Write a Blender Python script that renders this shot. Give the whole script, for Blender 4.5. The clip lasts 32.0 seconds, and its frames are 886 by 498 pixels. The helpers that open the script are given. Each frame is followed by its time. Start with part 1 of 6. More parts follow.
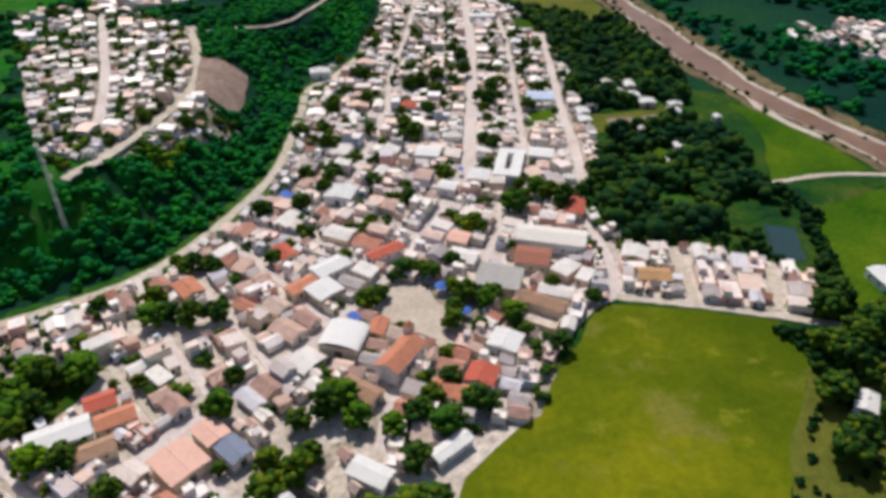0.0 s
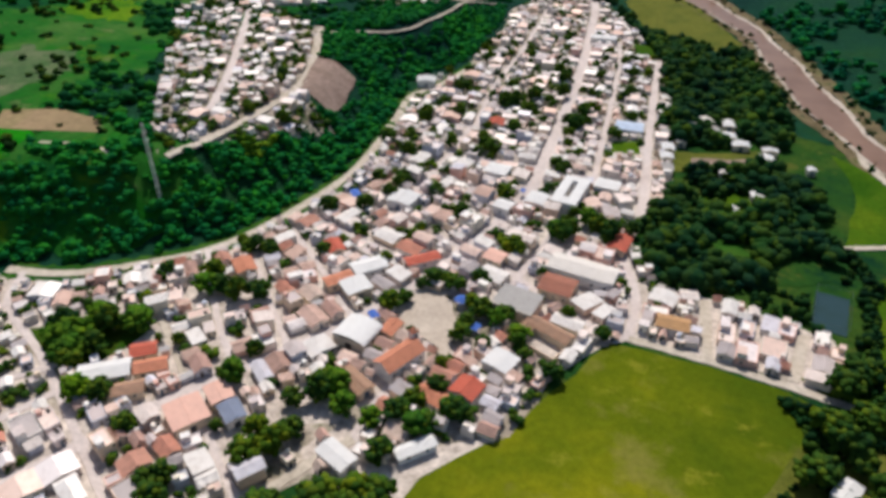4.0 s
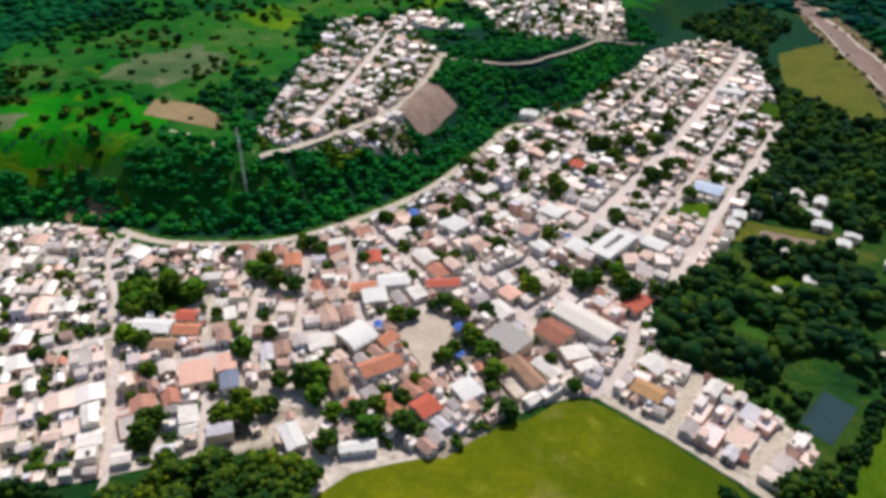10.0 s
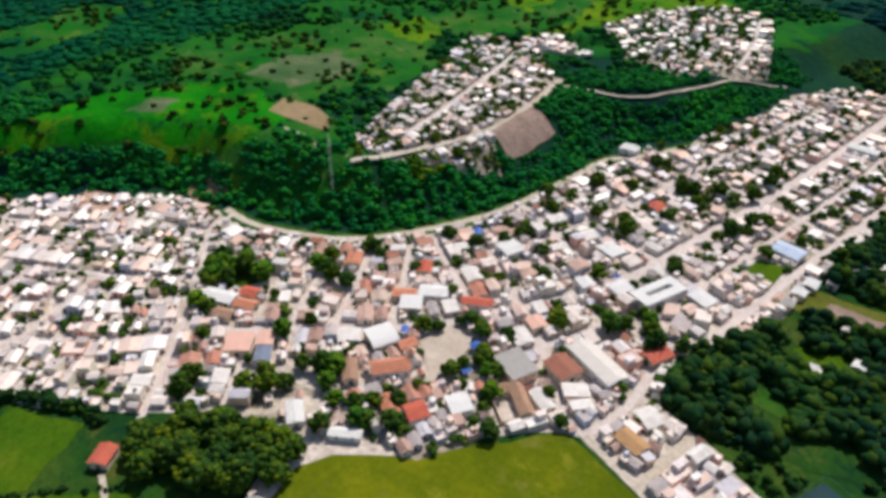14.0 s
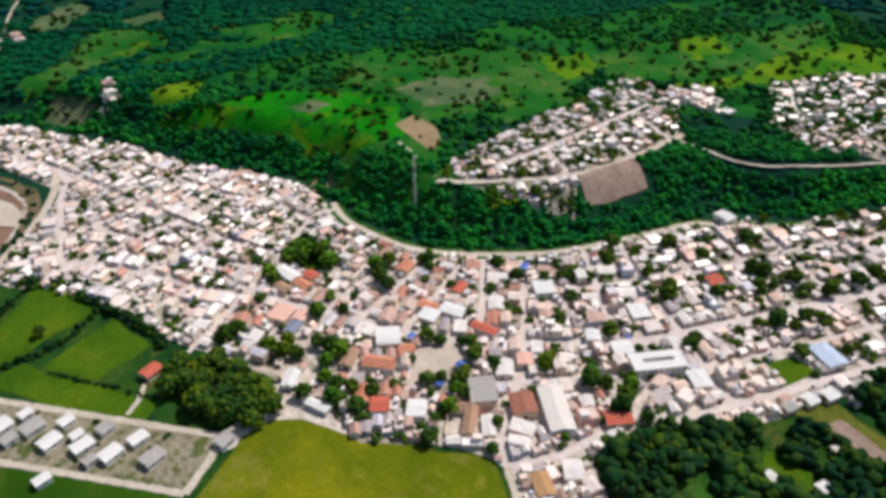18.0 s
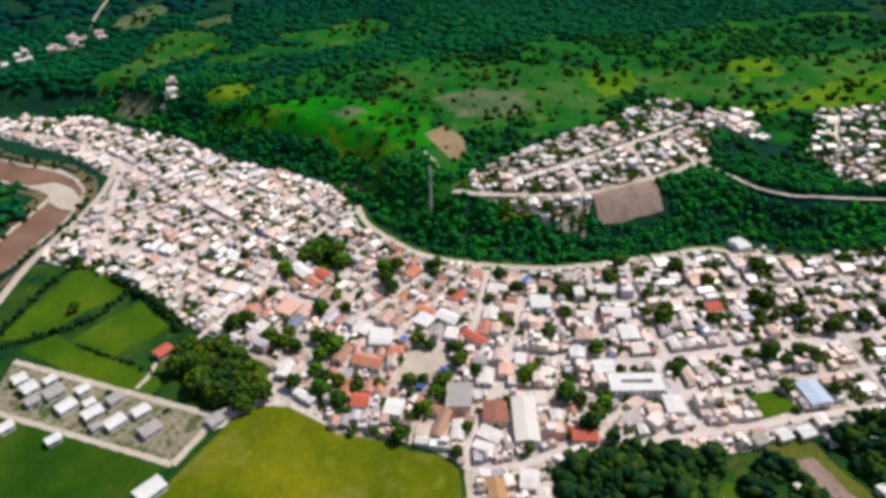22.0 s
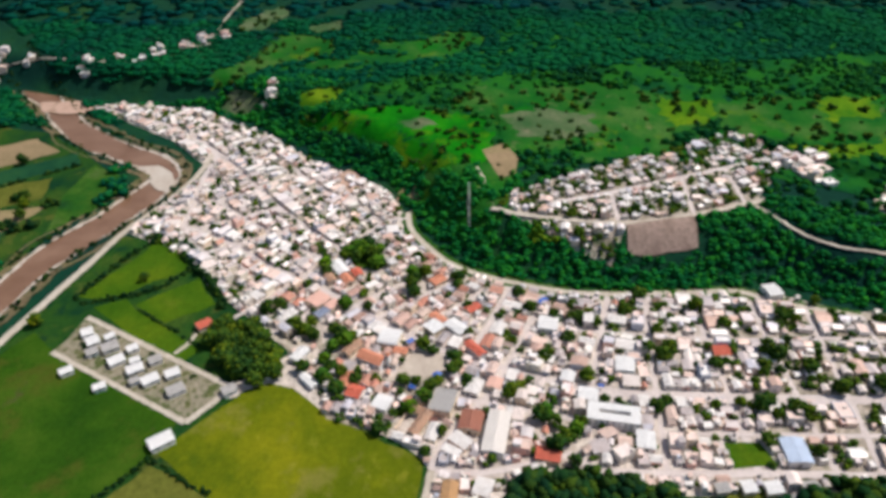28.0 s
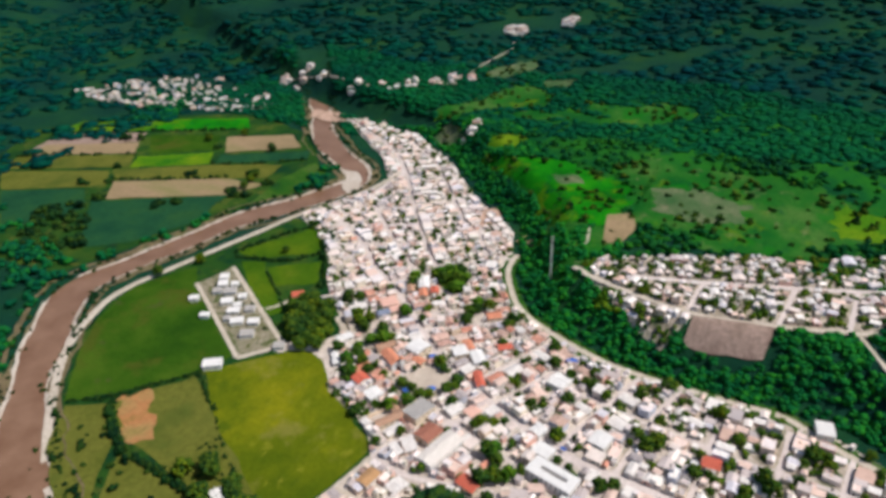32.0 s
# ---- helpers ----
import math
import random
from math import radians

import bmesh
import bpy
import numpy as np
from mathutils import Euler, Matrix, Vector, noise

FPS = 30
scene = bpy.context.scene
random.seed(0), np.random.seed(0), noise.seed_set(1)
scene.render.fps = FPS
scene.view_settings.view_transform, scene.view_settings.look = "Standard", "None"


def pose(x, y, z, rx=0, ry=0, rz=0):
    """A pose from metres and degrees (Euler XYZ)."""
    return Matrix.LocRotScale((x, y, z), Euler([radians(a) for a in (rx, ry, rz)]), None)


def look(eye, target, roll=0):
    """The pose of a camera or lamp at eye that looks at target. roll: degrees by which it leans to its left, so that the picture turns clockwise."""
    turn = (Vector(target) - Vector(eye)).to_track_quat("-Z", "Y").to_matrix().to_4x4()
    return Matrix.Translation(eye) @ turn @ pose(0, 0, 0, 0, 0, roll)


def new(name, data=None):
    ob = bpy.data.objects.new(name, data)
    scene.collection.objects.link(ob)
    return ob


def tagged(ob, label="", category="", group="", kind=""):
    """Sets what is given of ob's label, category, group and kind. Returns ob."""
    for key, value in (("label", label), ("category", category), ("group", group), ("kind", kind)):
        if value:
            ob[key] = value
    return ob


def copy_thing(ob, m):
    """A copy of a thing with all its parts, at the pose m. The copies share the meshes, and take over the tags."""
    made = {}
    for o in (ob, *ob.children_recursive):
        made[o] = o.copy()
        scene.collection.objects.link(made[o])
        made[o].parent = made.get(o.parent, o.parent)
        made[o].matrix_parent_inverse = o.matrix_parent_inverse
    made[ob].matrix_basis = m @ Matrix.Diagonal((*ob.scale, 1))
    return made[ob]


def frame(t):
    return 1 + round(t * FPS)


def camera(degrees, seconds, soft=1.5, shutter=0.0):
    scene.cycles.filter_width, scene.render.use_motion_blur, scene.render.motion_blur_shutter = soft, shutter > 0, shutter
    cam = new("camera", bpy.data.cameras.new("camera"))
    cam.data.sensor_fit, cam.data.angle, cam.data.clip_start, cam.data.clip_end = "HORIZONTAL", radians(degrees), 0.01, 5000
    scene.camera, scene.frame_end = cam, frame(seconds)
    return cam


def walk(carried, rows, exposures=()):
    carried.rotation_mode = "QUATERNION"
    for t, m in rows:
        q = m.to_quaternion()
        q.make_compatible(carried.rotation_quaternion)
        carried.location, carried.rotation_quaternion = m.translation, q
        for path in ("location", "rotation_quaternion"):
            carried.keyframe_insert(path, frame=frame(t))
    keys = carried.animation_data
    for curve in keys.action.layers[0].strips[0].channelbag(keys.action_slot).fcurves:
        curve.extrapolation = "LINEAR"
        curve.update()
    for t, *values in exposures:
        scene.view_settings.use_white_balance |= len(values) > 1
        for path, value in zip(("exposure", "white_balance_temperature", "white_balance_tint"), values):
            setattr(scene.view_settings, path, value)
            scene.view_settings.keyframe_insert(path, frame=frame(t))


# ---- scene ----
# camera and its flight over the valley town
cam = camera(64.3, 32.0, soft=3.9)
METRES, EYE, TILT, LEAN, TURN = 470.0, (3.39, 1.85, 126.07), -34.347, -0.150, 0.014
ROWS = [
    (0.0, 0.0, 0.0, 0.0, 0.0, 0.0, -0.0),
    (0.5, 0.0094, -0.0035, 0.0015, 1.52, -0.05, -1.09),
    (1.0, 0.019, -0.0068, 0.003, 3.04, -0.12, -2.21),
    (1.5, 0.0285, -0.0098, 0.0046, 4.6, -0.23, -3.3),
    (2.0, 0.0381, -0.0124, 0.0066, 6.13, -0.4, -4.45),
    (2.5, 0.0481, -0.015, 0.009, 7.66, -0.61, -5.54),
    (3.0, 0.0574, -0.0171, 0.011, 9.2, -0.77, -6.7),
    (3.5, 0.0673, -0.0189, 0.0134, 10.78, -0.99, -7.73),
    (5.5, 0.1059, -0.0245, 0.0249, 15.75, -1.1, -11.09),
    (6.0, 0.1156, -0.0252, 0.0281, 16.81, -1.29, -11.77),
    (6.5, 0.1255, -0.0259, 0.0315, 17.97, -1.51, -12.36),
    (7.0, 0.1347, -0.0263, 0.0349, 19.03, -1.72, -13.06),
    (7.5, 0.1444, -0.0262, 0.0381, 20.16, -1.93, -13.78),
    (8.0, 0.1533, -0.0265, 0.042, 21.24, -2.19, -14.5),
    (8.5, 0.1627, -0.0263, 0.0456, 22.42, -2.47, -15.22),
    (9.0, 0.1727, -0.0261, 0.0499, 24.04, -2.92, -16.17),
    (9.5, 0.1816, -0.0258, 0.0539, 25.6, -3.37, -17.13),
    (10.0, 0.1909, -0.025, 0.058, 27.23, -3.86, -18.01),
    (10.5, 0.2005, -0.0241, 0.0625, 28.93, -4.4, -18.76),
    (11.0, 0.2092, -0.023, 0.0669, 30.62, -4.96, -19.55),
    (11.5, 0.2185, -0.0216, 0.0718, 32.37, -5.58, -20.37),
    (12.0, 0.2271, -0.0202, 0.0765, 34.04, -6.16, -21.23),
    (12.5, 0.2358, -0.0182, 0.081, 35.72, -6.74, -22.07),
    (13.0, 0.2446, -0.0159, 0.0862, 37.42, -7.39, -22.82),
    (13.5, 0.2529, -0.0137, 0.0911, 39.08, -8.0, -23.64),
    (13.57, 0.2541, -0.0134, 0.0918, 39.31, -8.09, -23.75),
    (14.0, 0.2822, -0.0046, 0.1111, 42.97, -9.52, -25.3),
    (14.5, 0.3139, 0.008, 0.1338, 47.69, -11.45, -26.94),
    (15.0, 0.3438, 0.0224, 0.1581, 52.63, -13.68, -28.46),
    (15.5, 0.3718, 0.0384, 0.1838, 58.05, -16.29, -29.99),
    (15.73, 0.385, 0.0449, 0.1956, 60.5, -17.4, -30.9),
    (17.5, 0.4066, 0.0633, 0.2214, 65.72, -20.24, -31.78),
    (18.0, 0.4127, 0.0685, 0.2287, 67.2, -21.04, -32.02),
    (18.5, 0.4182, 0.0732, 0.2354, 68.58, -21.78, -32.25),
    (19.0, 0.4237, 0.0784, 0.2421, 69.98, -22.5, -32.46),
    (19.5, 0.429, 0.0837, 0.2491, 71.31, -23.2, -32.69),
    (20.0, 0.434, 0.0889, 0.2563, 72.26, -23.72, -32.83),
    (20.5, 0.439, 0.0942, 0.2637, 73.2, -24.23, -32.92),
    (21.0, 0.4436, 0.0996, 0.2707, 74.12, -24.7, -32.98),
    (21.5, 0.4483, 0.1051, 0.2777, 75.03, -25.18, -32.98),
    (22.0, 0.4528, 0.1108, 0.285, 75.94, -25.65, -33.07),
    (22.5, 0.4572, 0.1159, 0.2919, 76.77, -26.08, -33.16),
    (23.0, 0.4617, 0.1222, 0.2995, 77.73, -26.59, -33.29),
    (23.5, 0.4657, 0.1277, 0.3067, 78.6, -27.06, -33.36),
    (24.0, 0.4698, 0.1336, 0.3142, 79.55, -27.56, -33.44),
    (24.5, 0.4736, 0.1392, 0.3215, 80.48, -28.07, -33.54),
    (25.0, 0.4774, 0.1452, 0.3292, 81.56, -28.67, -33.56),
    (25.5, 0.481, 0.151, 0.3369, 83.11, -29.53, -33.58),
    (27.5, 0.4927, 0.1761, 0.3683, 89.2, -32.93, -33.45),
    (28.0, 0.4955, 0.1823, 0.3766, 90.73, -33.76, -33.23),
    (28.5, 0.4979, 0.1887, 0.3842, 91.23, -34.02, -33.02),
    (28.58, 0.4983, 0.1897, 0.3854, 91.31, -34.06, -32.99),
    (29.0, 0.5057, 0.213, 0.41, 94.03, -35.53, -32.94),
    (29.5, 0.5116, 0.2422, 0.4374, 101.03, -39.38, -32.59),
    (30.0, 0.514, 0.2744, 0.4631, 105.52, -41.75, -32.3),
    (30.5, 0.5126, 0.3094, 0.485, 111.01, -44.29, -31.54),
    (31.0, 0.5074, 0.3438, 0.5064, 114.41, -44.68, -30.53),
    (31.5, 0.5019, 0.3774, 0.5284, 119.18, -45.7, -29.66),
    (32.0, 0.4961, 0.4119, 0.5504, 124.2, -47.0, -28.38),
]
times = np.round(np.arange(0, 32.05, 0.1), 1)
TRACK = np.array(ROWS)
dense = np.stack([np.interp(times, TRACK[:, 0], TRACK[:, k]) for k in range(1, 7)], 1)
padded = np.vstack([2 * dense[:1] - dense[2:0:-1], dense, 2 * dense[-1:] - dense[-2:-4:-1]])
eased = sum(w * padded[k:k + len(dense)] for k, w in enumerate((0.12, 0.22, 0.32, 0.22, 0.12)))
walk(cam, [(t, pose(*EYE, TILT, LEAN, TURN) @ pose(METRES * x, METRES * y, METRES * z, 90 + pitch, roll, yaw)) for t, (x, y, z, yaw, pitch, roll) in zip(times.tolist(), eased.tolist())],
     exposures=[(0.0, -0.1), (10.0, -0.04), (32.0, -0.02)])

# ---------------------------------------------------------------- light
world = bpy.data.worlds.new("sky")
scene.world = world
world.use_nodes = True
wn = world.node_tree.nodes
sky = wn.new("ShaderNodeTexSky")
sky.sky_type = "NISHITA"
sky.sun_disc = False
sky.sun_elevation = radians(56)
sky.sun_rotation = radians(-18)
wn["Background"].inputs["Strength"].default_value = 0.105
world.node_tree.links.new(sky.outputs["Color"], wn["Background"].inputs["Color"])
sun_data = bpy.data.lights.new("sun", "SUN")
sun_data.energy = 4.7
sun_data.angle = radians(0.6)
sun_data.color = (1.0, 0.95, 0.88)
sun = new("sun", sun_data)
sun.matrix_world = look((-110, 330, 530), (0, 0, 0))


# ---------------------------------------------------------------- materials
def node_mat(name, rough=0.85, metal=0.0, gloss=0.25):
    m = bpy.data.materials.new(name)
    m.use_nodes = True
    nt = m.node_tree
    b = nt.nodes["Principled BSDF"]
    b.inputs["Roughness"].default_value = rough
    b.inputs["Metallic"].default_value = metal
    b.inputs["Specular IOR Level"].default_value = gloss
    return m, nt, b


def ramp_node(nt, stops, constant=False):
    r = nt.nodes.new("ShaderNodeValToRGB")
    e = r.color_ramp.elements
    r.color_ramp.interpolation = "CONSTANT" if constant else "LINEAR"
    while len(e) < len(stops):
        e.new(0.5)
    for k, (p, c) in enumerate(stops):
        e[k].position = p
        e[k].color = (*c, 1)
    return r


def noise_node(nt, scale, detail=4.0, rough=0.6, stretch=None):
    tc = nt.nodes.new("ShaderNodeNewGeometry")
    n = nt.nodes.new("ShaderNodeTexNoise")
    n.inputs["Scale"].default_value = scale
    n.inputs["Detail"].default_value = detail
    n.inputs["Roughness"].default_value = rough
    if stretch:
        mp = nt.nodes.new("ShaderNodeMapping")
        mp.inputs["Scale"].default_value = stretch[0]
        mp.inputs["Rotation"].default_value = (0, 0, radians(stretch[1]))
        nt.links.new(tc.outputs["Position"], mp.inputs["Vector"])
        nt.links.new(mp.outputs["Vector"], n.inputs["Vector"])
    else:
        nt.links.new(tc.outputs["Position"], n.inputs["Vector"])
    return n


def mix_rgb(nt, fac, a, b, blend="MIX"):
    x = nt.nodes.new("ShaderNodeMix")
    x.data_type = "RGBA"
    x.blend_type = blend
    for sock, v in ((x.inputs[0], fac), (x.inputs[6], a), (x.inputs[7], b)):
        if isinstance(v, (int, float)):
            sock.default_value = v
        elif isinstance(v, tuple):
            sock.default_value = (*v, 1)
        else:
            nt.links.new(v, sock)
    return x.outputs[2]


def add_bump(nt, b, height, strength, dist):
    bp = nt.nodes.new("ShaderNodeBump")
    bp.inputs["Strength"].default_value = strength
    bp.inputs["Distance"].default_value = dist
    nt.links.new(height, bp.inputs["Height"])
    nt.links.new(bp.outputs["Normal"], b.inputs["Normal"])


def land_mat(name, stops, scale=0.03, fine=0.6, rough=0.95, bump=0.5, dist=0.4, stretch=None, fine_amt=0.35, lo=0.3, hi=0.7):
    """Ground cover: a broad drift of tones, a finer mottling over it, and relief."""
    m, nt, b = node_mat(name, rough, 0.0, 0.04)
    n1 = noise_node(nt, scale, 5, 0.62, stretch)
    span = [(lo + (hi - lo) * k / max(1, len(stops) - 1), c) for k, c in enumerate(stops)]
    r = ramp_node(nt, span)
    nt.links.new(n1.outputs["Fac"], r.inputs["Fac"])
    n2 = noise_node(nt, fine, 6, 0.7)
    r2 = ramp_node(nt, [(0.32, (0.35, 0.35, 0.35)), (0.68, (1.5, 1.5, 1.5))])
    nt.links.new(n2.outputs["Fac"], r2.inputs["Fac"])
    col = mix_rgb(nt, fine_amt, r.outputs["Color"], r2.outputs["Color"], "MULTIPLY")
    nt.links.new(col, b.inputs["Base Color"])
    add_bump(nt, b, n2.outputs["Fac"], bump, dist)
    return m


def paint_mat(name, colours, rough=0.8, metal=0.0, island=False, wear=0.45, wear_col=(0.16, 0.14, 0.12), ribs=None, grime=0.5):
    """Painted or roofed surfaces: one tone a piece, drawn by chance from the list, with stains over it at two sizes."""
    m, nt, b = node_mat(name, rough, metal)
    if island:
        src = nt.nodes.new("ShaderNodeNewGeometry").outputs["Random Per Island"]
    else:
        src = nt.nodes.new("ShaderNodeObjectInfo").outputs["Random"]
    r = ramp_node(nt, [(k / len(colours), c) for k, c in enumerate(colours)], constant=True)
    nt.links.new(src, r.inputs["Fac"])
    n1 = noise_node(nt, grime, 5, 0.65)
    f1 = ramp_node(nt, [(0.48, (0, 0, 0)), (0.75, (wear, wear, wear))])
    nt.links.new(n1.outputs["Fac"], f1.inputs["Fac"])
    col = mix_rgb(nt, f1.outputs["Color"], r.outputs["Color"], wear_col)
    n2 = noise_node(nt, 3.5, 3, 0.7)
    f2 = ramp_node(nt, [(0.3, (0.72, 0.72, 0.72)), (0.7, (1.1, 1.1, 1.1))])
    nt.links.new(n2.outputs["Fac"], f2.inputs["Fac"])
    col = mix_rgb(nt, 0.6, col, f2.outputs["Color"], "MULTIPLY")
    nt.links.new(col, b.inputs["Base Color"])
    if ribs:
        tc = nt.nodes.new("ShaderNodeTexCoord")
        wv = nt.nodes.new("ShaderNodeTexWave")
        wv.bands_direction = ribs[1]
        wv.inputs["Scale"].default_value = ribs[0]
        nt.links.new(tc.outputs["Object"], wv.inputs["Vector"])
        add_bump(nt, b, wv.outputs["Fac"], 0.6, 0.06)
    else:
        add_bump(nt, b, n2.outputs["Fac"], 0.25, 0.05)
    return m


def leaf_mat(name, stops, broad_size=0.07, dim=(0.6, 0.7, 0.9), lit=(1.3, 1.25, 0.9)):
    """Foliage: a tone for each clump, a drift of tone from tree to tree, and leafy mottling."""
    m, nt, b = node_mat(name, 0.85, 0.0, 0.02)
    r = ramp_node(nt, [(k / max(1, len(stops) - 1), c) for k, c in enumerate(stops)])
    nt.links.new(nt.nodes.new("ShaderNodeNewGeometry").outputs["Random Per Island"], r.inputs["Fac"])
    own = ramp_node(nt, [(0.0, (0.55, 0.75, 0.9)), (0.35, (0.9, 0.95, 0.9)), (0.7, (1.15, 1.1, 0.8)), (1.0, (1.7, 1.35, 0.6))])
    nt.links.new(nt.nodes.new("ShaderNodeObjectInfo").outputs["Random"], own.inputs["Fac"])
    broad = noise_node(nt, broad_size, 3, 0.6)
    drift_r = ramp_node(nt, [(0.36, dim), (0.62, lit)])
    nt.links.new(broad.outputs["Fac"], drift_r.inputs["Fac"])
    n = noise_node(nt, 1.7, 4, 0.75)
    f = ramp_node(nt, [(0.35, (0.5, 0.55, 0.55)), (0.66, (1.4, 1.35, 1.2))])
    nt.links.new(n.outputs["Fac"], f.inputs["Fac"])
    col = mix_rgb(nt, 0.75, r.outputs["Color"], f.outputs["Color"], "MULTIPLY")
    col = mix_rgb(nt, 0.8, col, own.outputs["Color"], "MULTIPLY")
    col = mix_rgb(nt, 0.8, col, drift_r.outputs["Color"], "MULTIPLY")
    nt.links.new(col, b.inputs["Base Color"])
    add_bump(nt, b, n.outputs["Fac"], 0.5, 0.3)
    return m


def meadow_mat(name, stops, blots, scale=0.02, lo=0.34, hi=0.66, fine_amt=0.45):
    """Grazed grass: a broad drift of green with ragged blots of other tones, and tufts."""
    m, nt, b = node_mat(name, 0.95, 0.0, 0.02)
    n1 = noise_node(nt, scale, 5, 0.62)
    r = ramp_node(nt, [(lo + (hi - lo) * k / max(1, len(stops) - 1), c) for k, c in enumerate(stops)])
    nt.links.new(n1.outputs["Fac"], r.inputs["Fac"])
    col = r.outputs["Color"]
    for k, (size, start, tone, amount) in enumerate(blots):
        n = noise_node(nt, size, 6, 0.68, ((1, 1 + 0.25 * k, 1), 37 * k + 20))
        f = ramp_node(nt, [(start, (0, 0, 0)), (start + 0.09, (amount, amount, amount))])
        nt.links.new(n.outputs["Fac"], f.inputs["Fac"])
        col = mix_rgb(nt, f.outputs["Color"], col, tone)
    n2 = noise_node(nt, 0.5, 6, 0.72)
    r2 = ramp_node(nt, [(0.32, (0.35, 0.38, 0.4)), (0.68, (1.5, 1.5, 1.4))])
    nt.links.new(n2.outputs["Fac"], r2.inputs["Fac"])
    col = mix_rgb(nt, fine_amt, col, r2.outputs["Color"], "MULTIPLY")
    nt.links.new(col, b.inputs["Base Color"])
    add_bump(nt, b, n2.outputs["Fac"], 0.6, 0.5)
    return m


WALLS = [(0.82, 0.717, 0.623), (0.785, 0.585, 0.469), (0.82, 0.758, 0.702), (0.734, 0.643, 0.58), (0.82, 0.643, 0.479), (0.82, 0.702, 0.669), (0.684, 0.608, 0.558),
         (0.82, 0.492, 0.402), (0.82, 0.737, 0.602), (0.569, 0.585, 0.669), (0.82, 0.77, 0.72)]
SLABS = [(0.8, 0.66, 0.605), (0.606, 0.508, 0.48), (0.8, 0.74, 0.7), (0.775, 0.599, 0.533), (0.46, 0.396, 0.384), (0.8, 0.63, 0.557), (0.8, 0.74, 0.7),
         (0.557, 0.463, 0.448), (0.8, 0.599, 0.523), (0.752, 0.655, 0.64), (0.654, 0.475, 0.405), (0.8, 0.74, 0.682)]
TINS = [(0.8, 0.74, 0.7), (0.795, 0.706, 0.685), (0.8, 0.74, 0.7), (0.59, 0.502, 0.484), (0.8, 0.693, 0.635), (0.454, 0.395, 0.393), (0.772, 0.567, 0.484), (0.8, 0.74, 0.699),
        (0.658, 0.619, 0.665), (0.797, 0.673, 0.617), (0.59, 0.395, 0.322), (0.8, 0.74, 0.7)]
TILES = [(0.6, 0.3, 0.22), (0.56, 0.34, 0.28), (0.68, 0.45, 0.37), (0.5, 0.31, 0.25), (0.66, 0.5, 0.42), (0.62, 0.27, 0.19)]

m_wall = paint_mat("painted_plaster", WALLS, 0.9, wear=0.35)
m_slab = paint_mat("concrete_roof", SLABS, 0.9, wear=0.5, wear_col=(0.27, 0.23, 0.22))
m_tin = paint_mat("corrugated_sheet", TINS, 0.55, 0.15, wear=0.4, wear_col=(0.3, 0.2, 0.15), ribs=(3.2, "X"))
m_tile = paint_mat("clay_tiles", TILES, 0.85, wear=0.5, wear_col=(0.14, 0.09, 0.07), ribs=(4.0, "X"))
m_wall_i = paint_mat("painted_plaster_far", WALLS, 0.9, island=True, wear=0.35)
m_slab_i = paint_mat("concrete_roof_far", SLABS, 0.9, island=True, wear=0.5, wear_col=(0.27, 0.23, 0.22))
m_tin_i = paint_mat("corrugated_sheet_far", TINS, 0.55, 0.15, island=True, wear=0.4, wear_col=(0.3, 0.2, 0.15))
m_tile_i = paint_mat("clay_tiles_far", TILES, 0.85, island=True, wear=0.5, wear_col=(0.14, 0.09, 0.07))
m_door = paint_mat("painted_metal_door", [(0.12, 0.08, 0.06), (0.08, 0.09, 0.1), (0.3, 0.3, 0.3), (0.1, 0.14, 0.2)], 0.5, 0.3)
m_frame = paint_mat("window_frame_paint", [(0.5, 0.5, 0.5), (0.1, 0.1, 0.1), (0.6, 0.58, 0.55)], 0.5)
m_tank = paint_mat("plastic_tank", [(0.02, 0.02, 0.022), (0.04, 0.04, 0.045), (0.35, 0.3, 0.22)], 0.45)
m_white_roof = paint_mat("white_sheet_roof", [(0.76, 0.73, 0.71)], 0.5, wear=0.18, wear_col=(0.5, 0.42, 0.36), ribs=(2.5, "X"))
m_red_roof = paint_mat("red_painted_roof", [(0.58, 0.13, 0.08)], 0.7, wear=0.35, wear_col=(0.3, 0.12, 0.08), ribs=(3.0, "X"))
m_orange_roof = paint_mat("orange_tile_roof", [(0.63, 0.25, 0.15)], 0.8, wear=0.4, wear_col=(0.3, 0.11, 0.06), ribs=(3.5, "X"))
m_brown_roof = paint_mat("brown_tile_roof", [(0.46, 0.27, 0.18)], 0.85, wear=0.5, ribs=(3.5, "X"))
m_grey_roof = paint_mat("weathered_grey_roof", [(0.42, 0.39, 0.37)], 0.8, wear=0.4, ribs=(2.5, "X"))
m_salmon = paint_mat("salmon_painted_roof", [(0.68, 0.4, 0.32)], 0.85, wear=0.45, wear_col=(0.4, 0.26, 0.22))
m_blue_roof = paint_mat("blue_grey_sheet_roof", [(0.22, 0.25, 0.34)], 0.55, wear=0.35, ribs=(2.5, "X"))
m_pale_blue = paint_mat("pale_blue_sheet_roof", [(0.52, 0.6, 0.74)], 0.5, wear=0.3, ribs=(2.5, "X"))
m_rust_roof = paint_mat("rusted_red_roof", [(0.38, 0.15, 0.1)], 0.75, wear=0.6, wear_col=(0.2, 0.1, 0.08), ribs=(3.0, "X"))
m_cream_roof = paint_mat("cream_sheet_roof", [(0.76, 0.69, 0.63)], 0.55, wear=0.25, wear_col=(0.55, 0.44, 0.38), ribs=(2.5, "X"))
m_fence = paint_mat("dark_green_fence", [(0.05, 0.09, 0.08)], 0.6)
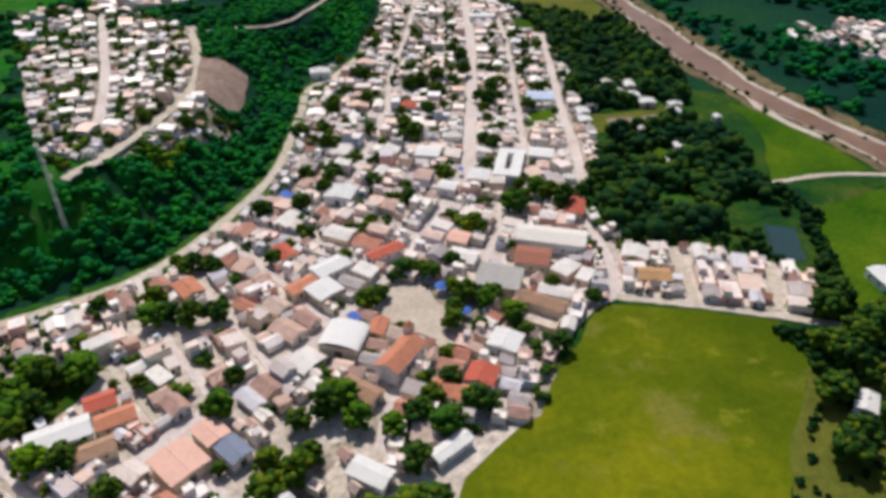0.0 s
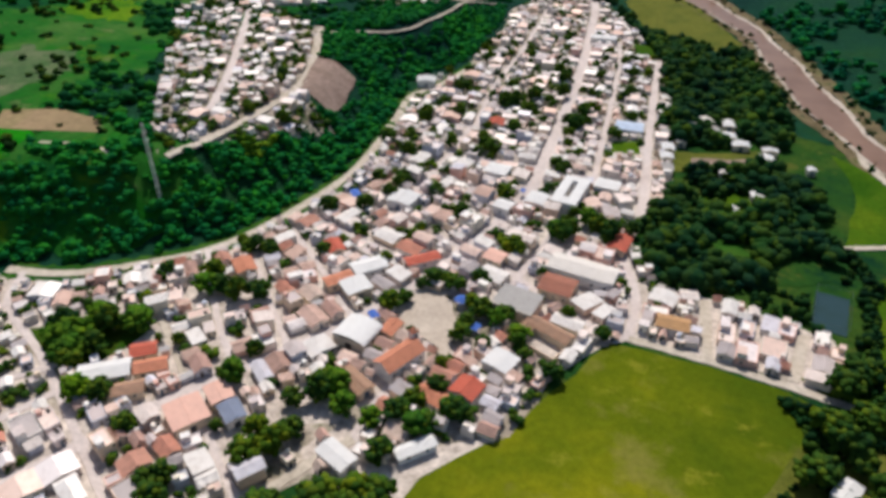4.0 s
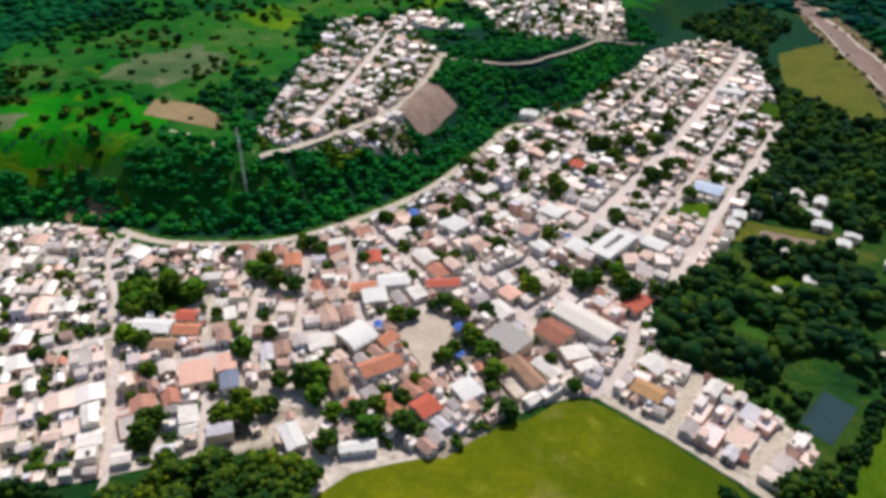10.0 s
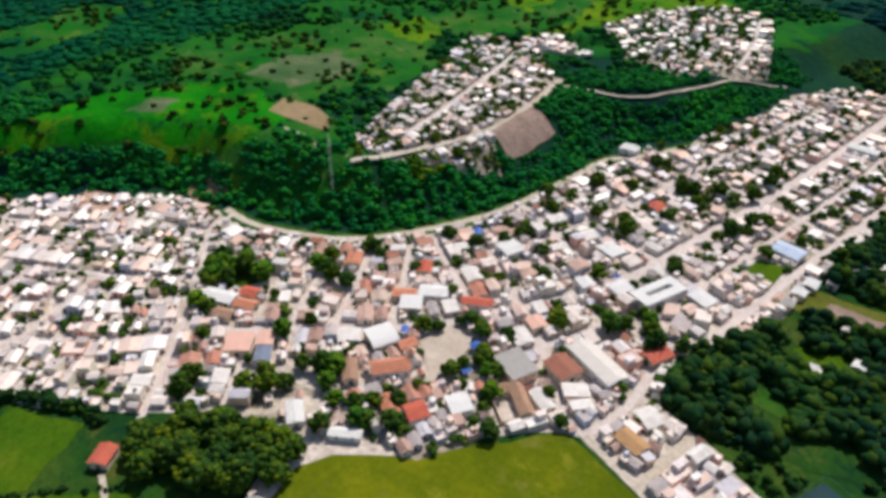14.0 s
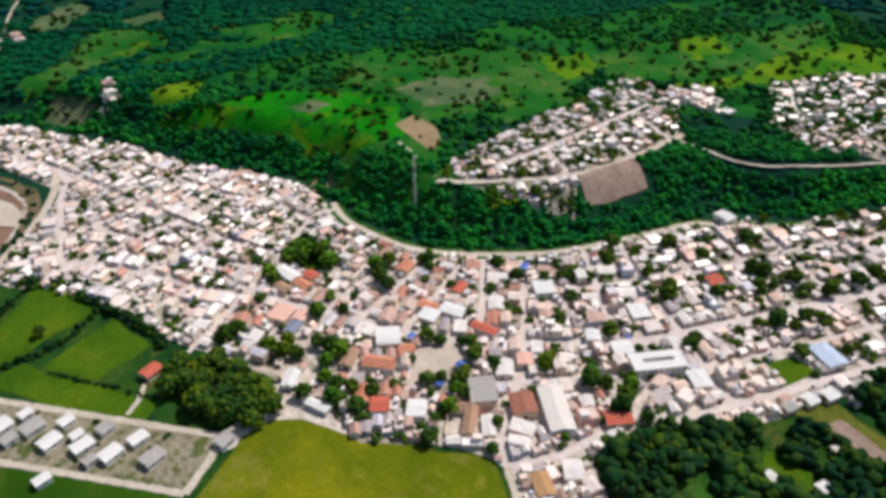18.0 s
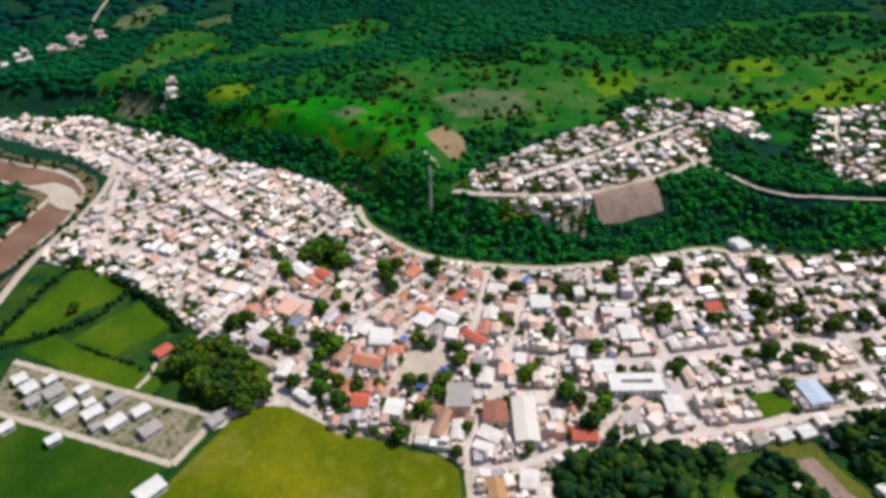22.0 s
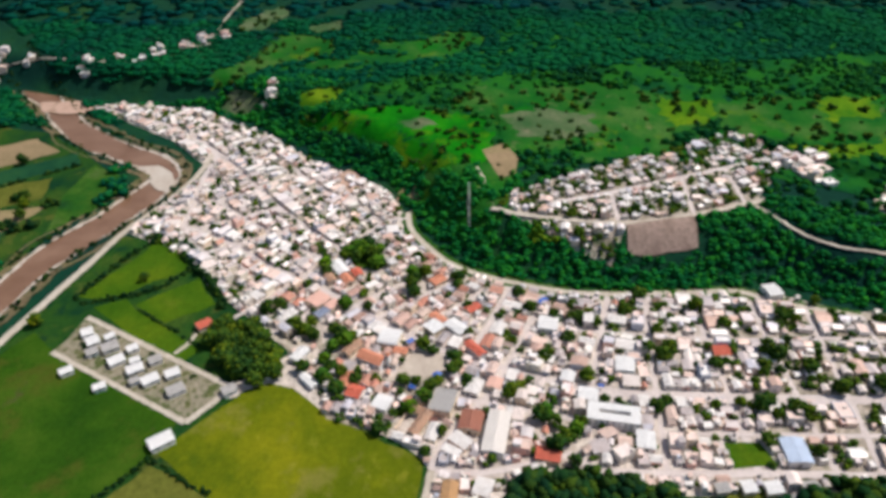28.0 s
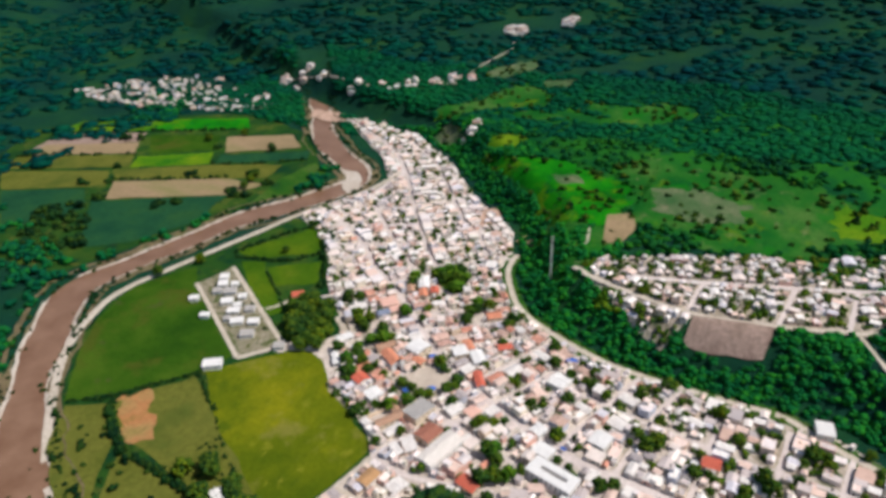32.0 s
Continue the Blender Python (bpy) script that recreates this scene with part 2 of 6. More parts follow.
m_ochre = paint_mat("ochre_awning_roof", [(0.5, 0.28, 0.13)], 0.7, wear=0.3, ribs=(2.5, "X"))
m_white_wall = paint_mat("whitewashed_wall", [(0.8, 0.77, 0.74)], 0.9, wear=0.25)
m_cream_wall = paint_mat("cream_wall", [(0.72, 0.6, 0.45)], 0.9, wear=0.3)
m_blue = paint_mat("bright_blue_canvas", [(0.05, 0.13, 0.45)], 0.6, wear=0.1)
m_court = paint_mat("blue_grey_court", [(0.016, 0.045, 0.055)], 0.9, wear=0.5, wear_col=(0.01, 0.032, 0.022), grime=0.15)
m_bark = paint_mat("bark", [(0.12, 0.08, 0.05), (0.16, 0.12, 0.09)], 0.95)
m_metal = paint_mat("galvanised_metal", [(0.45, 0.46, 0.47)], 0.45, 0.6)
m_mast = paint_mat("mast_paint", [(0.7, 0.7, 0.68)], 0.5)

gl, gnt, gb = node_mat("window_glass", 0.08)
gb.inputs["Base Color"].default_value = (0.03, 0.035, 0.04, 1)
gb.inputs["Specular IOR Level"].default_value = 0.6
m_glass = gl

m_country = land_mat("wild_scrub", [(0.003, 0.026, 0.02), (0.005, 0.036, 0.023), (0.008, 0.048, 0.02), (0.018, 0.06, 0.014)], 0.012, 0.25, bump=1.0, dist=1.5, fine_amt=0.4)
m_town = land_mat("town_yards", [(0.36, 0.29, 0.245), (0.58, 0.5, 0.44), (0.46, 0.385, 0.335), (0.2, 0.185, 0.12)], 0.06, 0.5, fine_amt=0.6)
m_road = land_mat("pale_concrete_street", [(0.48, 0.405, 0.38), (0.6, 0.52, 0.49)], 0.05, 0.7, bump=0.2, dist=0.05, fine_amt=0.3)
m_dirt_road = land_mat("dusty_road", [(0.4, 0.34, 0.27), (0.52, 0.45, 0.38)], 0.05, 0.6, bump=0.3, dist=0.1, fine_amt=0.4)
m_plaza = land_mat("plaza_paving", [(0.4, 0.33, 0.27), (0.5, 0.42, 0.35)], 0.15, 1.2, bump=0.1, dist=0.03, fine_amt=0.3)
m_yellow = meadow_mat("sunlit_pasture", [(0.055, 0.085, 0.004), (0.1, 0.122, 0.005), (0.2, 0.19, 0.007)], [(0.022, 0.52, (0.19, 0.165, 0.04), 0.6), (0.03, 0.55, (0.05, 0.085, 0.005), 0.75), (0.06, 0.6, (0.22, 0.21, 0.02), 0.6)], 0.011, 0.38, 0.62, fine_amt=0.28)
m_green = meadow_mat("lush_green_field", [(0.012, 0.046, 0.004), (0.026, 0.072, 0.005), (0.048, 0.095, 0.008)], [(0.022, 0.53, (0.06, 0.07, 0.01), 0.75), (0.045, 0.6, (0.07, 0.055, 0.025), 0.55)], 0.02, fine_amt=0.3)
m_dkgreen = land_mat("dark_green_crop", [(0.006, 0.04, 0.02), (0.012, 0.06, 0.024), (0.02, 0.07, 0.02)], 0.03, 0.4, fine_amt=0.4)
m_tan = land_mat("bare_tan_field", [(0.2, 0.15, 0.08), (0.27, 0.19, 0.11), (0.19, 0.17, 0.07)], 0.03, 0.4, fine_amt=0.35, stretch=((1, 0.3, 1), 20))
m_olive = land_mat("dry_olive_field", [(0.07, 0.085, 0.012), (0.11, 0.115, 0.02), (0.05, 0.075, 0.012)], 0.025, 0.4, fine_amt=0.4)
m_earth = land_mat("red_earth", [(0.2, 0.14, 0.04), (0.36, 0.16, 0.065), (0.3, 0.18, 0.07), (0.16, 0.15, 0.04)], 0.05, 0.5, fine_amt=0.4)
m_quarry = land_mat("cleared_brown_slope", [(0.16, 0.105, 0.085), (0.28, 0.2, 0.165), (0.2, 0.14, 0.11)], 0.05, 0.5, fine_amt=0.5, stretch=((0.3, 1.4, 1), 20))
m_gravel = land_mat("river_gravel", [(0.4, 0.33, 0.27), (0.52, 0.46, 0.4)], 0.04, 0.7, fine_amt=0.4)
m_bank = land_mat("scrubby_river_bank", [(0.05, 0.045, 0.02), (0.16, 0.12, 0.07), (0.09, 0.1, 0.03)], 0.08, 0.5, fine_amt=0.6)
m_hill = land_mat("rough_hill_grass", [(0.008, 0.04, 0.012), (0.016, 0.075, 0.008), (0.04, 0.1, 0.012), (0.075, 0.1, 0.035)], 0.03, 0.3, fine_amt=0.5)
m_terrace = meadow_mat("terrace_grass", [(0.003, 0.04, 0.016), (0.006, 0.075, 0.014), (0.014, 0.11, 0.01), (0.006, 0.07, 0.014)], [(0.03, 0.56, (0.035, 0.12, 0.008), 0.6), (0.05, 0.56, (0.002, 0.032, 0.022), 0.85)], 0.013, fine_amt=0.5)
m_rough = meadow_mat("rough_hill_pasture", [(0.004, 0.072, 0.01), (0.015, 0.1, 0.012), (0.05, 0.125, 0.024)], [(0.035, 0.54, (0.006, 0.115, 0.006), 0.75), (0.028, 0.58, (0.085, 0.16, 0.006), 0.7), (0.05, 0.6, (0.15, 0.15, 0.07), 0.6), (0.06, 0.6, (0.004, 0.045, 0.02), 0.7)], 0.025)
m_bare = land_mat("bare_pink_earth", [(0.36, 0.23, 0.17), (0.46, 0.31, 0.24), (0.3, 0.2, 0.14)], 0.08, 0.5, fine_amt=0.4)
m_estate = land_mat("half_bare_estate_ground", [(0.035, 0.065, 0.014), (0.1, 0.105, 0.04), (0.27, 0.23, 0.17), (0.06, 0.085, 0.02), (0.16, 0.145, 0.08)], 0.09, 0.5, fine_amt=0.5)
m_upper = land_mat("green_yards", [(0.03, 0.06, 0.02), (0.24, 0.2, 0.15), (0.44, 0.37, 0.31), (0.1, 0.11, 0.05)], 0.09, 0.5, fine_amt=0.6)
m_bright = meadow_mat("bright_hill_pasture", [(0.003, 0.085, 0.004), (0.006, 0.15, 0.004), (0.018, 0.19, 0.004)], [(0.035, 0.53, (0.075, 0.165, 0.005), 0.8), (0.05, 0.64, (0.13, 0.15, 0.05), 0.6), (0.06, 0.58, (0.004, 0.05, 0.016), 0.7)], 0.03)
m_lime = meadow_mat("yellow_green_pasture", [(0.022, 0.115, 0.006), (0.068, 0.16, 0.006), (0.125, 0.2, 0.008)], [(0.05, 0.58, (0.012, 0.1, 0.01), 0.75), (0.07, 0.64, (0.16, 0.17, 0.04), 0.5)], 0.035)
m_lush = meadow_mat("lush_meadow", [(0.024, 0.072, 0.004), (0.045, 0.1, 0.005), (0.08, 0.125, 0.006)], [(0.04, 0.58, (0.09, 0.12, 0.012), 0.6)], 0.03)
m_pale = meadow_mat("grazed_pale_grass", [(0.035, 0.09, 0.03), (0.075, 0.115, 0.05), (0.13, 0.145, 0.08)], [(0.045, 0.56, (0.03, 0.1, 0.02), 0.7), (0.06, 0.6, (0.2, 0.17, 0.11), 0.7)], 0.03)
m_meadow = meadow_mat("rough_valley_grass", [(0.006, 0.035, 0.012), (0.018, 0.06, 0.01), (0.045, 0.08, 0.012)], [(0.05, 0.56, (0.09, 0.095, 0.02), 0.7), (0.06, 0.55, (0.004, 0.026, 0.014), 0.8)], 0.025)

m_water, wnt, wb = node_mat("muddy_river_water", 0.3)
wn1 = noise_node(wnt, 0.05, 4, 0.6)
wr = ramp_node(wnt, [(0.35, (0.155, 0.08, 0.045)), (0.65, (0.22, 0.125, 0.078))])
wnt.links.new(wn1.outputs["Fac"], wr.inputs["Fac"])
wnt.links.new(wr.outputs["Color"], wb.inputs["Base Color"])
add_bump(wnt, wb, noise_node(wnt, 0.9, 3).outputs["Fac"], 0.2, 0.1)

m_leaf = leaf_mat("tree_leaves", [(0.014, 0.042, 0.012), (0.036, 0.078, 0.012), (0.075, 0.11, 0.012), (0.02, 0.055, 0.016)])
m_forest = leaf_mat("forest_leaves", [(0.002, 0.052, 0.034), (0.003, 0.078, 0.038), (0.009, 0.108, 0.024), (0.002, 0.062, 0.046)], 0.032, (0.6, 0.72, 0.95), (1.8, 1.45, 0.75))
# far-slope leaves with the bluish tint of distant haze mixed into their colour
m_hazy_forest = leaf_mat("hazed_mountain_leaves", [(0.001, 0.038, 0.036), (0.001, 0.048, 0.041), (0.002, 0.058, 0.036), (0.001, 0.042, 0.045)], 0.012, (0.65, 0.8, 1.0), (1.5, 1.35, 0.9))
m_hill_wood = leaf_mat("hill_wood_leaves", [(0.002, 0.036, 0.02), (0.004, 0.055, 0.022), (0.012, 0.085, 0.014), (0.002, 0.042, 0.03)], 0.02, (0.5, 0.65, 0.95), (1.9, 1.6, 0.8))
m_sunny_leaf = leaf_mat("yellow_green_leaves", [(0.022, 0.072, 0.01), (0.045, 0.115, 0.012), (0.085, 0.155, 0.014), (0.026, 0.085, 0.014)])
m_river_wood = leaf_mat("riverside_leaves", [(0.005, 0.026, 0.016), (0.01, 0.042, 0.016), (0.034, 0.07, 0.012), (0.007, 0.034, 0.022)], 0.045, (0.5, 0.65, 0.95), (1.9, 1.5, 0.7))
m_hedge = leaf_mat("hedge_leaves", [(0.005, 0.02, 0.01), (0.011, 0.04, 0.012), (0.035, 0.066, 0.01)])

# ---------------------------------------------------------------- shared builders
def part(name, bm, material, parent=None, label=""):
    me = bpy.data.meshes.new(name)
    bm.to_mesh(me)
    bm.free()
    for m in (material if isinstance(material, (list, tuple)) else [material]):
        me.materials.append(m)
    ob = new(name, me)
    if parent:
        ob.parent = parent
    if label:
        ob["label"] = label
    return ob


def mesh_np(name, verts, faces, mats, mat_index=None, smooth=False):
    me = bpy.data.meshes.new(name)
    me.from_pydata([], [], []) if len(verts) == 0 else me.from_pydata(verts.tolist() if hasattr(verts, "tolist") else verts, [], faces)
    for m in mats:
        me.materials.append(m)
    if mat_index is not None:
        me.polygons.foreach_set("material_index", np.array(mat_index, dtype=np.int32))
    if smooth:
        me.polygons.foreach_set("use_smooth", np.ones(len(me.polygons), dtype=bool))
    me.update()
    return new(name, me)


def box(bm, x0, x1, y0, y1, z0, z1, bevel=0.0):
    v = [bm.verts.new(p) for p in ((x0, y0, z0), (x1, y0, z0), (x1, y1, z0), (x0, y1, z0), (x0, y0, z1), (x1, y0, z1), (x1, y1, z1), (x0, y1, z1))]
    fs = [bm.faces.new([v[i] for i in q]) for q in ((3, 2, 1, 0), (4, 5, 6, 7), (0, 1, 5, 4), (1, 2, 6, 5), (2, 3, 7, 6), (3, 0, 4, 7))]
    if bevel:
        es = {e for f in fs for e in f.edges}
        bmesh.ops.bevel(bm, geom=list(es), offset=bevel, segments=1, affect="EDGES")
    return bm


def spline(pts, step):
    """A smooth line through the points, resampled every step metres."""
    p = np.array(pts, float)
    q = np.vstack([2 * p[0] - p[1], p, 2 * p[-1] - p[-2]])
    out = []
    for i in range(1, len(q) - 2):
        n = max(2, int(np.linalg.norm(q[i + 1] - q[i]) / step))
        for k in range(n):
            t = k / n
            out.append(0.5 * (2 * q[i] + (q[i + 1] - q[i - 1]) * t + (2 * q[i - 1] - 5 * q[i] + 4 * q[i + 1] - q[i + 2]) * t * t
                              + (3 * q[i] - q[i - 1] - 3 * q[i + 1] + q[i + 2]) * t ** 3))
    out.append(p[-1])
    return np.array(out)


def line_dist(x, y, pts):
    """Distance to a polyline, and the side (positive to its left)."""
    x, y = np.asarray(x, float), np.asarray(y, float)
    best = np.full(x.shape, 1e9)
    side = np.ones(x.shape)
    for (ax, ay), (bx, by) in zip(pts[:-1], pts[1:]):
        dx, dy = bx - ax, by - ay
        t = np.clip(((x - ax) * dx + (y - ay) * dy) / (dx * dx + dy * dy), 0, 1)
        d = np.hypot(x - ax - t * dx, y - ay - t * dy)
        near = d < best
        best = np.where(near, d, best)
        side = np.where(near, np.sign(dx * (y - ay) - dy * (x - ax)), side)
    return best, side


def inside(x, y, poly):
    x, y = np.asarray(x, float), np.asarray(y, float)
    hit = np.zeros(x.shape, bool)
    n = len(poly)
    for i in range(n):
        (ax, ay), (bx, by) = poly[i], poly[(i + 1) % n]
        if ay == by:
            continue
        c = ((ay > y) != (by > y)) & (x < (bx - ax) * (y - ay) / (by - ay) + ax)
        hit ^= c
    return hit


def smooth01(t):
    t = np.clip(t, 0, 1)
    return t * t * (3 - 2 * t)


# ---------------------------------------------------------------- lie of the land
FOOT = [(-489.8, -488.7), (-373.8, -233), (-339.7, -145.7), (-320.9, -36.4), (-271.1, 30.7), (-216.2, 81.8), (-178.7, 131.9), (-138.3, 148.1), (-103.6, 164.8), (-85.2, 180.6), (-73.1, 207.5), (-63, 244.2),
        (-62.4, 283.9), (-64, 315.6), (-65.6, 345.1), (-44.4, 377), (-41.5, 438.6), (-42.5, 514.8), (-16.9, 624.5), (30, 800), (60, 1100)]
RIVER = spline([(-620, -430), (-470, -292), (-392, -222), (-330, -168), (-293, -138), (-261, -106), (-241, -77), (-222, -46), (-202, -29), (-176, -32), (-136.5, -47), (-96.7, -65), (-51.7, -73.5), (-11.5, -82.3),
                (24.2, -85.6), (59, -58.8), (105.9, -11.4), (142.9, 45.9), (174.4, 104.2), (194.4, 162.3), (193, 220.1), (180.2, 256), (164.5, 287.2), (152.8, 314.3), (138.1, 368), (126.3, 435.2), (116.6, 480.5),
                (100.2, 517.8), (61.6, 602.9), (10, 720), (-20, 900)], 6)


def height(x, y):
    """Metres above the town: a terrace behind the foot of the hill, rolling pasture on it, mountains far out, and the river's bed."""
    x, y = np.asarray(x, float), np.asarray(y, float)
    d, s = line_dist(x, y, FOOT)
    d = np.where(s > 0, d, 0)
    lift = smooth01((y + 60) / 230)
    h = smooth01(d / 34) * (8.8 + 13 * lift - 0.027 * x - 0.0148 * y)
    roll = np.sin(x * 0.021 + 1.3 * np.sin(y * 0.017)) * np.cos(y * 0.026 + 0.8) * 3.2
    h = h + smooth01((d - 60) / 90) * roll
    far = np.hypot(x - 20, y - 150)
    ridge = 0.75 + 0.25 * np.sin(np.arctan2(y - 150, x - 20) * 7 + 0.6) + 0.12 * np.sin(np.arctan2(y - 150, x - 20) * 19)
    west = np.where(x < 0, 1.0, 0.45)
    h = h + smooth01((far - 560) / 1700) * 420 * ridge * west
    rd, _ = line_dist(x, y, RIVER[::3])
    h = h - 1.7 * (1 - smooth01((rd - 9) / 6)) * (far < 1100)
    return h


def axis(a, b, lo, hi, step):
    """Grid lines: fine between a and b, widening outwards to lo and hi."""
    mid = np.arange(a, b + 0.1, step)
    out, p, g = [], b, step
    while p < hi:
        g *= 1.22
        p += g
        out.append(p)
    left, p, g = [], a, step
    while p > lo:
        g *= 1.22
        p -= g
        left.append(p)
    return np.array(left[::-1] + list(mid) + out)


GX, GY = axis(-500, 240, -3200, 3000, 4.0), axis(-320, 640, -3000, 3300, 4.0)
gx, gy = np.meshgrid(GX, GY)
gz = height(gx, gy)
nx, ny = len(GX), len(GY)
gi = np.arange(nx * ny).reshape(ny, nx)
quads = np.stack([gi[:-1, :-1], gi[:-1, 1:], gi[1:, 1:], gi[1:, :-1]], -1).reshape(-1, 4)
ground = mesh_np("ground", np.stack([gx, gy, gz], -1).reshape(-1, 3), quads.tolist(), [m_country], smooth=True)
tagged(ground, "rolling green valley floor and wooded hills", "ground", kind="structure")


def hz(x, y):
    """Height of the ground sheet itself at a place."""
    i = int(np.clip(np.searchsorted(GX, x) - 1, 0, nx - 2))
    j = int(np.clip(np.searchsorted(GY, y) - 1, 0, ny - 2))
    u, v = (x - GX[i]) / (GX[i + 1] - GX[i]), (y - GY[j]) / (GY[j + 1] - GY[j])
    return float((gz[j, i] * (1 - u) + gz[j, i + 1] * u) * (1 - v) + (gz[j + 1, i] * (1 - u) + gz[j + 1, i + 1] * u) * v)


def wobble(poly, step, amount, seed):
    """The outline with points every step metres, pushed about a little."""
    rnd = random.Random(seed)
    out = []
    for (ax, ay), (bx, by) in zip(poly, list(poly[1:]) + [poly[0]]):
        n = max(1, int(math.hypot(bx - ax, by - ay) / step))
        for k in range(n):
            t = k / n
            j = amount if k else amount * 0.4
            out.append((ax + (bx - ax) * t + rnd.uniform(-j, j), ay + (by - ay) * t + rnd.uniform(-j, j)))
    return out


PATCHES = []


def patch(name, poly, material, lift=0.06, drape=False, edge=1.0, label="", category="field", kind="structure"):
    """A stretch of ground cover, laid just over the ground."""
    PATCHES.append(name)
    lift += 0.004 * len(PATCHES)
    pts = wobble(poly, 4 if edge > 1.5 else 7, edge, len(name) + int(poly[0][0] * 7)) if edge else poly
    bm = bmesh.new()
    bm.faces.new([bm.verts.new((px, py, 0)) for px, py in pts])
    bmesh.ops.triangulate(bm, faces=bm.faces[:])
    if drape:
        xs, ys = [p[0] for p in pts], [p[1] for p in pts]
        for lines, lo, hi, nrm in ((GX, min(xs), max(xs), (1, 0, 0)), (GY, min(ys), max(ys), (0, 1, 0))):
            for c in lines[(lines > lo) & (lines < hi)]:
                bmesh.ops.bisect_plane(bm, geom=bm.verts[:] + bm.edges[:] + bm.faces[:], plane_co=(c * nrm[0], c * nrm[1], 0), plane_no=nrm)
        co = np.array([v.co[:2] for v in bm.verts])
        for v, h in zip(bm.verts, height(co[:, 0], co[:, 1])):
            v.co.z = h
    for v in bm.verts:
        v.co.z += lift
    bmesh.ops.recalc_face_normals(bm, faces=bm.faces[:])
    if sum(f.normal.z for f in bm.faces) < 0:
        bmesh.ops.reverse_faces(bm, faces=bm.faces[:])
    return tagged(part(name, bm, material), label, category, kind=kind)


def ribbon(name, line, width, material, lift=0.16, label="", category="road", level=None, rag=0.25, seed=1):
    """A strip along a line: a street with a low kerb edge, a bank, or the river."""
    rnd = random.Random(seed)
    p = np.array(line, float)
    tan = np.gradient(p, axis=0)
    tan /= np.linalg.norm(tan, axis=1)[:, None] + 1e-9
    nor = np.stack([-tan[:, 1], tan[:, 0]], 1)
    w = np.array([(width[k] if hasattr(width, "__len__") else width) / 2 for k in range(len(p))])
    a = p + nor * (w + np.array([rnd.uniform(-rag, rag) for _ in p]))[:, None]
    b = p - nor * (w + np.array([rnd.uniform(-rag, rag) for _ in p]))[:, None]
    if level is None:
        zc = np.maximum(height(p[:, 0], p[:, 1]), np.maximum(height(a[:, 0], a[:, 1]), height(b[:, 0], b[:, 1])))
        za = zb = zc + lift
    else:
        za = zb = np.full(len(p), level)
    n = len(p)
    v = np.vstack([np.column_stack([a, za]), np.column_stack([b, zb]), np.column_stack([a + nor * 0.15, za - 0.5]), np.column_stack([b - nor * 0.15, zb - 0.5])])
    f = []
    for k in range(n - 1):
        f += [(n + k, n + k + 1, k + 1, k), (k, k + 1, 2 * n + k + 1, 2 * n + k), (3 * n + k, 3 * n + k + 1, n + k + 1, n + k)]
    ob = mesh_np(name, v, f, [material])
    return tagged(ob, label, category, kind="structure")


# ---------------------------------------------------------------- occupancy plan, half a metre a cell
OX, OY, RES = -460.0, -320.0, 0.5
plan = np.zeros((1920, 1420), np.uint8)          # 0 open, 1 street or water, 2 building, 3 kept clear
pcx = OX + (np.arange(plan.shape[1]) + 0.5) * RES
pcy = OY + (np.arange(plan.shape[0]) + 0.5) * RES


def cells(x0, x1, y0, y1):
    i0, i1 = max(0, int((y0 - OY) / RES)), min(plan.shape[0], int((y1 - OY) / RES) + 1)
    j0, j1 = max(0, int((x0 - OX) / RES)), min(plan.shape[1], int((x1 - OX) / RES) + 1)
    if i1 <= i0 or j1 <= j0:
        return None
    return i0, i1, j0, j1


def mark_line(line, half, value):
    for (ax, ay), (bx, by) in zip(line[:-1], line[1:]):
        c = cells(min(ax, bx) - half, max(ax, bx) + half, min(ay, by) - half, max(ay, by) + half)
        if c:
            i0, i1, j0, j1 = c
            xx, yy = np.meshgrid(pcx[j0:j1], pcy[i0:i1])
            d, _ = line_dist(xx, yy, [(ax, ay), (bx, by)])
            plan[i0:i1, j0:j1][d < half] = value


def mark_poly(poly, value):
    xs, ys = [p[0] for p in poly], [p[1] for p in poly]
    c = cells(min(xs), max(xs), min(ys), max(ys))
    if c:
        i0, i1, j0, j1 = c
        xx, yy = np.meshgrid(pcx[j0:j1], pcy[i0:i1])
        plan[i0:i1, j0:j1][inside(xx, yy, poly)] = value


def rect_mask(x, y, w, d, ang):
    r = math.hypot(w, d) / 2 + 0.5
    c = cells(x - r, x + r, y - r, y + r)
    if c is None:
        return None, None
    i0, i1, j0, j1 = c
    xx, yy = np.meshgrid(pcx[j0:j1] - x, pcy[i0:i1] - y)
    ca, sa = math.cos(ang), math.sin(ang)
    return (slice(i0, i1), slice(j0, j1)), (np.abs(xx * ca + yy * sa) < w / 2) & (np.abs(-xx * sa + yy * ca) < d / 2)


def is_free(x, y, w, d, ang):
    s, m = rect_mask(x, y, w, d, ang)
    return s is not None and m.any() and not plan[s][m].any()


def take(x, y, w, d, ang, value=2):
    s, m = rect_mask(x, y, w, d, ang)
    if s is not None:
        plan[s][m] = value


# ---------------------------------------------------------------- river and its banks
keep = [k for k, (px, py) in enumerate(RIVER) if -420 < px and -300 < py < 800]
rline = RIVER[keep[0]:keep[-1] + 1]
rw = np.array([(19 if py < 230 else 13) + 3 * math.sin(k * 0.23) + 2 * math.sin(k * 0.61) for k, (px, py) in enumerate(rline)])


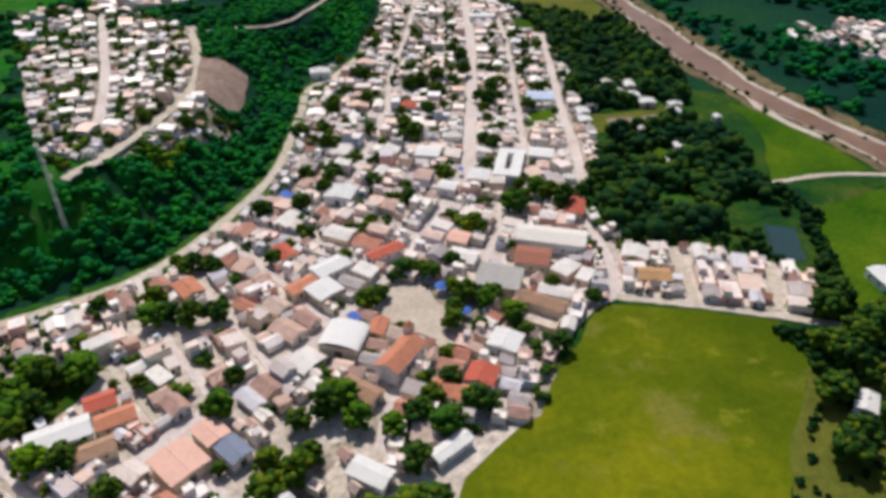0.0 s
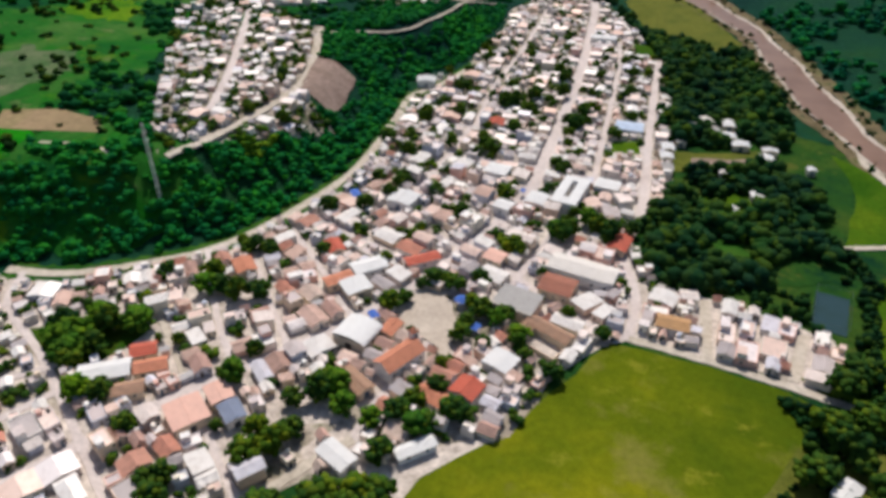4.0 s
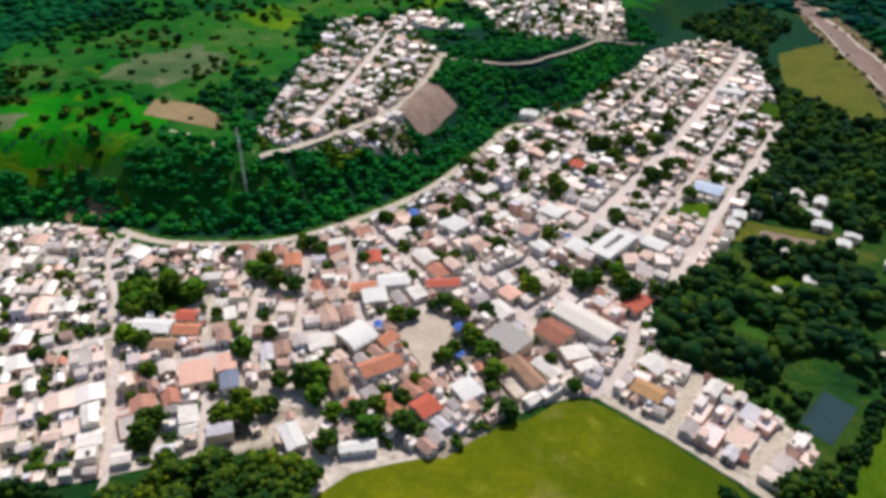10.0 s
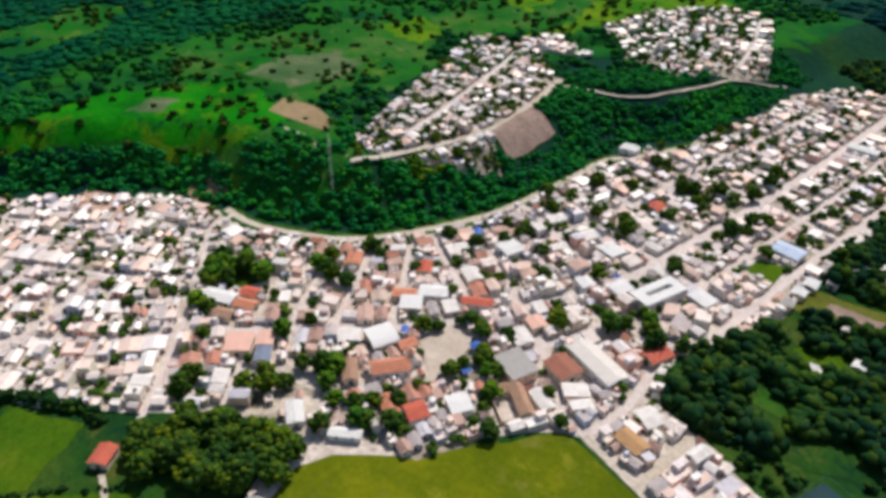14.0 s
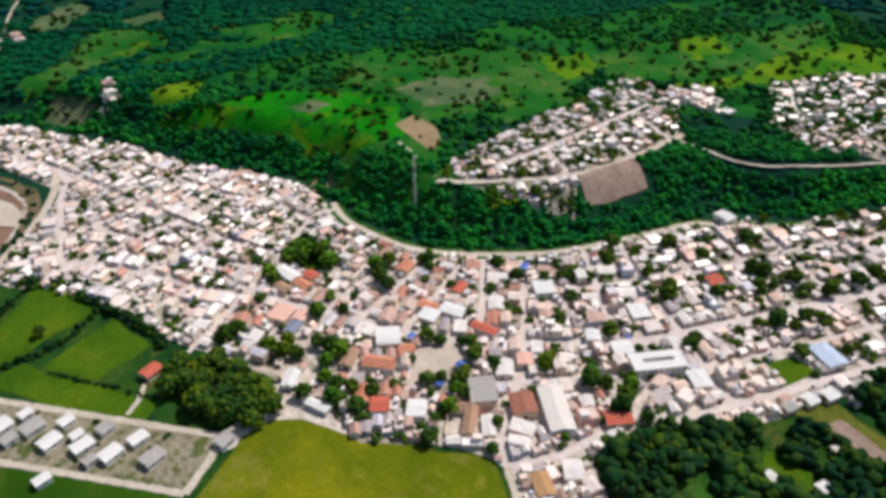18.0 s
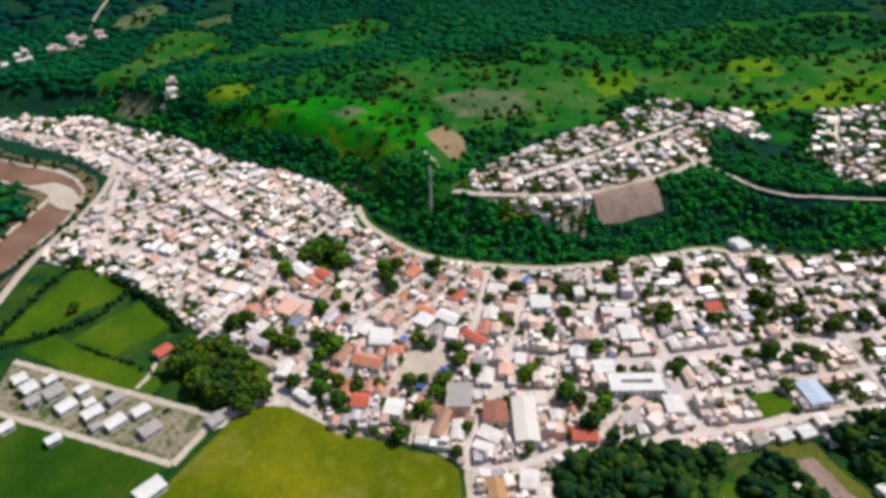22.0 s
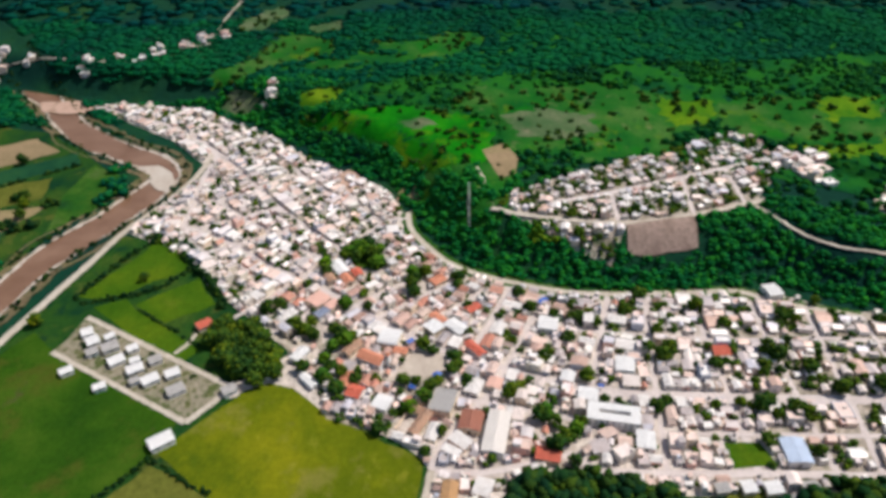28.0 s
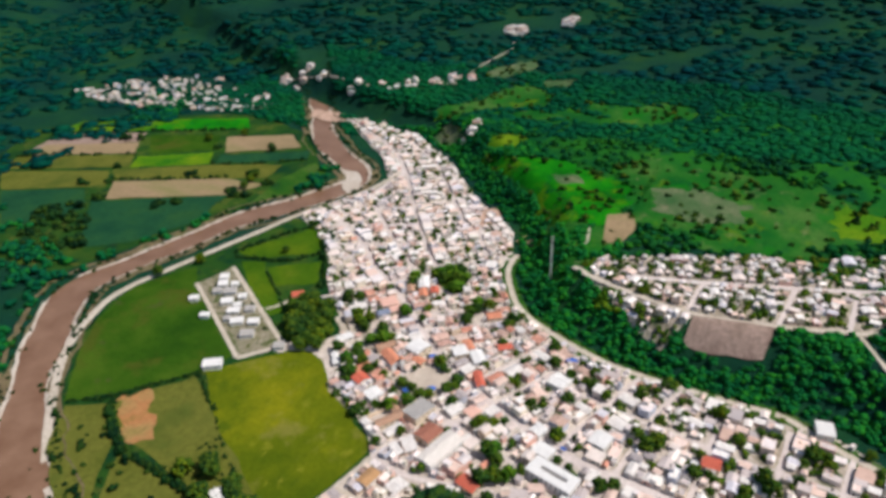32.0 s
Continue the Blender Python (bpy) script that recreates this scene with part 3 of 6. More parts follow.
def bank(name, side, inner, outer, z0, z1, material, label, seed):
    """One side's sloping strip between the water and the fields."""
    rnd = random.Random(seed)
    tan = np.gradient(rline, axis=0)
    tan /= np.linalg.norm(tan, axis=1)[:, None]
    nor = np.stack([-tan[:, 1], tan[:, 0]], 1) * side
    n = len(rline)
    a = rline + nor * (rw / 2 + inner + np.array([rnd.uniform(-0.8, 0.8) for _ in rline]))[:, None]
    b = rline + nor * (rw / 2 + outer + np.array([rnd.uniform(-1.6, 1.6) for _ in rline]))[:, None]
    v = np.vstack([np.column_stack([a, np.full(n, z0)]), np.column_stack([b, np.full(n, z1)])])
    f = [(k, k + 1, n + k + 1, n + k) if side < 0 else (n + k, n + k + 1, k + 1, k) for k in range(n - 1)]
    return tagged(mesh_np(name, v, f, [material]), label, "riverbank", kind="structure")


ribbon("water", rline, rw + 2, m_water, 0.0, "slow brown muddy river water", "river", level=-0.8, rag=0.0, seed=5)
for side in (1, -1):
    bank("gravel_bank", side, 0.0, 3.2, -0.95, -0.35, m_gravel, "pale gravel edge of the muddy river", 4 + side)
    bank("scrub_bank", side, 2.9, 10.0, -0.4, 0.25, m_bank, "brown scrubby strip along the muddy river", 9 + side)
mark_line(rline, 19, 1)
patch("gravel_bar", [(-215, -55), (-216, -40), (-204, -26), (-190, -19), (-176, -20), (-180, -29), (-197, -43)], m_gravel, -0.3, label="pale gravel bar in the river bend", category="gravel")
patch("red_earth_works", [(-340, -186), (-342, -148), (-330, -131), (-315, -133), (-313, -152), (-318, -174)], m_bare, 0.25, label="bare red earth by the river", category="earth")

# ---------------------------------------------------------------- town ground
TOWN = [(-55.3, 342.6), (-42.5, 369.2), (-35.5, 432.4), (-36.8, 485.9), (-16, 527.7), (21.8, 518.9), (62.8, 405.8), (66.2, 249), (51.9, 215.3), (61.9, 190.4), (84, 187.8), (112, 177.2), (116, 151.5), (92, 157),
        (53.7, 160.9), (46.5, 156.1), (33.1, 137.5), (25.8, 114.5), (10.2, 103.7), (-8.5, 97.9), (-28.6, 83.9), (-47.8, 60.2), (-70, 38), (-96.1, 18.3), (-125.1, -26.1), (-177.1, -10.2), (-207.6, -0.2), (-257.9, -43.7),
        (-326.8, -134.3), (-330.5, -110.5), (-315.3, -38.4), (-266.8, 25.4), (-211.9, 77.7), (-173.3, 127.8), (-136.2, 143.1), (-102.7, 157.7), (-83.2, 175.5), (-70, 201.3), (-60.1, 232.1), (-58.1, 293.6), (-58.7, 318.3)]
patch("pavement", TOWN, m_town, 0.04, label="dusty yards and lanes between the houses", category="ground")
patch("upper_yards", [(-55.7, 315.2), (-53.2, 340.5), (-42.5, 369.2), (-35.5, 432.4), (-36.8, 485.9), (-16.1, 525.8), (19.8, 517.2), (60.8, 405.9), (64.3, 297.6), (20.1, 299.7), (-10.4, 307.1)], m_upper, 0.06, edge=3.0,
      label="green and dusty yards of the upper town", category="ground")
VALLEY = [(-121, -34.4), (-69.4, -41.8), (-26.9, -49.3), (25.7, -52.3), (63.5, -30.7), (96.8, 2.7), (121.6, 33.6), (140, 62), (157.7, 105.4), (182.4, 219.6), (168.6, 256.5), (145.1, 312.8), (119.7, 323.6), (60.5, 326.7), (52, 239.7), (42, 166), (24, 138), (-20, 112), (-62, 74), (-114, 44)]
patch("valley_grass", VALLEY, m_meadow, 0.012, drape=True, label="rough tufted grass of the valley floor", category="grass")
patch("school_lawn", [(-116.4, 119.9), (-90.3, 134.9), (-81.8, 129.7), (-84.1, 119.5), (-95.1, 105.3), (-105.7, 111.6)], m_green, 0.09, edge=1.0, label="yellow-green lawn under the trees by the school", category="lawn")
patch("dusty_yard", [(6, 70), (-1, 79), (-10, 90), (-21, 100), (-14, 113), (9, 109), (27, 117), (14.5, 99), (10.5, 84), (14, 72)], m_town, 0.08, edge=1.6, label="dusty cream yards between the pasture and the houses", category="ground")
patch("garden_ground", [(-35.9, 86), (-25.4, 83.9), (-8.6, 95.9), (11.2, 101.7), (28.9, 115.5), (32.1, 131.5), (20.7, 119.7), (8.2, 113.8), (-8.4, 114.1), (-27.2, 106.3)], m_upper, 0.07, edge=1.4, label="green garden ground behind the houses", category="ground")
VILLAGE = [(-117.9, 190.5), (-140, 224), (-160, 266), (-188, 312), (-213, 360), (-204, 374), (-168, 381), (-122, 348), (-101.2, 305.2), (-97.4, 292.6), (-97.4, 268.5), (-74.8, 255.8), (-84.6, 235), (-105.1, 205)]
patch("village_ground", VILLAGE, m_upper, 0.14, drape=True, label="dusty ground of the hillside village", category="ground")
VILLAGE_B = [(-173, 457), (-120, 413), (-82.1, 408.1), (-61.9, 454.6), (-55.4, 482.1), (-104, 578), (-148, 581), (-176, 502)]
patch("hamlet_ground", VILLAGE_B, m_upper, 0.14, drape=True, label="dusty ground of the upper hamlet", category="ground")
plan[:] = np.where(plan == 0, 3, plan)
for poly in (TOWN, VILLAGE, VILLAGE_B):
    xs, ys = [p[0] for p in poly], [p[1] for p in poly]
    i0, i1, j0, j1 = cells(min(xs), max(xs), min(ys), max(ys))
    xx, yy = np.meshgrid(pcx[j0:j1], pcy[i0:i1])
    sub = plan[i0:i1, j0:j1]
    sub[inside(xx, yy, poly) & (sub == 3)] = 0

# ---------------------------------------------------------------- fields of the valley floor
patch("pasture", [(44.9, 50.5), (27.9, 62.4), (10, 77.4), (4.9, 87.6), (8.1, 98.7), (15.4, 107.7), (26.8, 116.5), (35.2, 135.4), (48.6, 158.1), (74.9, 155.9), (93, 152.6), (104, 146.9), (100, 130.1), (82.8, 103.6), (64.5, 74.8)], m_yellow, 0.1, label="mown yellow-green pasture beside the town")
patch("olive_field", [(83.7, 28), (51.1, 49.5), (79.8, 101.7), (96, 132.2), (107, 104.2), (101, 75.4), (98.3, 50.8)], m_olive, 0.1, label="dry olive field with bushes")
patch("earth_plot", [(82.6, 27), (68.4, 39.2), (81.1, 55.8), (93.8, 66.4), (102.5, 54.9)], m_earth, 0.18, edge=4.0, label="bare red earth at a field's corner")
patch("green_field", [(95.8, 5.7), (52.1, 46.4), (41.8, 50.5), (25.3, 52.6), (-15.8, -17.8), (-32, -37.8), (3.6, -57.1), (42.6, -41.4), (69.8, -20.3)], m_green, 0.1, label="broad lush green field by the river road")
patch("riverside_plot", [(97.9, 8.8), (86.7, 26), (103.5, 51.8), (115.8, 60), (138, 78), (149.9, 87.8), (140, 62), (121.5, 29.5)], m_olive, 0.1, label="rough olive plot by the river")
patch("orchard_plot", [(106.7, 60), (108, 100.2), (98, 132.2), (118, 139.7), (149.7, 129.2), (159.6, 107.4), (140, 83.9)], m_olive, 0.08, label="rough plot with scattered trees")
patch("meadow", [(-60.6, -29), (-115.9, -2.9), (-102.5, 18.2), (-87.4, 24.8), (-56.1, -14.4)], m_lush, 0.1, label="small green meadow behind a hedge")
patch("garden_field", [(-53.6, 4.4), (-66.1, 18.7), (-76.5, 31.4), (-52.7, 46.8), (-38.3, 25.4)], m_lush, 0.1, label="small green field between hedges")
patch("lane_field", [(-51.8, -16.4), (-58, -1.9), (-49.3, 6.5), (-34.1, 27.6), (-16.7, 49.2), (-8.4, 42.8), (-30.2, 8.9)], m_lush, 0.1, label="long green field by the estate lane")
patch("estate_ground", [(-16.9, -21.9), (-43.3, -16.2), (7.7, 71.2), (28.5, 56.8)], m_estate, 0.1, label="rough half-bare ground of the small new estate", category="ground")
patch("estate_yard", [(-5.1, 49.2), (6.6, 69.1), (25.4, 56.8), (19.9, 45.7), (3.5, 39.6), (-6, 45)], m_estate, 0.12, label="bare pinkish yard at the end of the estate", category="ground")
patch("estate_yard", [(-19.7, 4.9), (-8.8, 23.7), (2, 42.9), (8.3, 39.7), (-1.5, 20.7), (-11.3, 3)], m_estate, 0.12, label="bare ground round the estate houses", category="ground")
patch("estate_yard", [(-32.7, -13.9), (-23.9, 2.8), (-11.3, -1.1), (-18, -19.9)], m_estate, 0.12, label="bare ground round the estate houses", category="ground")
patch("east_field", [(100, 157.8), (119.9, 165.2), (131.7, 212.6), (163.9, 226), (180.4, 215.8), (175, 167.6), (149.6, 148.8), (120, 139.6)], m_lush, 0.08, label="yellow-green field by the river")
patch("corner_field", [(123.8, 228.4), (136.4, 272.2), (133.4, 305.8), (145.1, 293.8), (158.9, 264.5), (166.7, 241.2)], m_lush, 0.08, label="bright field along the river road")
patch("north_meadow", [(35.8, 527), (59.6, 572.9), (84.7, 527.4), (109.9, 446.7), (93.3, 432), (51.2, 461.3)], m_olive, 0.08, label="olive meadow in the river bend")
patch("yard_meadow", [(62, 289), (97, 297), (110, 296), (104, 284), (68, 272), (60, 276)], m_olive, 0.08, label="grassy plot behind the houses")
patch("bare_plot", [(74, 286), (97, 292), (98, 283), (74, 278)], m_quarry, 0.14, edge=1.5, label="bare brownish earth behind the houses")
patch("town_meadow", [(41, 279), (41, 294), (52, 297), (54, 279)], m_lush, 0.1, edge=0.4, label="small green plot inside a block")
patch("wood_glade", [(79, 253), (99, 261), (100, 250), (82, 242)], m_lush, 0.08, edge=3.5, label="sunny glade inside the wood", category="glade")
patch("wood_glade", [(100, 214), (117, 222), (116, 207), (99, 203)], m_meadow, 0.08, edge=3.5, label="sunny glade inside the wood", category="glade")
patch("wood_glade", [(45, 430), (63, 438), (63, 412), (46, 406)], m_green, 0.09, edge=3.5, label="green clearing by the wood", category="glade")
patch("wood_glade", [(78, 222), (88, 226), (92, 216), (80, 212)], m_hill, 0.08, edge=3.5, label="sunny glade inside the wood", category="glade")

# the patchwork across the river
patch("far_plain", [(-160, -402), (-246, -322), (-300, -236), (-274, -146), (-236, -100), (-200, -66), (-150, -66), (-60, -90), (20, -112), (24, -220), (-56, -340)], m_meadow, 0.02, label="rough grass between the far fields", category="grass")
patch("far_plot", [(-198, -380), (-234, -309), (-211, -288), (-166, -377)], m_lime, 0.08, label="yellow-green strip across the river")
patch("far_plot", [(-238, -313), (-284, -230), (-258, -203), (-213, -287)], m_bright, 0.08, label="bright green strip across the river")
patch("far_plot", [(-163, -368), (-203, -289), (-182, -274), (-121, -351)], m_quarry, 0.08, label="brown ploughed strip across the river")
patch("far_plot", [(-134, -351), (-180, -272), (-158, -253), (-106, -341)], m_tan, 0.08, label="bare tan strip across the river")
patch("far_plot", [(-101, -344), (-156, -250), (-132, -229), (-76, -327)], m_olive, 0.08, label="dry olive strip across the river")
patch("far_plot", [(-200, -280), (-231, -216), (-199, -190), (-160, -236)], m_green, 0.08, label="green strip across the river")
patch("far_plot", [(-153, -243), (-194, -188), (-170, -169), (-131, -227)], m_lime, 0.08, label="yellow-green plot across the river")
patch("far_plot", [(-231, -206), (-264, -151), (-240, -122), (-198, -178)], m_tan, 0.08, label="ploughed pinkish tan plot by the river")
patch("far_plot", [(-191, -176), (-238, -107), (-217, -97), (-173, -165)], m_dkgreen, 0.08, label="dark green strip by the river")
patch("far_plot", [(-121, -235), (-170, -164), (-198, -108), (-168, -101), (-106, -216)], m_olive, 0.08, label="pale dry strip across the river")
patch("far_plot", [(-103, -212), (-151, -131), (-159, -90), (-127, -106), (-76, -188)], m_tan, 0.08, label="tan stubble field across the river")
patch("far_plot", [(-72, -323), (-118, -237), (-94, -211), (-48, -284)], m_olive, 0.08, label="dry olive field far across the river")
patch("far_plot", [(-68, -194), (-126, -105), (-80, -90), (-36, -107), (-12, -132)], m_dkgreen, 0.08, label="dark green crop by the river")
patch("far_plot", [(-46, -281), (-81, -221), (-56, -186), (-2, -209)], m_dkgreen, 0.08, label="dark green crop far across the river")
patch("far_plot", [(-217, -86), (-196, -56), (-178, -50), (-152, -59), (-126, -78), (-173, -88)], m_hill, 0.08, label="rough grass inside the river bend")

# ---------------------------------------------------------------- pastures on the terrace
OPEN_HILL = []
patch("terrace_land", [(-300.6, 29.9), (-330, -10), (-455, 10), (-455, 636), (-59.8, 635.4), (-59.1, 537), (-190, 420), (-215, 330), (-165, 220), (-132, 180.6), (-160, 150.6), (-202.7, 119.6), (-253.6, 79.6)], m_terrace, 0.1, True, 5.0,
      "rolling green scrub on the terrace above the town", "hillside")


patch("scrub_slope", [(-204, 122), (-180, 134), (-140, 151), (-108, 168), (-98, 190), (-112, 206), (-140, 214), (-165, 200), (-172, 172), (-190, 150)], m_rough, 0.14, True, 3.0, "rough scrubby grass on the slope above the town", "slope")


def hill_field(poly, material, label, name="hill_pasture", edge=4.0, bare=True):
    patch(name, poly, material, 0.2, True, edge, label)
    if bare:
        OPEN_HILL.append(poly)


hill_field([(-290, 190), (-293, 225), (-290, 276), (-279, 317), (-270, 345), (-214, 330), (-184, 288), (-182, 262), (-186, 238), (-179, 205), (-213, 205), (-234, 191), (-259, 170)], m_rough, "rough grey-green hill grass dotted with trees", edge=6.0)
hill_field([(-270, 52), (-251, 93), (-257, 128), (-244, 161), (-232, 191), (-205, 199), (-170, 195), (-159, 168), (-185, 143), (-201, 134), (-219, 110), (-246, 76)], m_bright, "bright green hillside pasture dotted with trees", edge=4.0)
hill_field([(-291, 51), (-300, 65), (-291, 93), (-267, 78), (-280, 52)], m_lime, "yellow-green corner of hill pasture", edge=3.0)
hill_field([(-204, 132), (-184, 158), (-166, 170), (-170, 158), (-187, 141)], m_lime, "yellow-green patch of hillside pasture", edge=2.0)
hill_field([(-228, 132), (-234, 150), (-222, 160), (-214, 144)], m_pale, "pale bare patch of hillside pasture", edge=2.0)
hill_field([(-349, -38), (-381, -13), (-446, 0), (-442, 29), (-412, 60), (-384, 70), (-370, 44), (-359, 14), (-338, 0), (-328, -8), (-340, -31)], m_rough, "yellow-green pasture on the far ridge", edge=8.0)
hill_field([(-352, 41), (-372, 53), (-364, 75), (-352, 93), (-341, 72), (-338, 54)], m_rough, "small yellow far pasture", edge=8.0)
hill_field([(-397, 94), (-395, 136), (-432, 179), (-411, 206), (-370, 176), (-350, 151), (-367, 125)], m_rough, "long yellow-green strip of far pasture", edge=8.0)
hill_field([(-376, 70), (-372, 96), (-366, 124), (-350, 150), (-344, 120), (-350, 94)], m_terrace, "rough green far pasture", edge=5.0)
hill_field([(-314, -22), (-329, -15), (-318, 10), (-304, 16), (-298, 1)], m_pale, "pale rough plot at the hill's foot", edge=2.0)
hill_field([(-458, -40), (-509, -43), (-531, -10), (-506, 4), (-455, -16)], m_pale, "pale bare plot far up the valley", edge=4.0)
hill_field([(-464, 27), (-472, 63), (-433, 67), (-440, 39)], m_pale, "pale grey clearing on the far ridge", edge=4.0)
hill_field([(-236, 205), (-246, 230), (-240, 270), (-216, 271), (-195, 246), (-202, 220)], m_pale, "dry pale clearing on the hill", "dry_clearing", 5.0)
hill_field([(-183, 190), (-192, 205), (-172, 213), (-152, 210), (-145, 200), (-164, 195)], m_tan, "bare tan plot cleared on the hill", "cleared_plot", 0.8)
hill_field([(-268, 328), (-264, 368), (-238, 366), (-216, 333), (-230, 320)], m_lime, "yellow-green hill pasture with scattered trees", edge=6.0)
hill_field([(-264, 370), (-262, 440), (-272, 520), (-273, 594), (-241, 569), (-204, 476), (-190, 419), (-202, 367), (-225, 358)], m_rough, "dry olive hill pasture with scattered trees", edge=6.0)
hill_field([(-258, 438), (-266, 482), (-230, 470), (-225, 434)], m_lime, "yellow-green hill pasture with scattered trees", edge=5.0)
hill_field([(-190, 392), (-186, 420), (-205, 482), (-242, 567), (-228, 588), (-180, 609), (-140, 592), (-160, 530), (-177, 464), (-174, 398)], m_lime, "long yellow hill pasture above the hamlet", edge=4.0)
patch("cleared_plot", [(-193, 90), (-205, 99), (-184, 114), (-169, 108), (-176, 91)], m_bare, 0.3, True, 1.0, "bare pinkish plot above the lower town")
patch("cleared_plot", [(-178, 136), (-168, 148), (-155, 150), (-161, 134)], m_tan, 0.3, True, 0.8, "small bare plot above the lower town")
patch("quarry_slope", [(-96, 274), (-103, 305), (-83, 303), (-79, 280), (-80, 265), (-94, 266)], m_quarry, 0.35, True, 0.5, "cleared brown earth slope below the village", "slope")
patch("hill_grass", [(-158, 246), (-172, 276), (-186, 306), (-206, 346), (-226, 342), (-214, 292), (-188, 256), (-170, 238)], m_rough, 0.3, True, 3.0, "rough green pasture behind the hillside village", "grass")

mark_poly([(41, 279), (41, 294), (52, 297), (54, 279)], 3)
mark_poly([(45, 430), (63, 438), (63, 412), (46, 406)], 3)

# ---------------------------------------------------------------- streets
STREETS = []


def street(pts, width=3.6, material=None, name="road", label="pale concrete street between houses", built=True):
    line = spline(pts, 1.9)
    ribbon(name, line, width, material or m_road, 0.13 + 0.004 * len(STREETS), label, "street", seed=len(STREETS))
    mark_line(line, width / 2 + 0.4, 1)
    STREETS.append((line, width, built))


street([(5.1, 214.9), (12.5, 241.3), (14.8, 275.6), (17.3, 327.1), (18.8, 396.3), (16.7, 501.5), (12, 529)], 5.0, label="long straight main street of pale concrete")
street([(5.1, 214.9), (-5.5, 189.4), (-16.1, 165.7), (-26.7, 148.8), (-39.5, 131.9), (-50.2, 119.9), (-61, 106.8), (-71.8, 90.6), (-87.7, 66.5), (-110.6, 40.9), (-129.8, 5.3)], 3.6, label="main street running down through the town")
street([(12.5, 241.3), (27.7, 228.9), (18.1, 185.7), (12.9, 167.9), (1.4, 152.2), (-5.1, 132.2), (-9.4, 117.2), (-10.5, 106)], 2.7)
street([(-59.3, 218.1), (-52, 215.8), (1.8, 192.2), (20.1, 180.7), (40.5, 166.2), (53.7, 161.9)], 2.4)
street([(-65.8, 201.2), (-55.4, 196.9), (-16, 179.7), (-10.8, 176.6)], 2.7)
street([(-56.7, 250.9), (-35.9, 245.1), (12.4, 230.5)], 2.7)
street([(-56.3, 271.8), (-40.8, 267.1), (-14, 263.1), (15.7, 258.9), (55.1, 253.4)], 2.4)
street([(-56, 293.5), (14.9, 290.2), (56.3, 288.3)], 2.7)
street([(-51.4, 321.8), (28.3, 318.8), (58.4, 318.2)], 2.7)
street([(-46.9, 348), (18.4, 340.6), (57.5, 335.5)], 2.7)
street([(-38.3, 372.8), (18.6, 367.5), (58.6, 361.3)], 2.3)
street([(-33.8, 403.5), (18.8, 396.3), (58.7, 388)], 2.3)
street([(-33.4, 438), (19.1, 430.5), (49, 420.9)], 2.3)
street([(-32.9, 474.2), (17.4, 466.6), (41.3, 459.2)], 2.3)
street([(-26.4, 502.2), (15.7, 496.9)], 2.3)
street([(-20.9, 291.9), (-22.3, 342.8), (-17.5, 402.4), (-14.4, 493.6)], 2.3)
street([(-32.1, 219.1), (-25.3, 262.5), (-22.9, 292)], 2.3)
street([(36, 255.1), (37.4, 318.3), (38.8, 389.3), (37.1, 433.1)], 2.3)
street([(45.9, 218.5), (54, 227), (56.1, 253.3), (56.3, 288.3), (57.5, 326.9), (59.8, 405)], 3.6, label="broad pale street on the town's edge")
street([(45.9, 218.5), (54.8, 184.7), (53.7, 161.9)], 3.0)
street([(53.7, 161.9), (74.9, 158.4), (91, 155.1), (117, 148.5)], 2.8, m_dirt_road, label="dusty road along the pasture's edge")
street([(76, 187), (75.9, 159.4)], 3.2, m_dirt_road)
street([(104, 177.4), (98, 155.9)], 3.2, m_dirt_road)
street([(-144.9, 142.5), (-123.7, 146.2), (-101.6, 158.7), (-85.3, 172.5), (-72.2, 196.4), (-61.2, 229.1), (-58.7, 254), (-59.1, 293.6), (-59.8, 318.3), (-49.1, 340.3), (-38.3, 372.8)], 3.5,
       m_dirt_road, label="pale road curving along the foot of the wooded hill")
mark_line(STREETS[-1][0], 3.0, 1)
ribbon("road_verge", STREETS[-1][0], 9.0, m_hill, 0.1, "rough grass verge along the foot road", "grass", rag=1.2, seed=3)
street([(-50.2, 119.9), (-62.7, 134.4), (-77.2, 154), (-87.5, 170.5)], 2.0)
street([(-39.5, 131.9), (-54, 149.4), (-70.5, 170.1)], 2.0)
street([(-26.7, 148.8), (-43.2, 167.4), (-63.9, 188.1)], 2.0)
street([(-93.9, 113.5), (-129.9, 80.4), (-176.8, 42.3), (-212.7, 15.6), (-260.7, -26.6), (-319.2, -112.3)], 2.4)
street([(-138.4, 143), (-131.1, 127.3), (-104.7, 110.6), (-77.2, 89.6), (-56.3, 72.8), (-41.6, 59)], 2.2, label="straight cross street through the lower town")
street([(-81.8, 133.7), (-63, 115)], 1.8, m_dirt_road)
street([(-57.7, 109.8), (-39, 91.2), (-27.6, 80.8)], 2.0)
street([(-27.6, 80.8), (-20.1, 93), (-10.5, 106)], 3.0, m_dirt_road)
street([(-90.9, 101.1), (-106.4, 78.6), (-134.3, 46.4), (-165.5, 13.1)], 2.3)
street([(-92.9, -36), (-125.2, -29.3), (-169.5, -13.3), (-202.3, -6.4), (-234.4, -4.9)], 4.0, m_dirt_road, label="dusty road between the town and the river", built=False)
street([(-129.8, 5.3), (-165.8, 2.6), (-201, -1.1), (-233.2, -3.8), (-280.6, -50.7), (-329.1, -134.4)], 3.6, label="broad pale street at the lower end of the town")
street([(-129.9, 80.4), (-114.6, 53.2), (-100.2, 24.6)], 2.3)
street([(-153.5, 60.2), (-136.8, 32.9), (-124.3, 7.4)], 2.3)
street([(-176.8, 42.3), (-163.2, 19.5), (-154.9, 2.8)], 2.3)
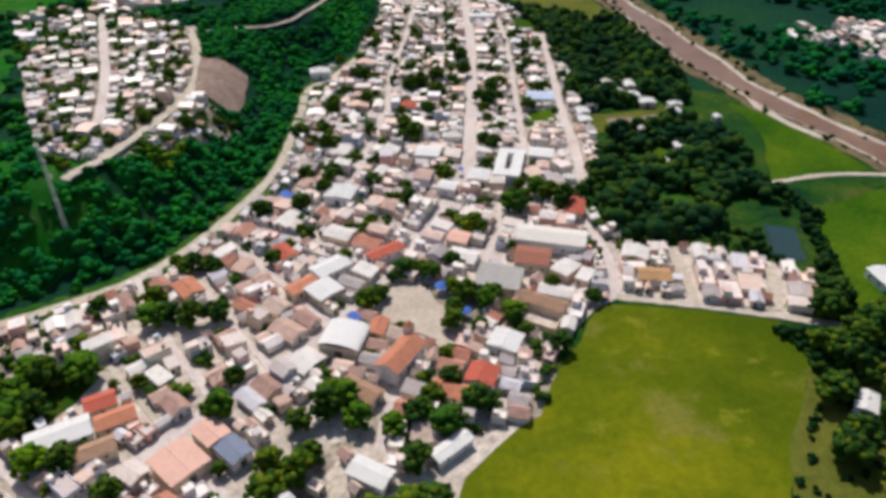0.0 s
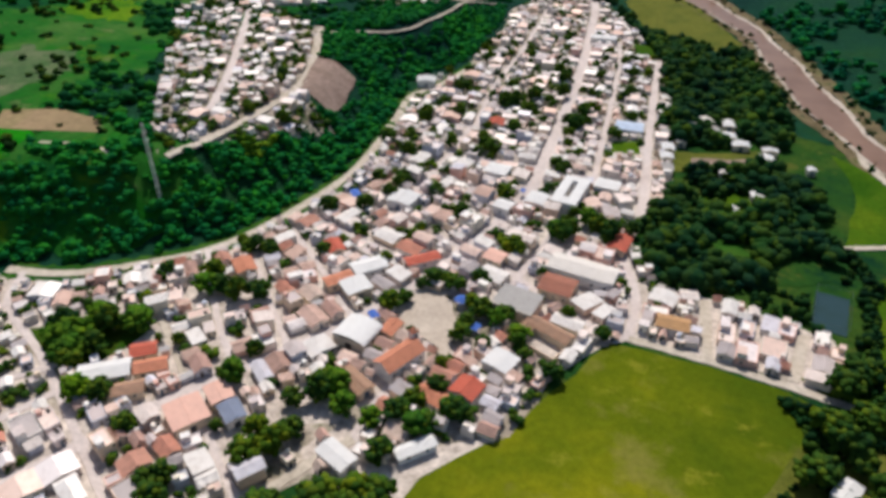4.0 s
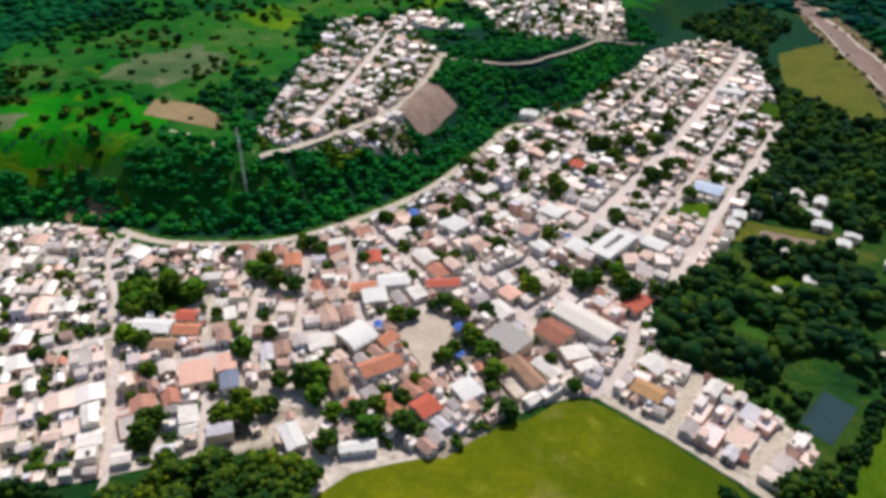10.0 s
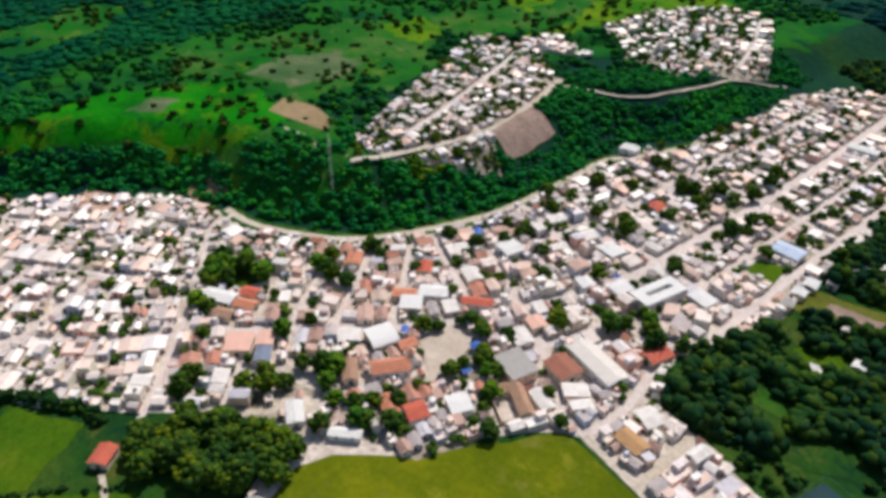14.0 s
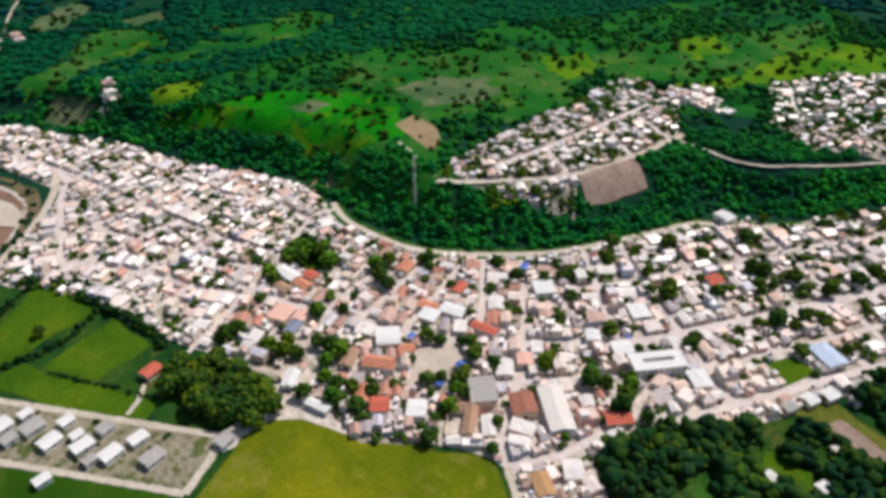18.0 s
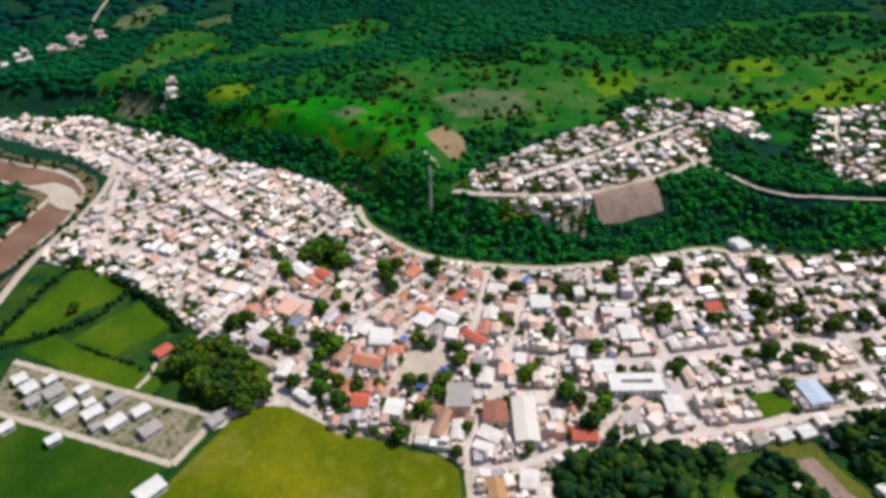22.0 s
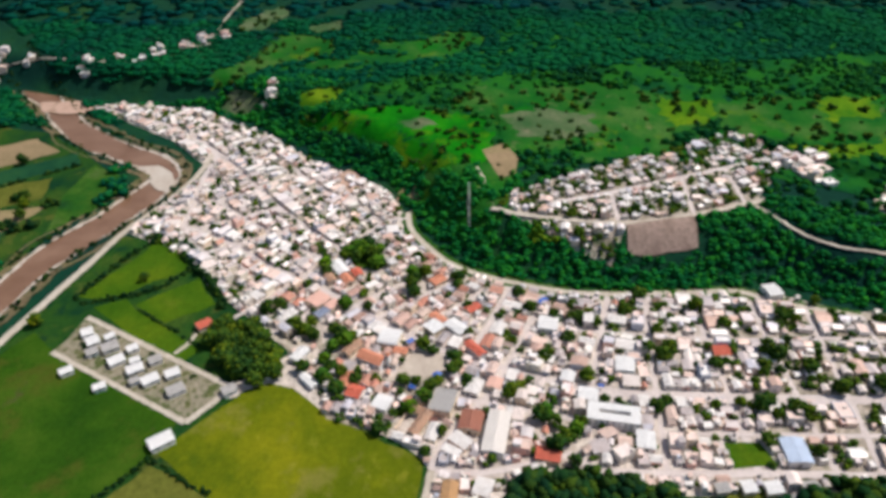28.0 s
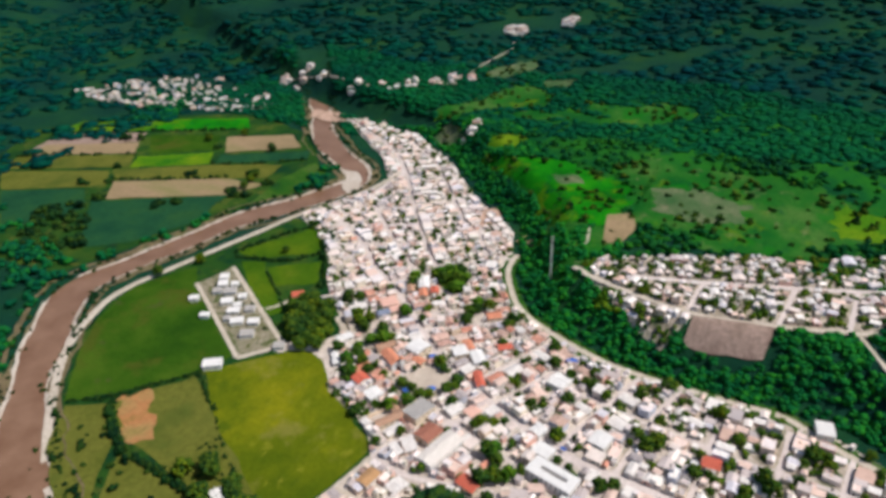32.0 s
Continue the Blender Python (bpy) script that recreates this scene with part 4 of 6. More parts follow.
street([(-200.3, 25.3), (-190, 0.1)], 2.3)
street([(-156.5, 109.8), (-174.5, 86.2), (-214.9, 52.4), (-260.6, 11.7), (-302.9, -40.3)], 2.3)
street([(-131.1, 127.3), (-156.5, 109.8), (-191.7, 94.5)], 2.3)
street([(-185.6, 77.8), (-194.9, 58.9), (-176.8, 42.3)], 2.7)
street([(-235.4, 33.3), (-226.3, 5.9)], 2.7)
street([(-276.8, -3.4), (-266.5, -33.1)], 2.7)
street([(-118, 231), (-134, 278), (-172, 369)], 3.8, label="straight pale street up the hillside village")
street([(-113.1, 192.9), (-104.8, 210.7), (-97.4, 247.5), (-98.3, 283.4), (-117, 342), (-122, 352)], 3.8, m_dirt_road, label="pale village street above the cleared slope")
street([(-117, 342), (-104, 349), (-91, 357), (-80, 370), (-72, 386), (-66, 420), (-61.9, 451.7), (-46.9, 492.5)], 1.9, m_dirt_road, label="pale track through the woods", built=False)
mark_line(STREETS[-1][0], 4.4, 1)
street([(-130, 264), (-98.3, 262.4)], 2.6)
street([(-148, 310), (-106, 306)], 2.6)
street([(-160, 340), (-117, 338)], 2.6)
street([(-67.9, 461.8), (-80, 499.9), (-110, 570)], 2.7)
street([(-166, 470), (-120, 440), (-65.9, 455.8)], 2.3)
street([(-160, 530), (-88, 512)], 2.3)
street([(136.9, 56), (127.7, 37.7), (101.9, 3.8), (69.7, -30.5), (36.2, -51), (8.9, -56.9), (-36.5, -48.5), (-92.9, -36)], 4.2, m_dirt_road, label="pale road following the river bank", built=False)
street([(-43.3, -16.2), (-18.3, 26.7), (7.7, 71.2)], 2.8, m_dirt_road, label="pale estate lane", built=False)
street([(28.5, 56.8), (17.7, 64.7), (6.7, 72.2)], 2.8, m_dirt_road, label="pale estate lane", built=False)
street([(-16.9, -21.9), (5.8, 17.7), (28.5, 56.8)], 2.6, m_dirt_road, label="pale estate lane", built=False)
street([(117.6, 483.2), (115.7, 435.1), (131.3, 368.4), (141.2, 318.7), (153, 280.1), (170.5, 256.4), (178.4, 235)], 3.6, m_dirt_road, label="dusty road along the river bank", built=False)
street([(123.8, 229.4), (149.3, 236.1), (178.4, 236)], 2.4, m_dirt_road, label="farm track to the river", built=False)
street([(-404, -282), (-396, -218), (-382, -134), (-403, -94), (-436, -54), (-466, -61), (-528, -64), (-590, -66), (-650, -92)], 1.6, m_dirt_road, label="distant pale road up the valley", built=False)
street([(-160, 186), (-142, 190), (-130.7, 186.2)], 1.6, m_dirt_road, label="narrow hill track", built=False)

street([(-15, 38), (-22, 42), (-30, 44)], 1.8, m_dirt_road, label="short pale track from the estate lane", built=False)
# the plaza
PLAZA = [(-15.4, 158.6), (-10.4, 168.2), (-2, 166.2), (3.4, 156), (4.4, 146.5), (6, 138.4), (3.4, 136.6), (1.2, 143.5), (-5.4, 146.8), (-13.8, 151.6)]
patch("plaza_garden", [(-1, 167), (6, 169), (14, 160), (14, 150), (9, 143), (4.6, 146), (3.2, 156)], m_upper, 0.19, edge=0.6, label="planted garden on the edge of the square", category="garden")
mark_poly([(-1, 167), (6, 169), (14, 160), (14, 150), (9, 143), (4.6, 146), (3.2, 156)], 3)
patch("plaza", PLAZA, m_plaza, 0.2, edge=0.3, label="bare paved town square", category="plaza")
mark_poly(PLAZA, 3)


# ---------------------------------------------------------------- houses
def wall_ring(w, d, h, t=0.18):
    """Four walls with thickness, open above."""
    bm = bmesh.new()
    o = [(-w / 2, -d / 2), (w / 2, -d / 2), (w / 2, d / 2), (-w / 2, d / 2)]
    i = [(-w / 2 + t, -d / 2 + t), (w / 2 - t, -d / 2 + t), (w / 2 - t, d / 2 - t), (-w / 2 + t, d / 2 - t)]
    ob = [bm.verts.new((*p, -0.4)) for p in o]
    ot = [bm.verts.new((*p, h)) for p in o]
    it = [bm.verts.new((*p, h)) for p in i]
    ib = [bm.verts.new((*p, h - 0.7)) for p in i]
    for k in range(4):
        j = (k + 1) % 4
        bm.faces.new((ob[k], ob[j], ot[j], ot[k]))
        bm.faces.new((ot[k], ot[j], it[j], it[k]))
        bm.faces.new((it[k], it[j], ib[j], ib[k]))
    return bm


def gable_walls(w, d, h, rise):
    bm = bmesh.new()
    ring = [(-w / 2, -d / 2), (w / 2, -d / 2), (w / 2, d / 2), (-w / 2, d / 2)]
    lo = [bm.verts.new((*p, -0.4)) for p in ring]
    hi = [bm.verts.new((*p, h)) for p in ring]
    pk = [bm.verts.new((0, -d / 2, h + rise)), bm.verts.new((0, d / 2, h + rise))]
    bm.faces.new((lo[0], lo[1], hi[1], pk[0], hi[0]))
    bm.faces.new((lo[2], lo[3], hi[3], pk[1], hi[2]))
    bm.faces.new((lo[1], lo[2], hi[2], hi[1]))
    bm.faces.new((lo[3], lo[0], hi[0], hi[3]))
    return bm


def folded(bm, profile, ys, thick):
    """A roof sheet folded over the profile (x, z) and run along ys; every second line stands proud as a rib. One closed piece."""
    rows_t = [[bm.verts.new((x, y, z + thick + r)) for x, z in profile] for y, r in ys]
    rows_b = [[bm.verts.new((x, y, z)) for x, z in profile] for y, r in (ys[0], ys[-1])]
    for a, b in zip(rows_t[:-1], rows_t[1:]):
        for k in range(len(profile) - 1):
            bm.faces.new((a[k], a[k + 1], b[k + 1], b[k]))
    for k in range(len(profile) - 1):
        bm.faces.new((rows_b[0][k], rows_b[1][k], rows_b[1][k + 1], rows_b[0][k + 1]))
        bm.faces.new((rows_t[0][k], rows_b[0][k], rows_b[0][k + 1], rows_t[0][k + 1]))
        bm.faces.new((rows_t[-1][k + 1], rows_b[1][k + 1], rows_b[1][k], rows_t[-1][k]))
    for e in (0, -1):
        edge = [r[e] for r in rows_t] + [rows_b[1][e], rows_b[0][e]]
        bm.faces.new(edge)
    bmesh.ops.recalc_face_normals(bm, faces=bm.faces[:])
    return bm


def rib_lines(y0, y1, ribs):
    ys = [(y0, 0.0)]
    for r in range(ribs):
        y = y0 + (y1 - y0) * (r + 0.5) / ribs
        ys += [(y - 0.09, 0.0), (y, 0.08), (y + 0.09, 0.0)]
    return ys + [(y1, 0.0)]


def gable_roof(w, d, h, rise, over=0.3, thick=0.1, ribs=0):
    """Two slopes with thickness, eaves past the walls, ribs down the slopes and a raised ridge."""
    e, ez = w / 2 + over, h - rise * over / (w / 2)
    zr = h + rise - rise * 0.16 / (w / 2)
    prof = [(-e, ez), (-0.16, zr), (0, h + rise + 0.08), (0.16, zr), (e, ez)]
    return folded(bmesh.new(), prof, rib_lines(-d / 2 - over, d / 2 + over, ribs), thick)


def shed_roof(w, d, h0, h1, over=0.25, thick=0.09, ribs=6):
    """One slope of ribbed sheet, falling along y."""
    s = (h1 - h0) / d
    bm = folded(bmesh.new(), [(-d / 2 - over, h0 - s * over), (d / 2 + over, h1 + s * over)], rib_lines(-w / 2 - over, w / 2 + over, ribs), thick)
    bmesh.ops.transform(bm, matrix=Matrix(((0, -1, 0, 0), (1, 0, 0, 0), (0, 0, 1, 0), (0, 0, 0, 1))), verts=bm.verts[:])
    return bm


def shed_walls(w, d, h0, h1):
    bm = bmesh.new()
    ring = [(-w / 2, -d / 2, h0), (w / 2, -d / 2, h0), (w / 2, d / 2, h1), (-w / 2, d / 2, h1)]
    lo = [bm.verts.new((x, y, -0.4)) for x, y, z in ring]
    hi = [bm.verts.new(p) for p in ring]
    for k in range(4):
        j = (k + 1) % 4
        bm.faces.new((lo[k], lo[j], hi[j], hi[k]))
    return bm


def on_wall(w, d, side, u, z0, z1, width, out, thick=0.06):
    """A panel on an outside wall: sides 0 to 3 are -y, +x, +y, -x; u runs along the wall."""
    bm = bmesh.new()
    box(bm, u - width / 2, u + width / 2, -out - thick, -out + 0.03, z0, z1)
    depth = (d if side % 2 == 0 else w) / 2
    bmesh.ops.transform(bm, matrix=Matrix.Rotation(side * math.pi / 2, 4, "Z") @ Matrix.Translation((0, -depth, 0)), verts=bm.verts[:])
    return bm


def openings(thing, w, d, storeys, rnd):
    part("door", on_wall(w, d, 0, w * rnd.uniform(-0.25, 0.25), 0, 1.75, 0.75, 0.0), m_door, thing)
    for s in range(storeys):
        z = 0.8 + 2.0 * s
        for side, u in ((0, w * 0.36), (2, -w * 0.2)):
            fr = part("window", on_wall(w, d, side, u if abs(u) > 0.1 else 0.8, z, z + 0.85, 0.85, 0.0), m_frame, thing)
            part("pane", on_wall(w, d, side, u if abs(u) > 0.1 else 0.8, z + 0.08, z + 0.77, 0.69, 0.05, 0.03), m_glass, fr)


def tank_mesh(x, y, z, r=0.45, h=0.9):
    bm = bmesh.new()
    prof = [(0.0, 0), (r, 0), (r * 1.03, h * 0.3), (r, h * 0.7), (r * 0.75, h * 0.92), (r * 0.3, h * 0.97), (r * 0.3, h * 1.06), (0.0, h * 1.06)]
    rings = [[bm.verts.new((x + q * math.cos(a * math.pi / 5), y + q * math.sin(a * math.pi / 5), z + zz)) for a in range(10)] for q, zz in prof[1:-1]]
    for a, b in zip(rings[:-1], rings[1:]):
        for k in range(10):
            bm.faces.new((a[k], a[(k + 1) % 10], b[(k + 1) % 10], b[k]))
    bm.faces.new(rings[-1])
    return bm


def make_house(kind, w, d, storeys, rnd):
    h = 2.05 * storeys + rnd.uniform(0.0, 0.35)
    if kind == "flat":
        thing = tagged(new("concrete_house"), ("two-storey" if storeys > 1 else "single-storey") + " concrete house with a flat roof and parapet", "house", "flat-roofed houses of the town")
        part("wall", wall_ring(w, d, h + 0.3), m_wall, thing)
        bm = bmesh.new()
        box(bm, -w / 2 + 0.19, w / 2 - 0.19, -d / 2 + 0.19, d / 2 - 0.19, h - 0.3, h)
        roof = part("roof", bm, m_slab, thing)
        if rnd.random() < 0.55:
            part("water_tank", tank_mesh(w * 0.25, d * 0.28, h), m_tank, roof, "roof-top plastic water tank")
        if rnd.random() < 0.6 and w > 3:
            u, v = rnd.choice((-1, 1)), rnd.choice((-1, 1))
            uw, ud = w * rnd.uniform(0.4, 0.55), d * rnd.uniform(0.35, 0.5)
            ux, uy = u * (w - uw) / 2 - u * 0.2, v * (d - ud) / 2 - v * 0.2
            bm = bmesh.new()
            box(bm, ux - uw / 2, ux + uw / 2, uy - ud / 2, uy + ud / 2, h, h + 1.9, 0.03)
            room = part("upper_room", bm, m_wall, thing, "half-built upper room on the roof")
            bm = bmesh.new()
            box(bm, ux - uw / 2 - 0.12, ux + uw / 2 + 0.12, uy - ud / 2 - 0.12, uy + ud / 2 + 0.12, h + 1.905, h + 2.05)
            part("upper_roof", bm, m_slab, room)
        elif rnd.random() < 0.6:
            bm = bmesh.new()
            box(bm, -w / 2 + 0.3, -w / 2 + 1.4, d / 2 - 1.7, d / 2 - 0.3, h, h + 1.3, 0.04)
            part("stair_head", bm, m_wall, thing, "small block over the stairs")
    elif kind == "tin":
        thing = tagged(new("tin_roof_house"), "low house with a pale corrugated sheet roof", "house", "sheet-roofed houses of the town")
        if rnd.random() < 0.5:
            part("wall", shed_walls(w, d, h, h + 0.7), m_wall, thing)
            part("roof", shed_roof(w, d, h, h + 0.7, ribs=max(4, int(w / 0.8))), m_tin, thing)
        else:
            part("wall", gable_walls(w, d, h, 0.7), m_wall, thing)
            part("roof", gable_roof(w, d, h, 0.7, ribs=max(4, int(d / 0.8))), m_tin, thing)
    else:
        thing = tagged(new("tiled_house"), "plastered house with a clay-tiled gable roof", "house", "tiled houses round the square")
        part("wall", gable_walls(w, d, h, 1.1), m_wall, thing)
        part("roof", gable_roof(w, d, h, 1.1, 0.35, 0.12, ribs=max(5, int(d / 0.6))), m_tile, thing)
    openings(thing, w, d, storeys, rnd)
    return thing


SIZES = [(3.4, 4.6, 1), (4.4, 6.0, 1), (5.4, 6.4, 1), (4.0, 6.6, 2), (6.6, 5.0, 1), (3.8, 7.4, 1), (5.8, 8.6, 1), (2.7, 3.4, 1), (7.2, 5.8, 2), (4.4, 5.2, 2), (7.8, 6.6, 1), (4.6, 9.2, 1), (6.6, 8.8, 1)]
hr = random.Random(11)
PROTO = {}
COUNT = {"flat": 0, "tin": 0, "tile": 0}
FAR_V, FAR_F, FAR_M = [], [], []


def far_house(x, y, z, w, d, h, ang, kind):
    """A house too far off to be told apart in parts: walls, roof, a door and windows, in the joined mesh."""
    ca, sa = math.cos(ang), math.sin(ang)

    def add(verts, faces, mat):
        n = len(FAR_V)
        FAR_V.extend((x + vx * ca - vy * sa, y + vx * sa + vy * ca, z + vz) for vx, vy, vz in verts)
        FAR_F.extend(tuple(n + i for i in f) for f in faces)
        FAR_M.extend([mat] * len(faces))

    a, b = w / 2, d / 2
    ring = [(-a, -b), (a, -b), (a, b), (-a, b)]
    if kind == "flat":
        t = 0.2
        inn = [(-a + t, -b + t), (a - t, -b + t), (a - t, b - t), (-a + t, b - t)]
        v = [(*p, -1.5) for p in ring] + [(*p, h + 0.3) for p in ring] + [(*p, h + 0.3) for p in inn] + [(*p, h - 0.1) for p in inn]
        f = [(k, (k + 1) % 4, 4 + (k + 1) % 4, 4 + k) for k in range(4)] + [(4 + k, 4 + (k + 1) % 4, 8 + (k + 1) % 4, 8 + k) for k in range(4)]
        f += [(8 + k, 8 + (k + 1) % 4, 12 + (k + 1) % 4, 12 + k) for k in range(4)]
        add(v, f, 0)
        add([(*p, h) for p in inn], [(0, 1, 2, 3)], 1)
        if hr.random() < 0.42 and w > 3:
            u, v, uw, ud = hr.choice((-1, 1)), hr.choice((-1, 1)), w * hr.uniform(0.4, 0.6), d * hr.uniform(0.35, 0.55)
            ux, uy = u * (w - uw) / 2, v * (d - ud) / 2
            q = [(ux - uw / 2, uy - ud / 2), (ux + uw / 2, uy - ud / 2), (ux + uw / 2, uy + ud / 2), (ux - uw / 2, uy + ud / 2)]
            add([(*p, h) for p in q] + [(*p, h + 1.9) for p in q], [(0, 1, 5, 4), (1, 2, 6, 5), (2, 3, 7, 6), (3, 0, 4, 7)], 0)
            add([(*p, h + 1.9) for p in q], [(0, 1, 2, 3)], 1 if hr.random() < 0.6 else 2)
        elif hr.random() < 0.4:
            q = [(0.2, 0.2), (1.1, 0.2), (1.1, 1.1), (0.2, 1.1)]
            add([(*p, h) for p in q] + [(*p, h + 0.9) for p in q], [(0, 1, 5, 4), (1, 2, 6, 5), (2, 3, 7, 6), (3, 0, 4, 7), (4, 5, 6, 7)], 4 if hr.random() < 0.6 else 0)
    else:
        rise = 0.65 if kind == "tin" else 1.1
        v = [(*p, -1.5) for p in ring] + [(*p, h) for p in ring] + [(0, -b, h + rise), (0, b, h + rise)]
        add(v, [(0, 1, 5, 8, 4), (2, 3, 7, 9, 6), (1, 2, 6, 5), (3, 0, 4, 7)], 0)
        o, e = 0.3, h - rise * 0.3 / a
        rv = [(-a - o, -b - o, e), (0, -b - o, h + rise + 0.03), (a + o, -b - o, e), (a + o, b + o, e), (0, b + o, h + rise + 0.03), (-a - o, b + o, e)]
        rv += [(p[0], p[1], p[2] + 0.12) for p in rv]
        add(rv, [(6, 7, 10, 11), (7, 8, 9, 10), (1, 0, 5, 4), (2, 1, 4, 3), (0, 6, 11, 5), (8, 2, 3, 9), (0, 1, 7, 6), (1, 2, 8, 7), (4, 5, 11, 10), (3, 4, 10, 9)], 2 if kind == "tin" else 3)
    for u, y0, zz, ww, hh in ((-w * 0.2, -b - 0.04, 0.0, 0.8, 1.75), (w * 0.25, -b - 0.04, 0.9, 0.9, 0.85), (w * 0.1, b + 0.04, 0.9, 0.9, 0.85)):
        q = [(u - ww / 2, y0, zz), (u + ww / 2, y0, zz), (u + ww / 2, y0, zz + hh), (u - ww / 2, y0, zz + hh)]
        add(q, [(0, 1, 2, 3) if y0 < 0 else (3, 2, 1, 0)], 4)


def pick_kind(x, y):
    """The old centre is tiled, its edge sheet-roofed, the rest mostly flat concrete."""
    core = math.exp(-((x - 0) / 42) ** 2 - ((y - 138) / 34) ** 2) + 0.8 * math.exp(-((x + 62) / 24) ** 2 - ((y - 104) / 24) ** 2)
    core += 0.6 * math.exp(-((x + 45) / 26) ** 2 - ((y - 165) / 26) ** 2)
    r = hr.random()
    if r < (0.0 if hz(x, y) > 3 else 0.03) + 0.36 * core:
        return "tile"
    return "tin" if r < 0.5 + 0.2 * core else "flat"


def near_centre(x, y):
    return -100 < x < 112 and 80 < y < 275 and hz(x, y) < 0.8


def settle(x, y, ang, size):
    """Puts one house on the plan if there is room."""
    w, d, storeys = SIZES[size]
    if not is_free(x, y, w + 0.15, d + 0.15, ang):
        return False
    take(x, y, w + 0.15, d + 0.15, ang)
    kind = pick_kind(x, y)
    if kind == "tile":
        storeys = 1
    if kind == "tin" and storeys > 1 and hr.random() < 0.6:
        storeys = 1
    cap = {"flat": 300, "tin": 300, "tile": 150}[kind]
    if near_centre(x, y) and COUNT[kind] < cap:
        COUNT[kind] += 1
        m = Matrix.Translation((x, y, hz(x, y) + 0.1)) @ Matrix.Rotation(ang + (math.pi if hr.random() < 0.5 else 0), 4, "Z")
        key = (kind, size, storeys, hr.randrange(3))
        if key not in PROTO:
            PROTO[key] = make_house(kind, w, d, storeys, hr)
            PROTO[key].matrix_basis = m
        else:
            copy_thing(PROTO[key], m)
    else:
        if kind == "tile" and hr.random() < 0.5:
            kind = "flat"
        far_house(x, y, hz(x, y) + 0.1, w, d, 2.05 * storeys + hr.uniform(0, 0.35), ang + (math.pi if hr.random() < 0.5 else 0), kind)
    return True


def line_street(line, width, rows):
    """Houses in rows on both sides of a street."""
    seg = np.diff(line, axis=0)
    length = np.linalg.norm(seg, axis=1)
    s_at = np.concatenate([[0], np.cumsum(length)])
    for row in range(rows):
        for side in (1, -1):
            s = hr.uniform(0, 3)
            while s < s_at[-1]:
                k = min(len(seg) - 1, int(np.searchsorted(s_at, s, "right") - 1))
                t = seg[k] / (length[k] + 1e-9)
                p = line[k] + t * (s - s_at[k])
                placed = False
                for _ in range(3):
                    upland = hz(p[0], p[1]) > 3
                    size = hr.choice((0, 0, 1, 7, 4, 9, 7, 1) if upland else (0, 1, 1, 2, 3, 4, 5, 5, 6, 7, 8, 9, 0, 10, 11, 12))
                    w, d, _s = SIZES[size]
                    off = width / 2 + 0.4 + d / 2 + hr.uniform(0, 0.4) + row * 5.6
                    ang = math.atan2(t[1], t[0]) + hr.gauss(0, 0.03)
                    if hr.random() < (0.3 if upland else 0.05 + 0.05 * row if p[1] < 300 else 0.22):
                        break
                    c = p + t * (w / 2) + np.array([-t[1], t[0]]) * side * off
                    if settle(c[0], c[1], ang, size):
                        s += w + (hr.uniform(0.05, 0.35) if hr.random() < (0.4 if upland else 0.85 if p[1] < 300 else 0.6) else hr.uniform(1.5, 5))
                        placed = True
                        break
                if not placed:
                    s += 2.2


# ---------------------------------------------------------------- landmark buildings
def landmark(name, label, category, x, y, ang, w, d):
    thing = tagged(new(name), label, category)
    thing.matrix_basis = Matrix.Translation((x, y, 0.1)) @ Matrix.Rotation(radians(ang), 4, "Z")
    take(x, y, w + 0.8, d + 0.8, radians(ang))
    return thing


def row_of_windows(thing, w, d, sides, z, gap, size=0.9):
    for side in sides:
        run = w if side % 2 == 0 else d
        n = max(1, int((run - 1.2) / gap))
        for k in range(n):
            u = -run / 2 + run * (k + 0.5) / n
            fr = part("window", on_wall(w, d, side, u, z, z + size, size, 0.0), m_frame, thing)
            part("pane", on_wall(w, d, side, u, z + 0.09, z + size - 0.09, size - 0.18, 0.05, 0.03), m_glass, fr)


def arched_roof(w, d, h, rise, thick=0.12, n=12, over=0.4):
    bm = bmesh.new()
    top, bot = [], []
    for k in range(n + 1):
        a = math.pi * k / n
        x, z = -math.cos(a) * (w / 2 + over), h + rise * math.sin(a)
        top.append([bm.verts.new((x, y, z + thick)) for y in (-d / 2 - over, d / 2 + over)])
        bot.append([bm.verts.new((x, y, z)) for y in (-d / 2 - over, d / 2 + over)])
    for k in range(n):
        bm.faces.new((top[k][0], top[k + 1][0], top[k + 1][1], top[k][1]))
        bm.faces.new((bot[k][1], bot[k + 1][1], bot[k + 1][0], bot[k][0]))
        for e in (0, 1):
            bm.faces.new((top[k][e], bot[k][e], bot[k + 1][e], top[k + 1][e]))
    for q in (0, n):
        bm.faces.new((top[q][0], top[q][1], bot[q][1], bot[q][0]))
    bmesh.ops.recalc_face_normals(bm, faces=bm.faces[:])
    return bm


def barn(name, label, category, x, y, ang, w, d, h, rise, roof_mat, wall_mat, sides=(0, 1, 2, 3), ribs=14, gap=3.0):
    t = landmark(name, label, category, x, y, ang, w, d)
    part("wall", gable_walls(w, d, h, rise), wall_mat, t)
    part("roof", gable_roof(w, d, h, rise, 0.35, 0.12, ribs=ribs), roof_mat, t)
    part("door", on_wall(w, d, 0, 0, 0, 2.1, 1.6, 0.0), m_door, t)
    row_of_windows(t, w, d, [s for s in sides if s != 0], 1.1, gap)
    return t


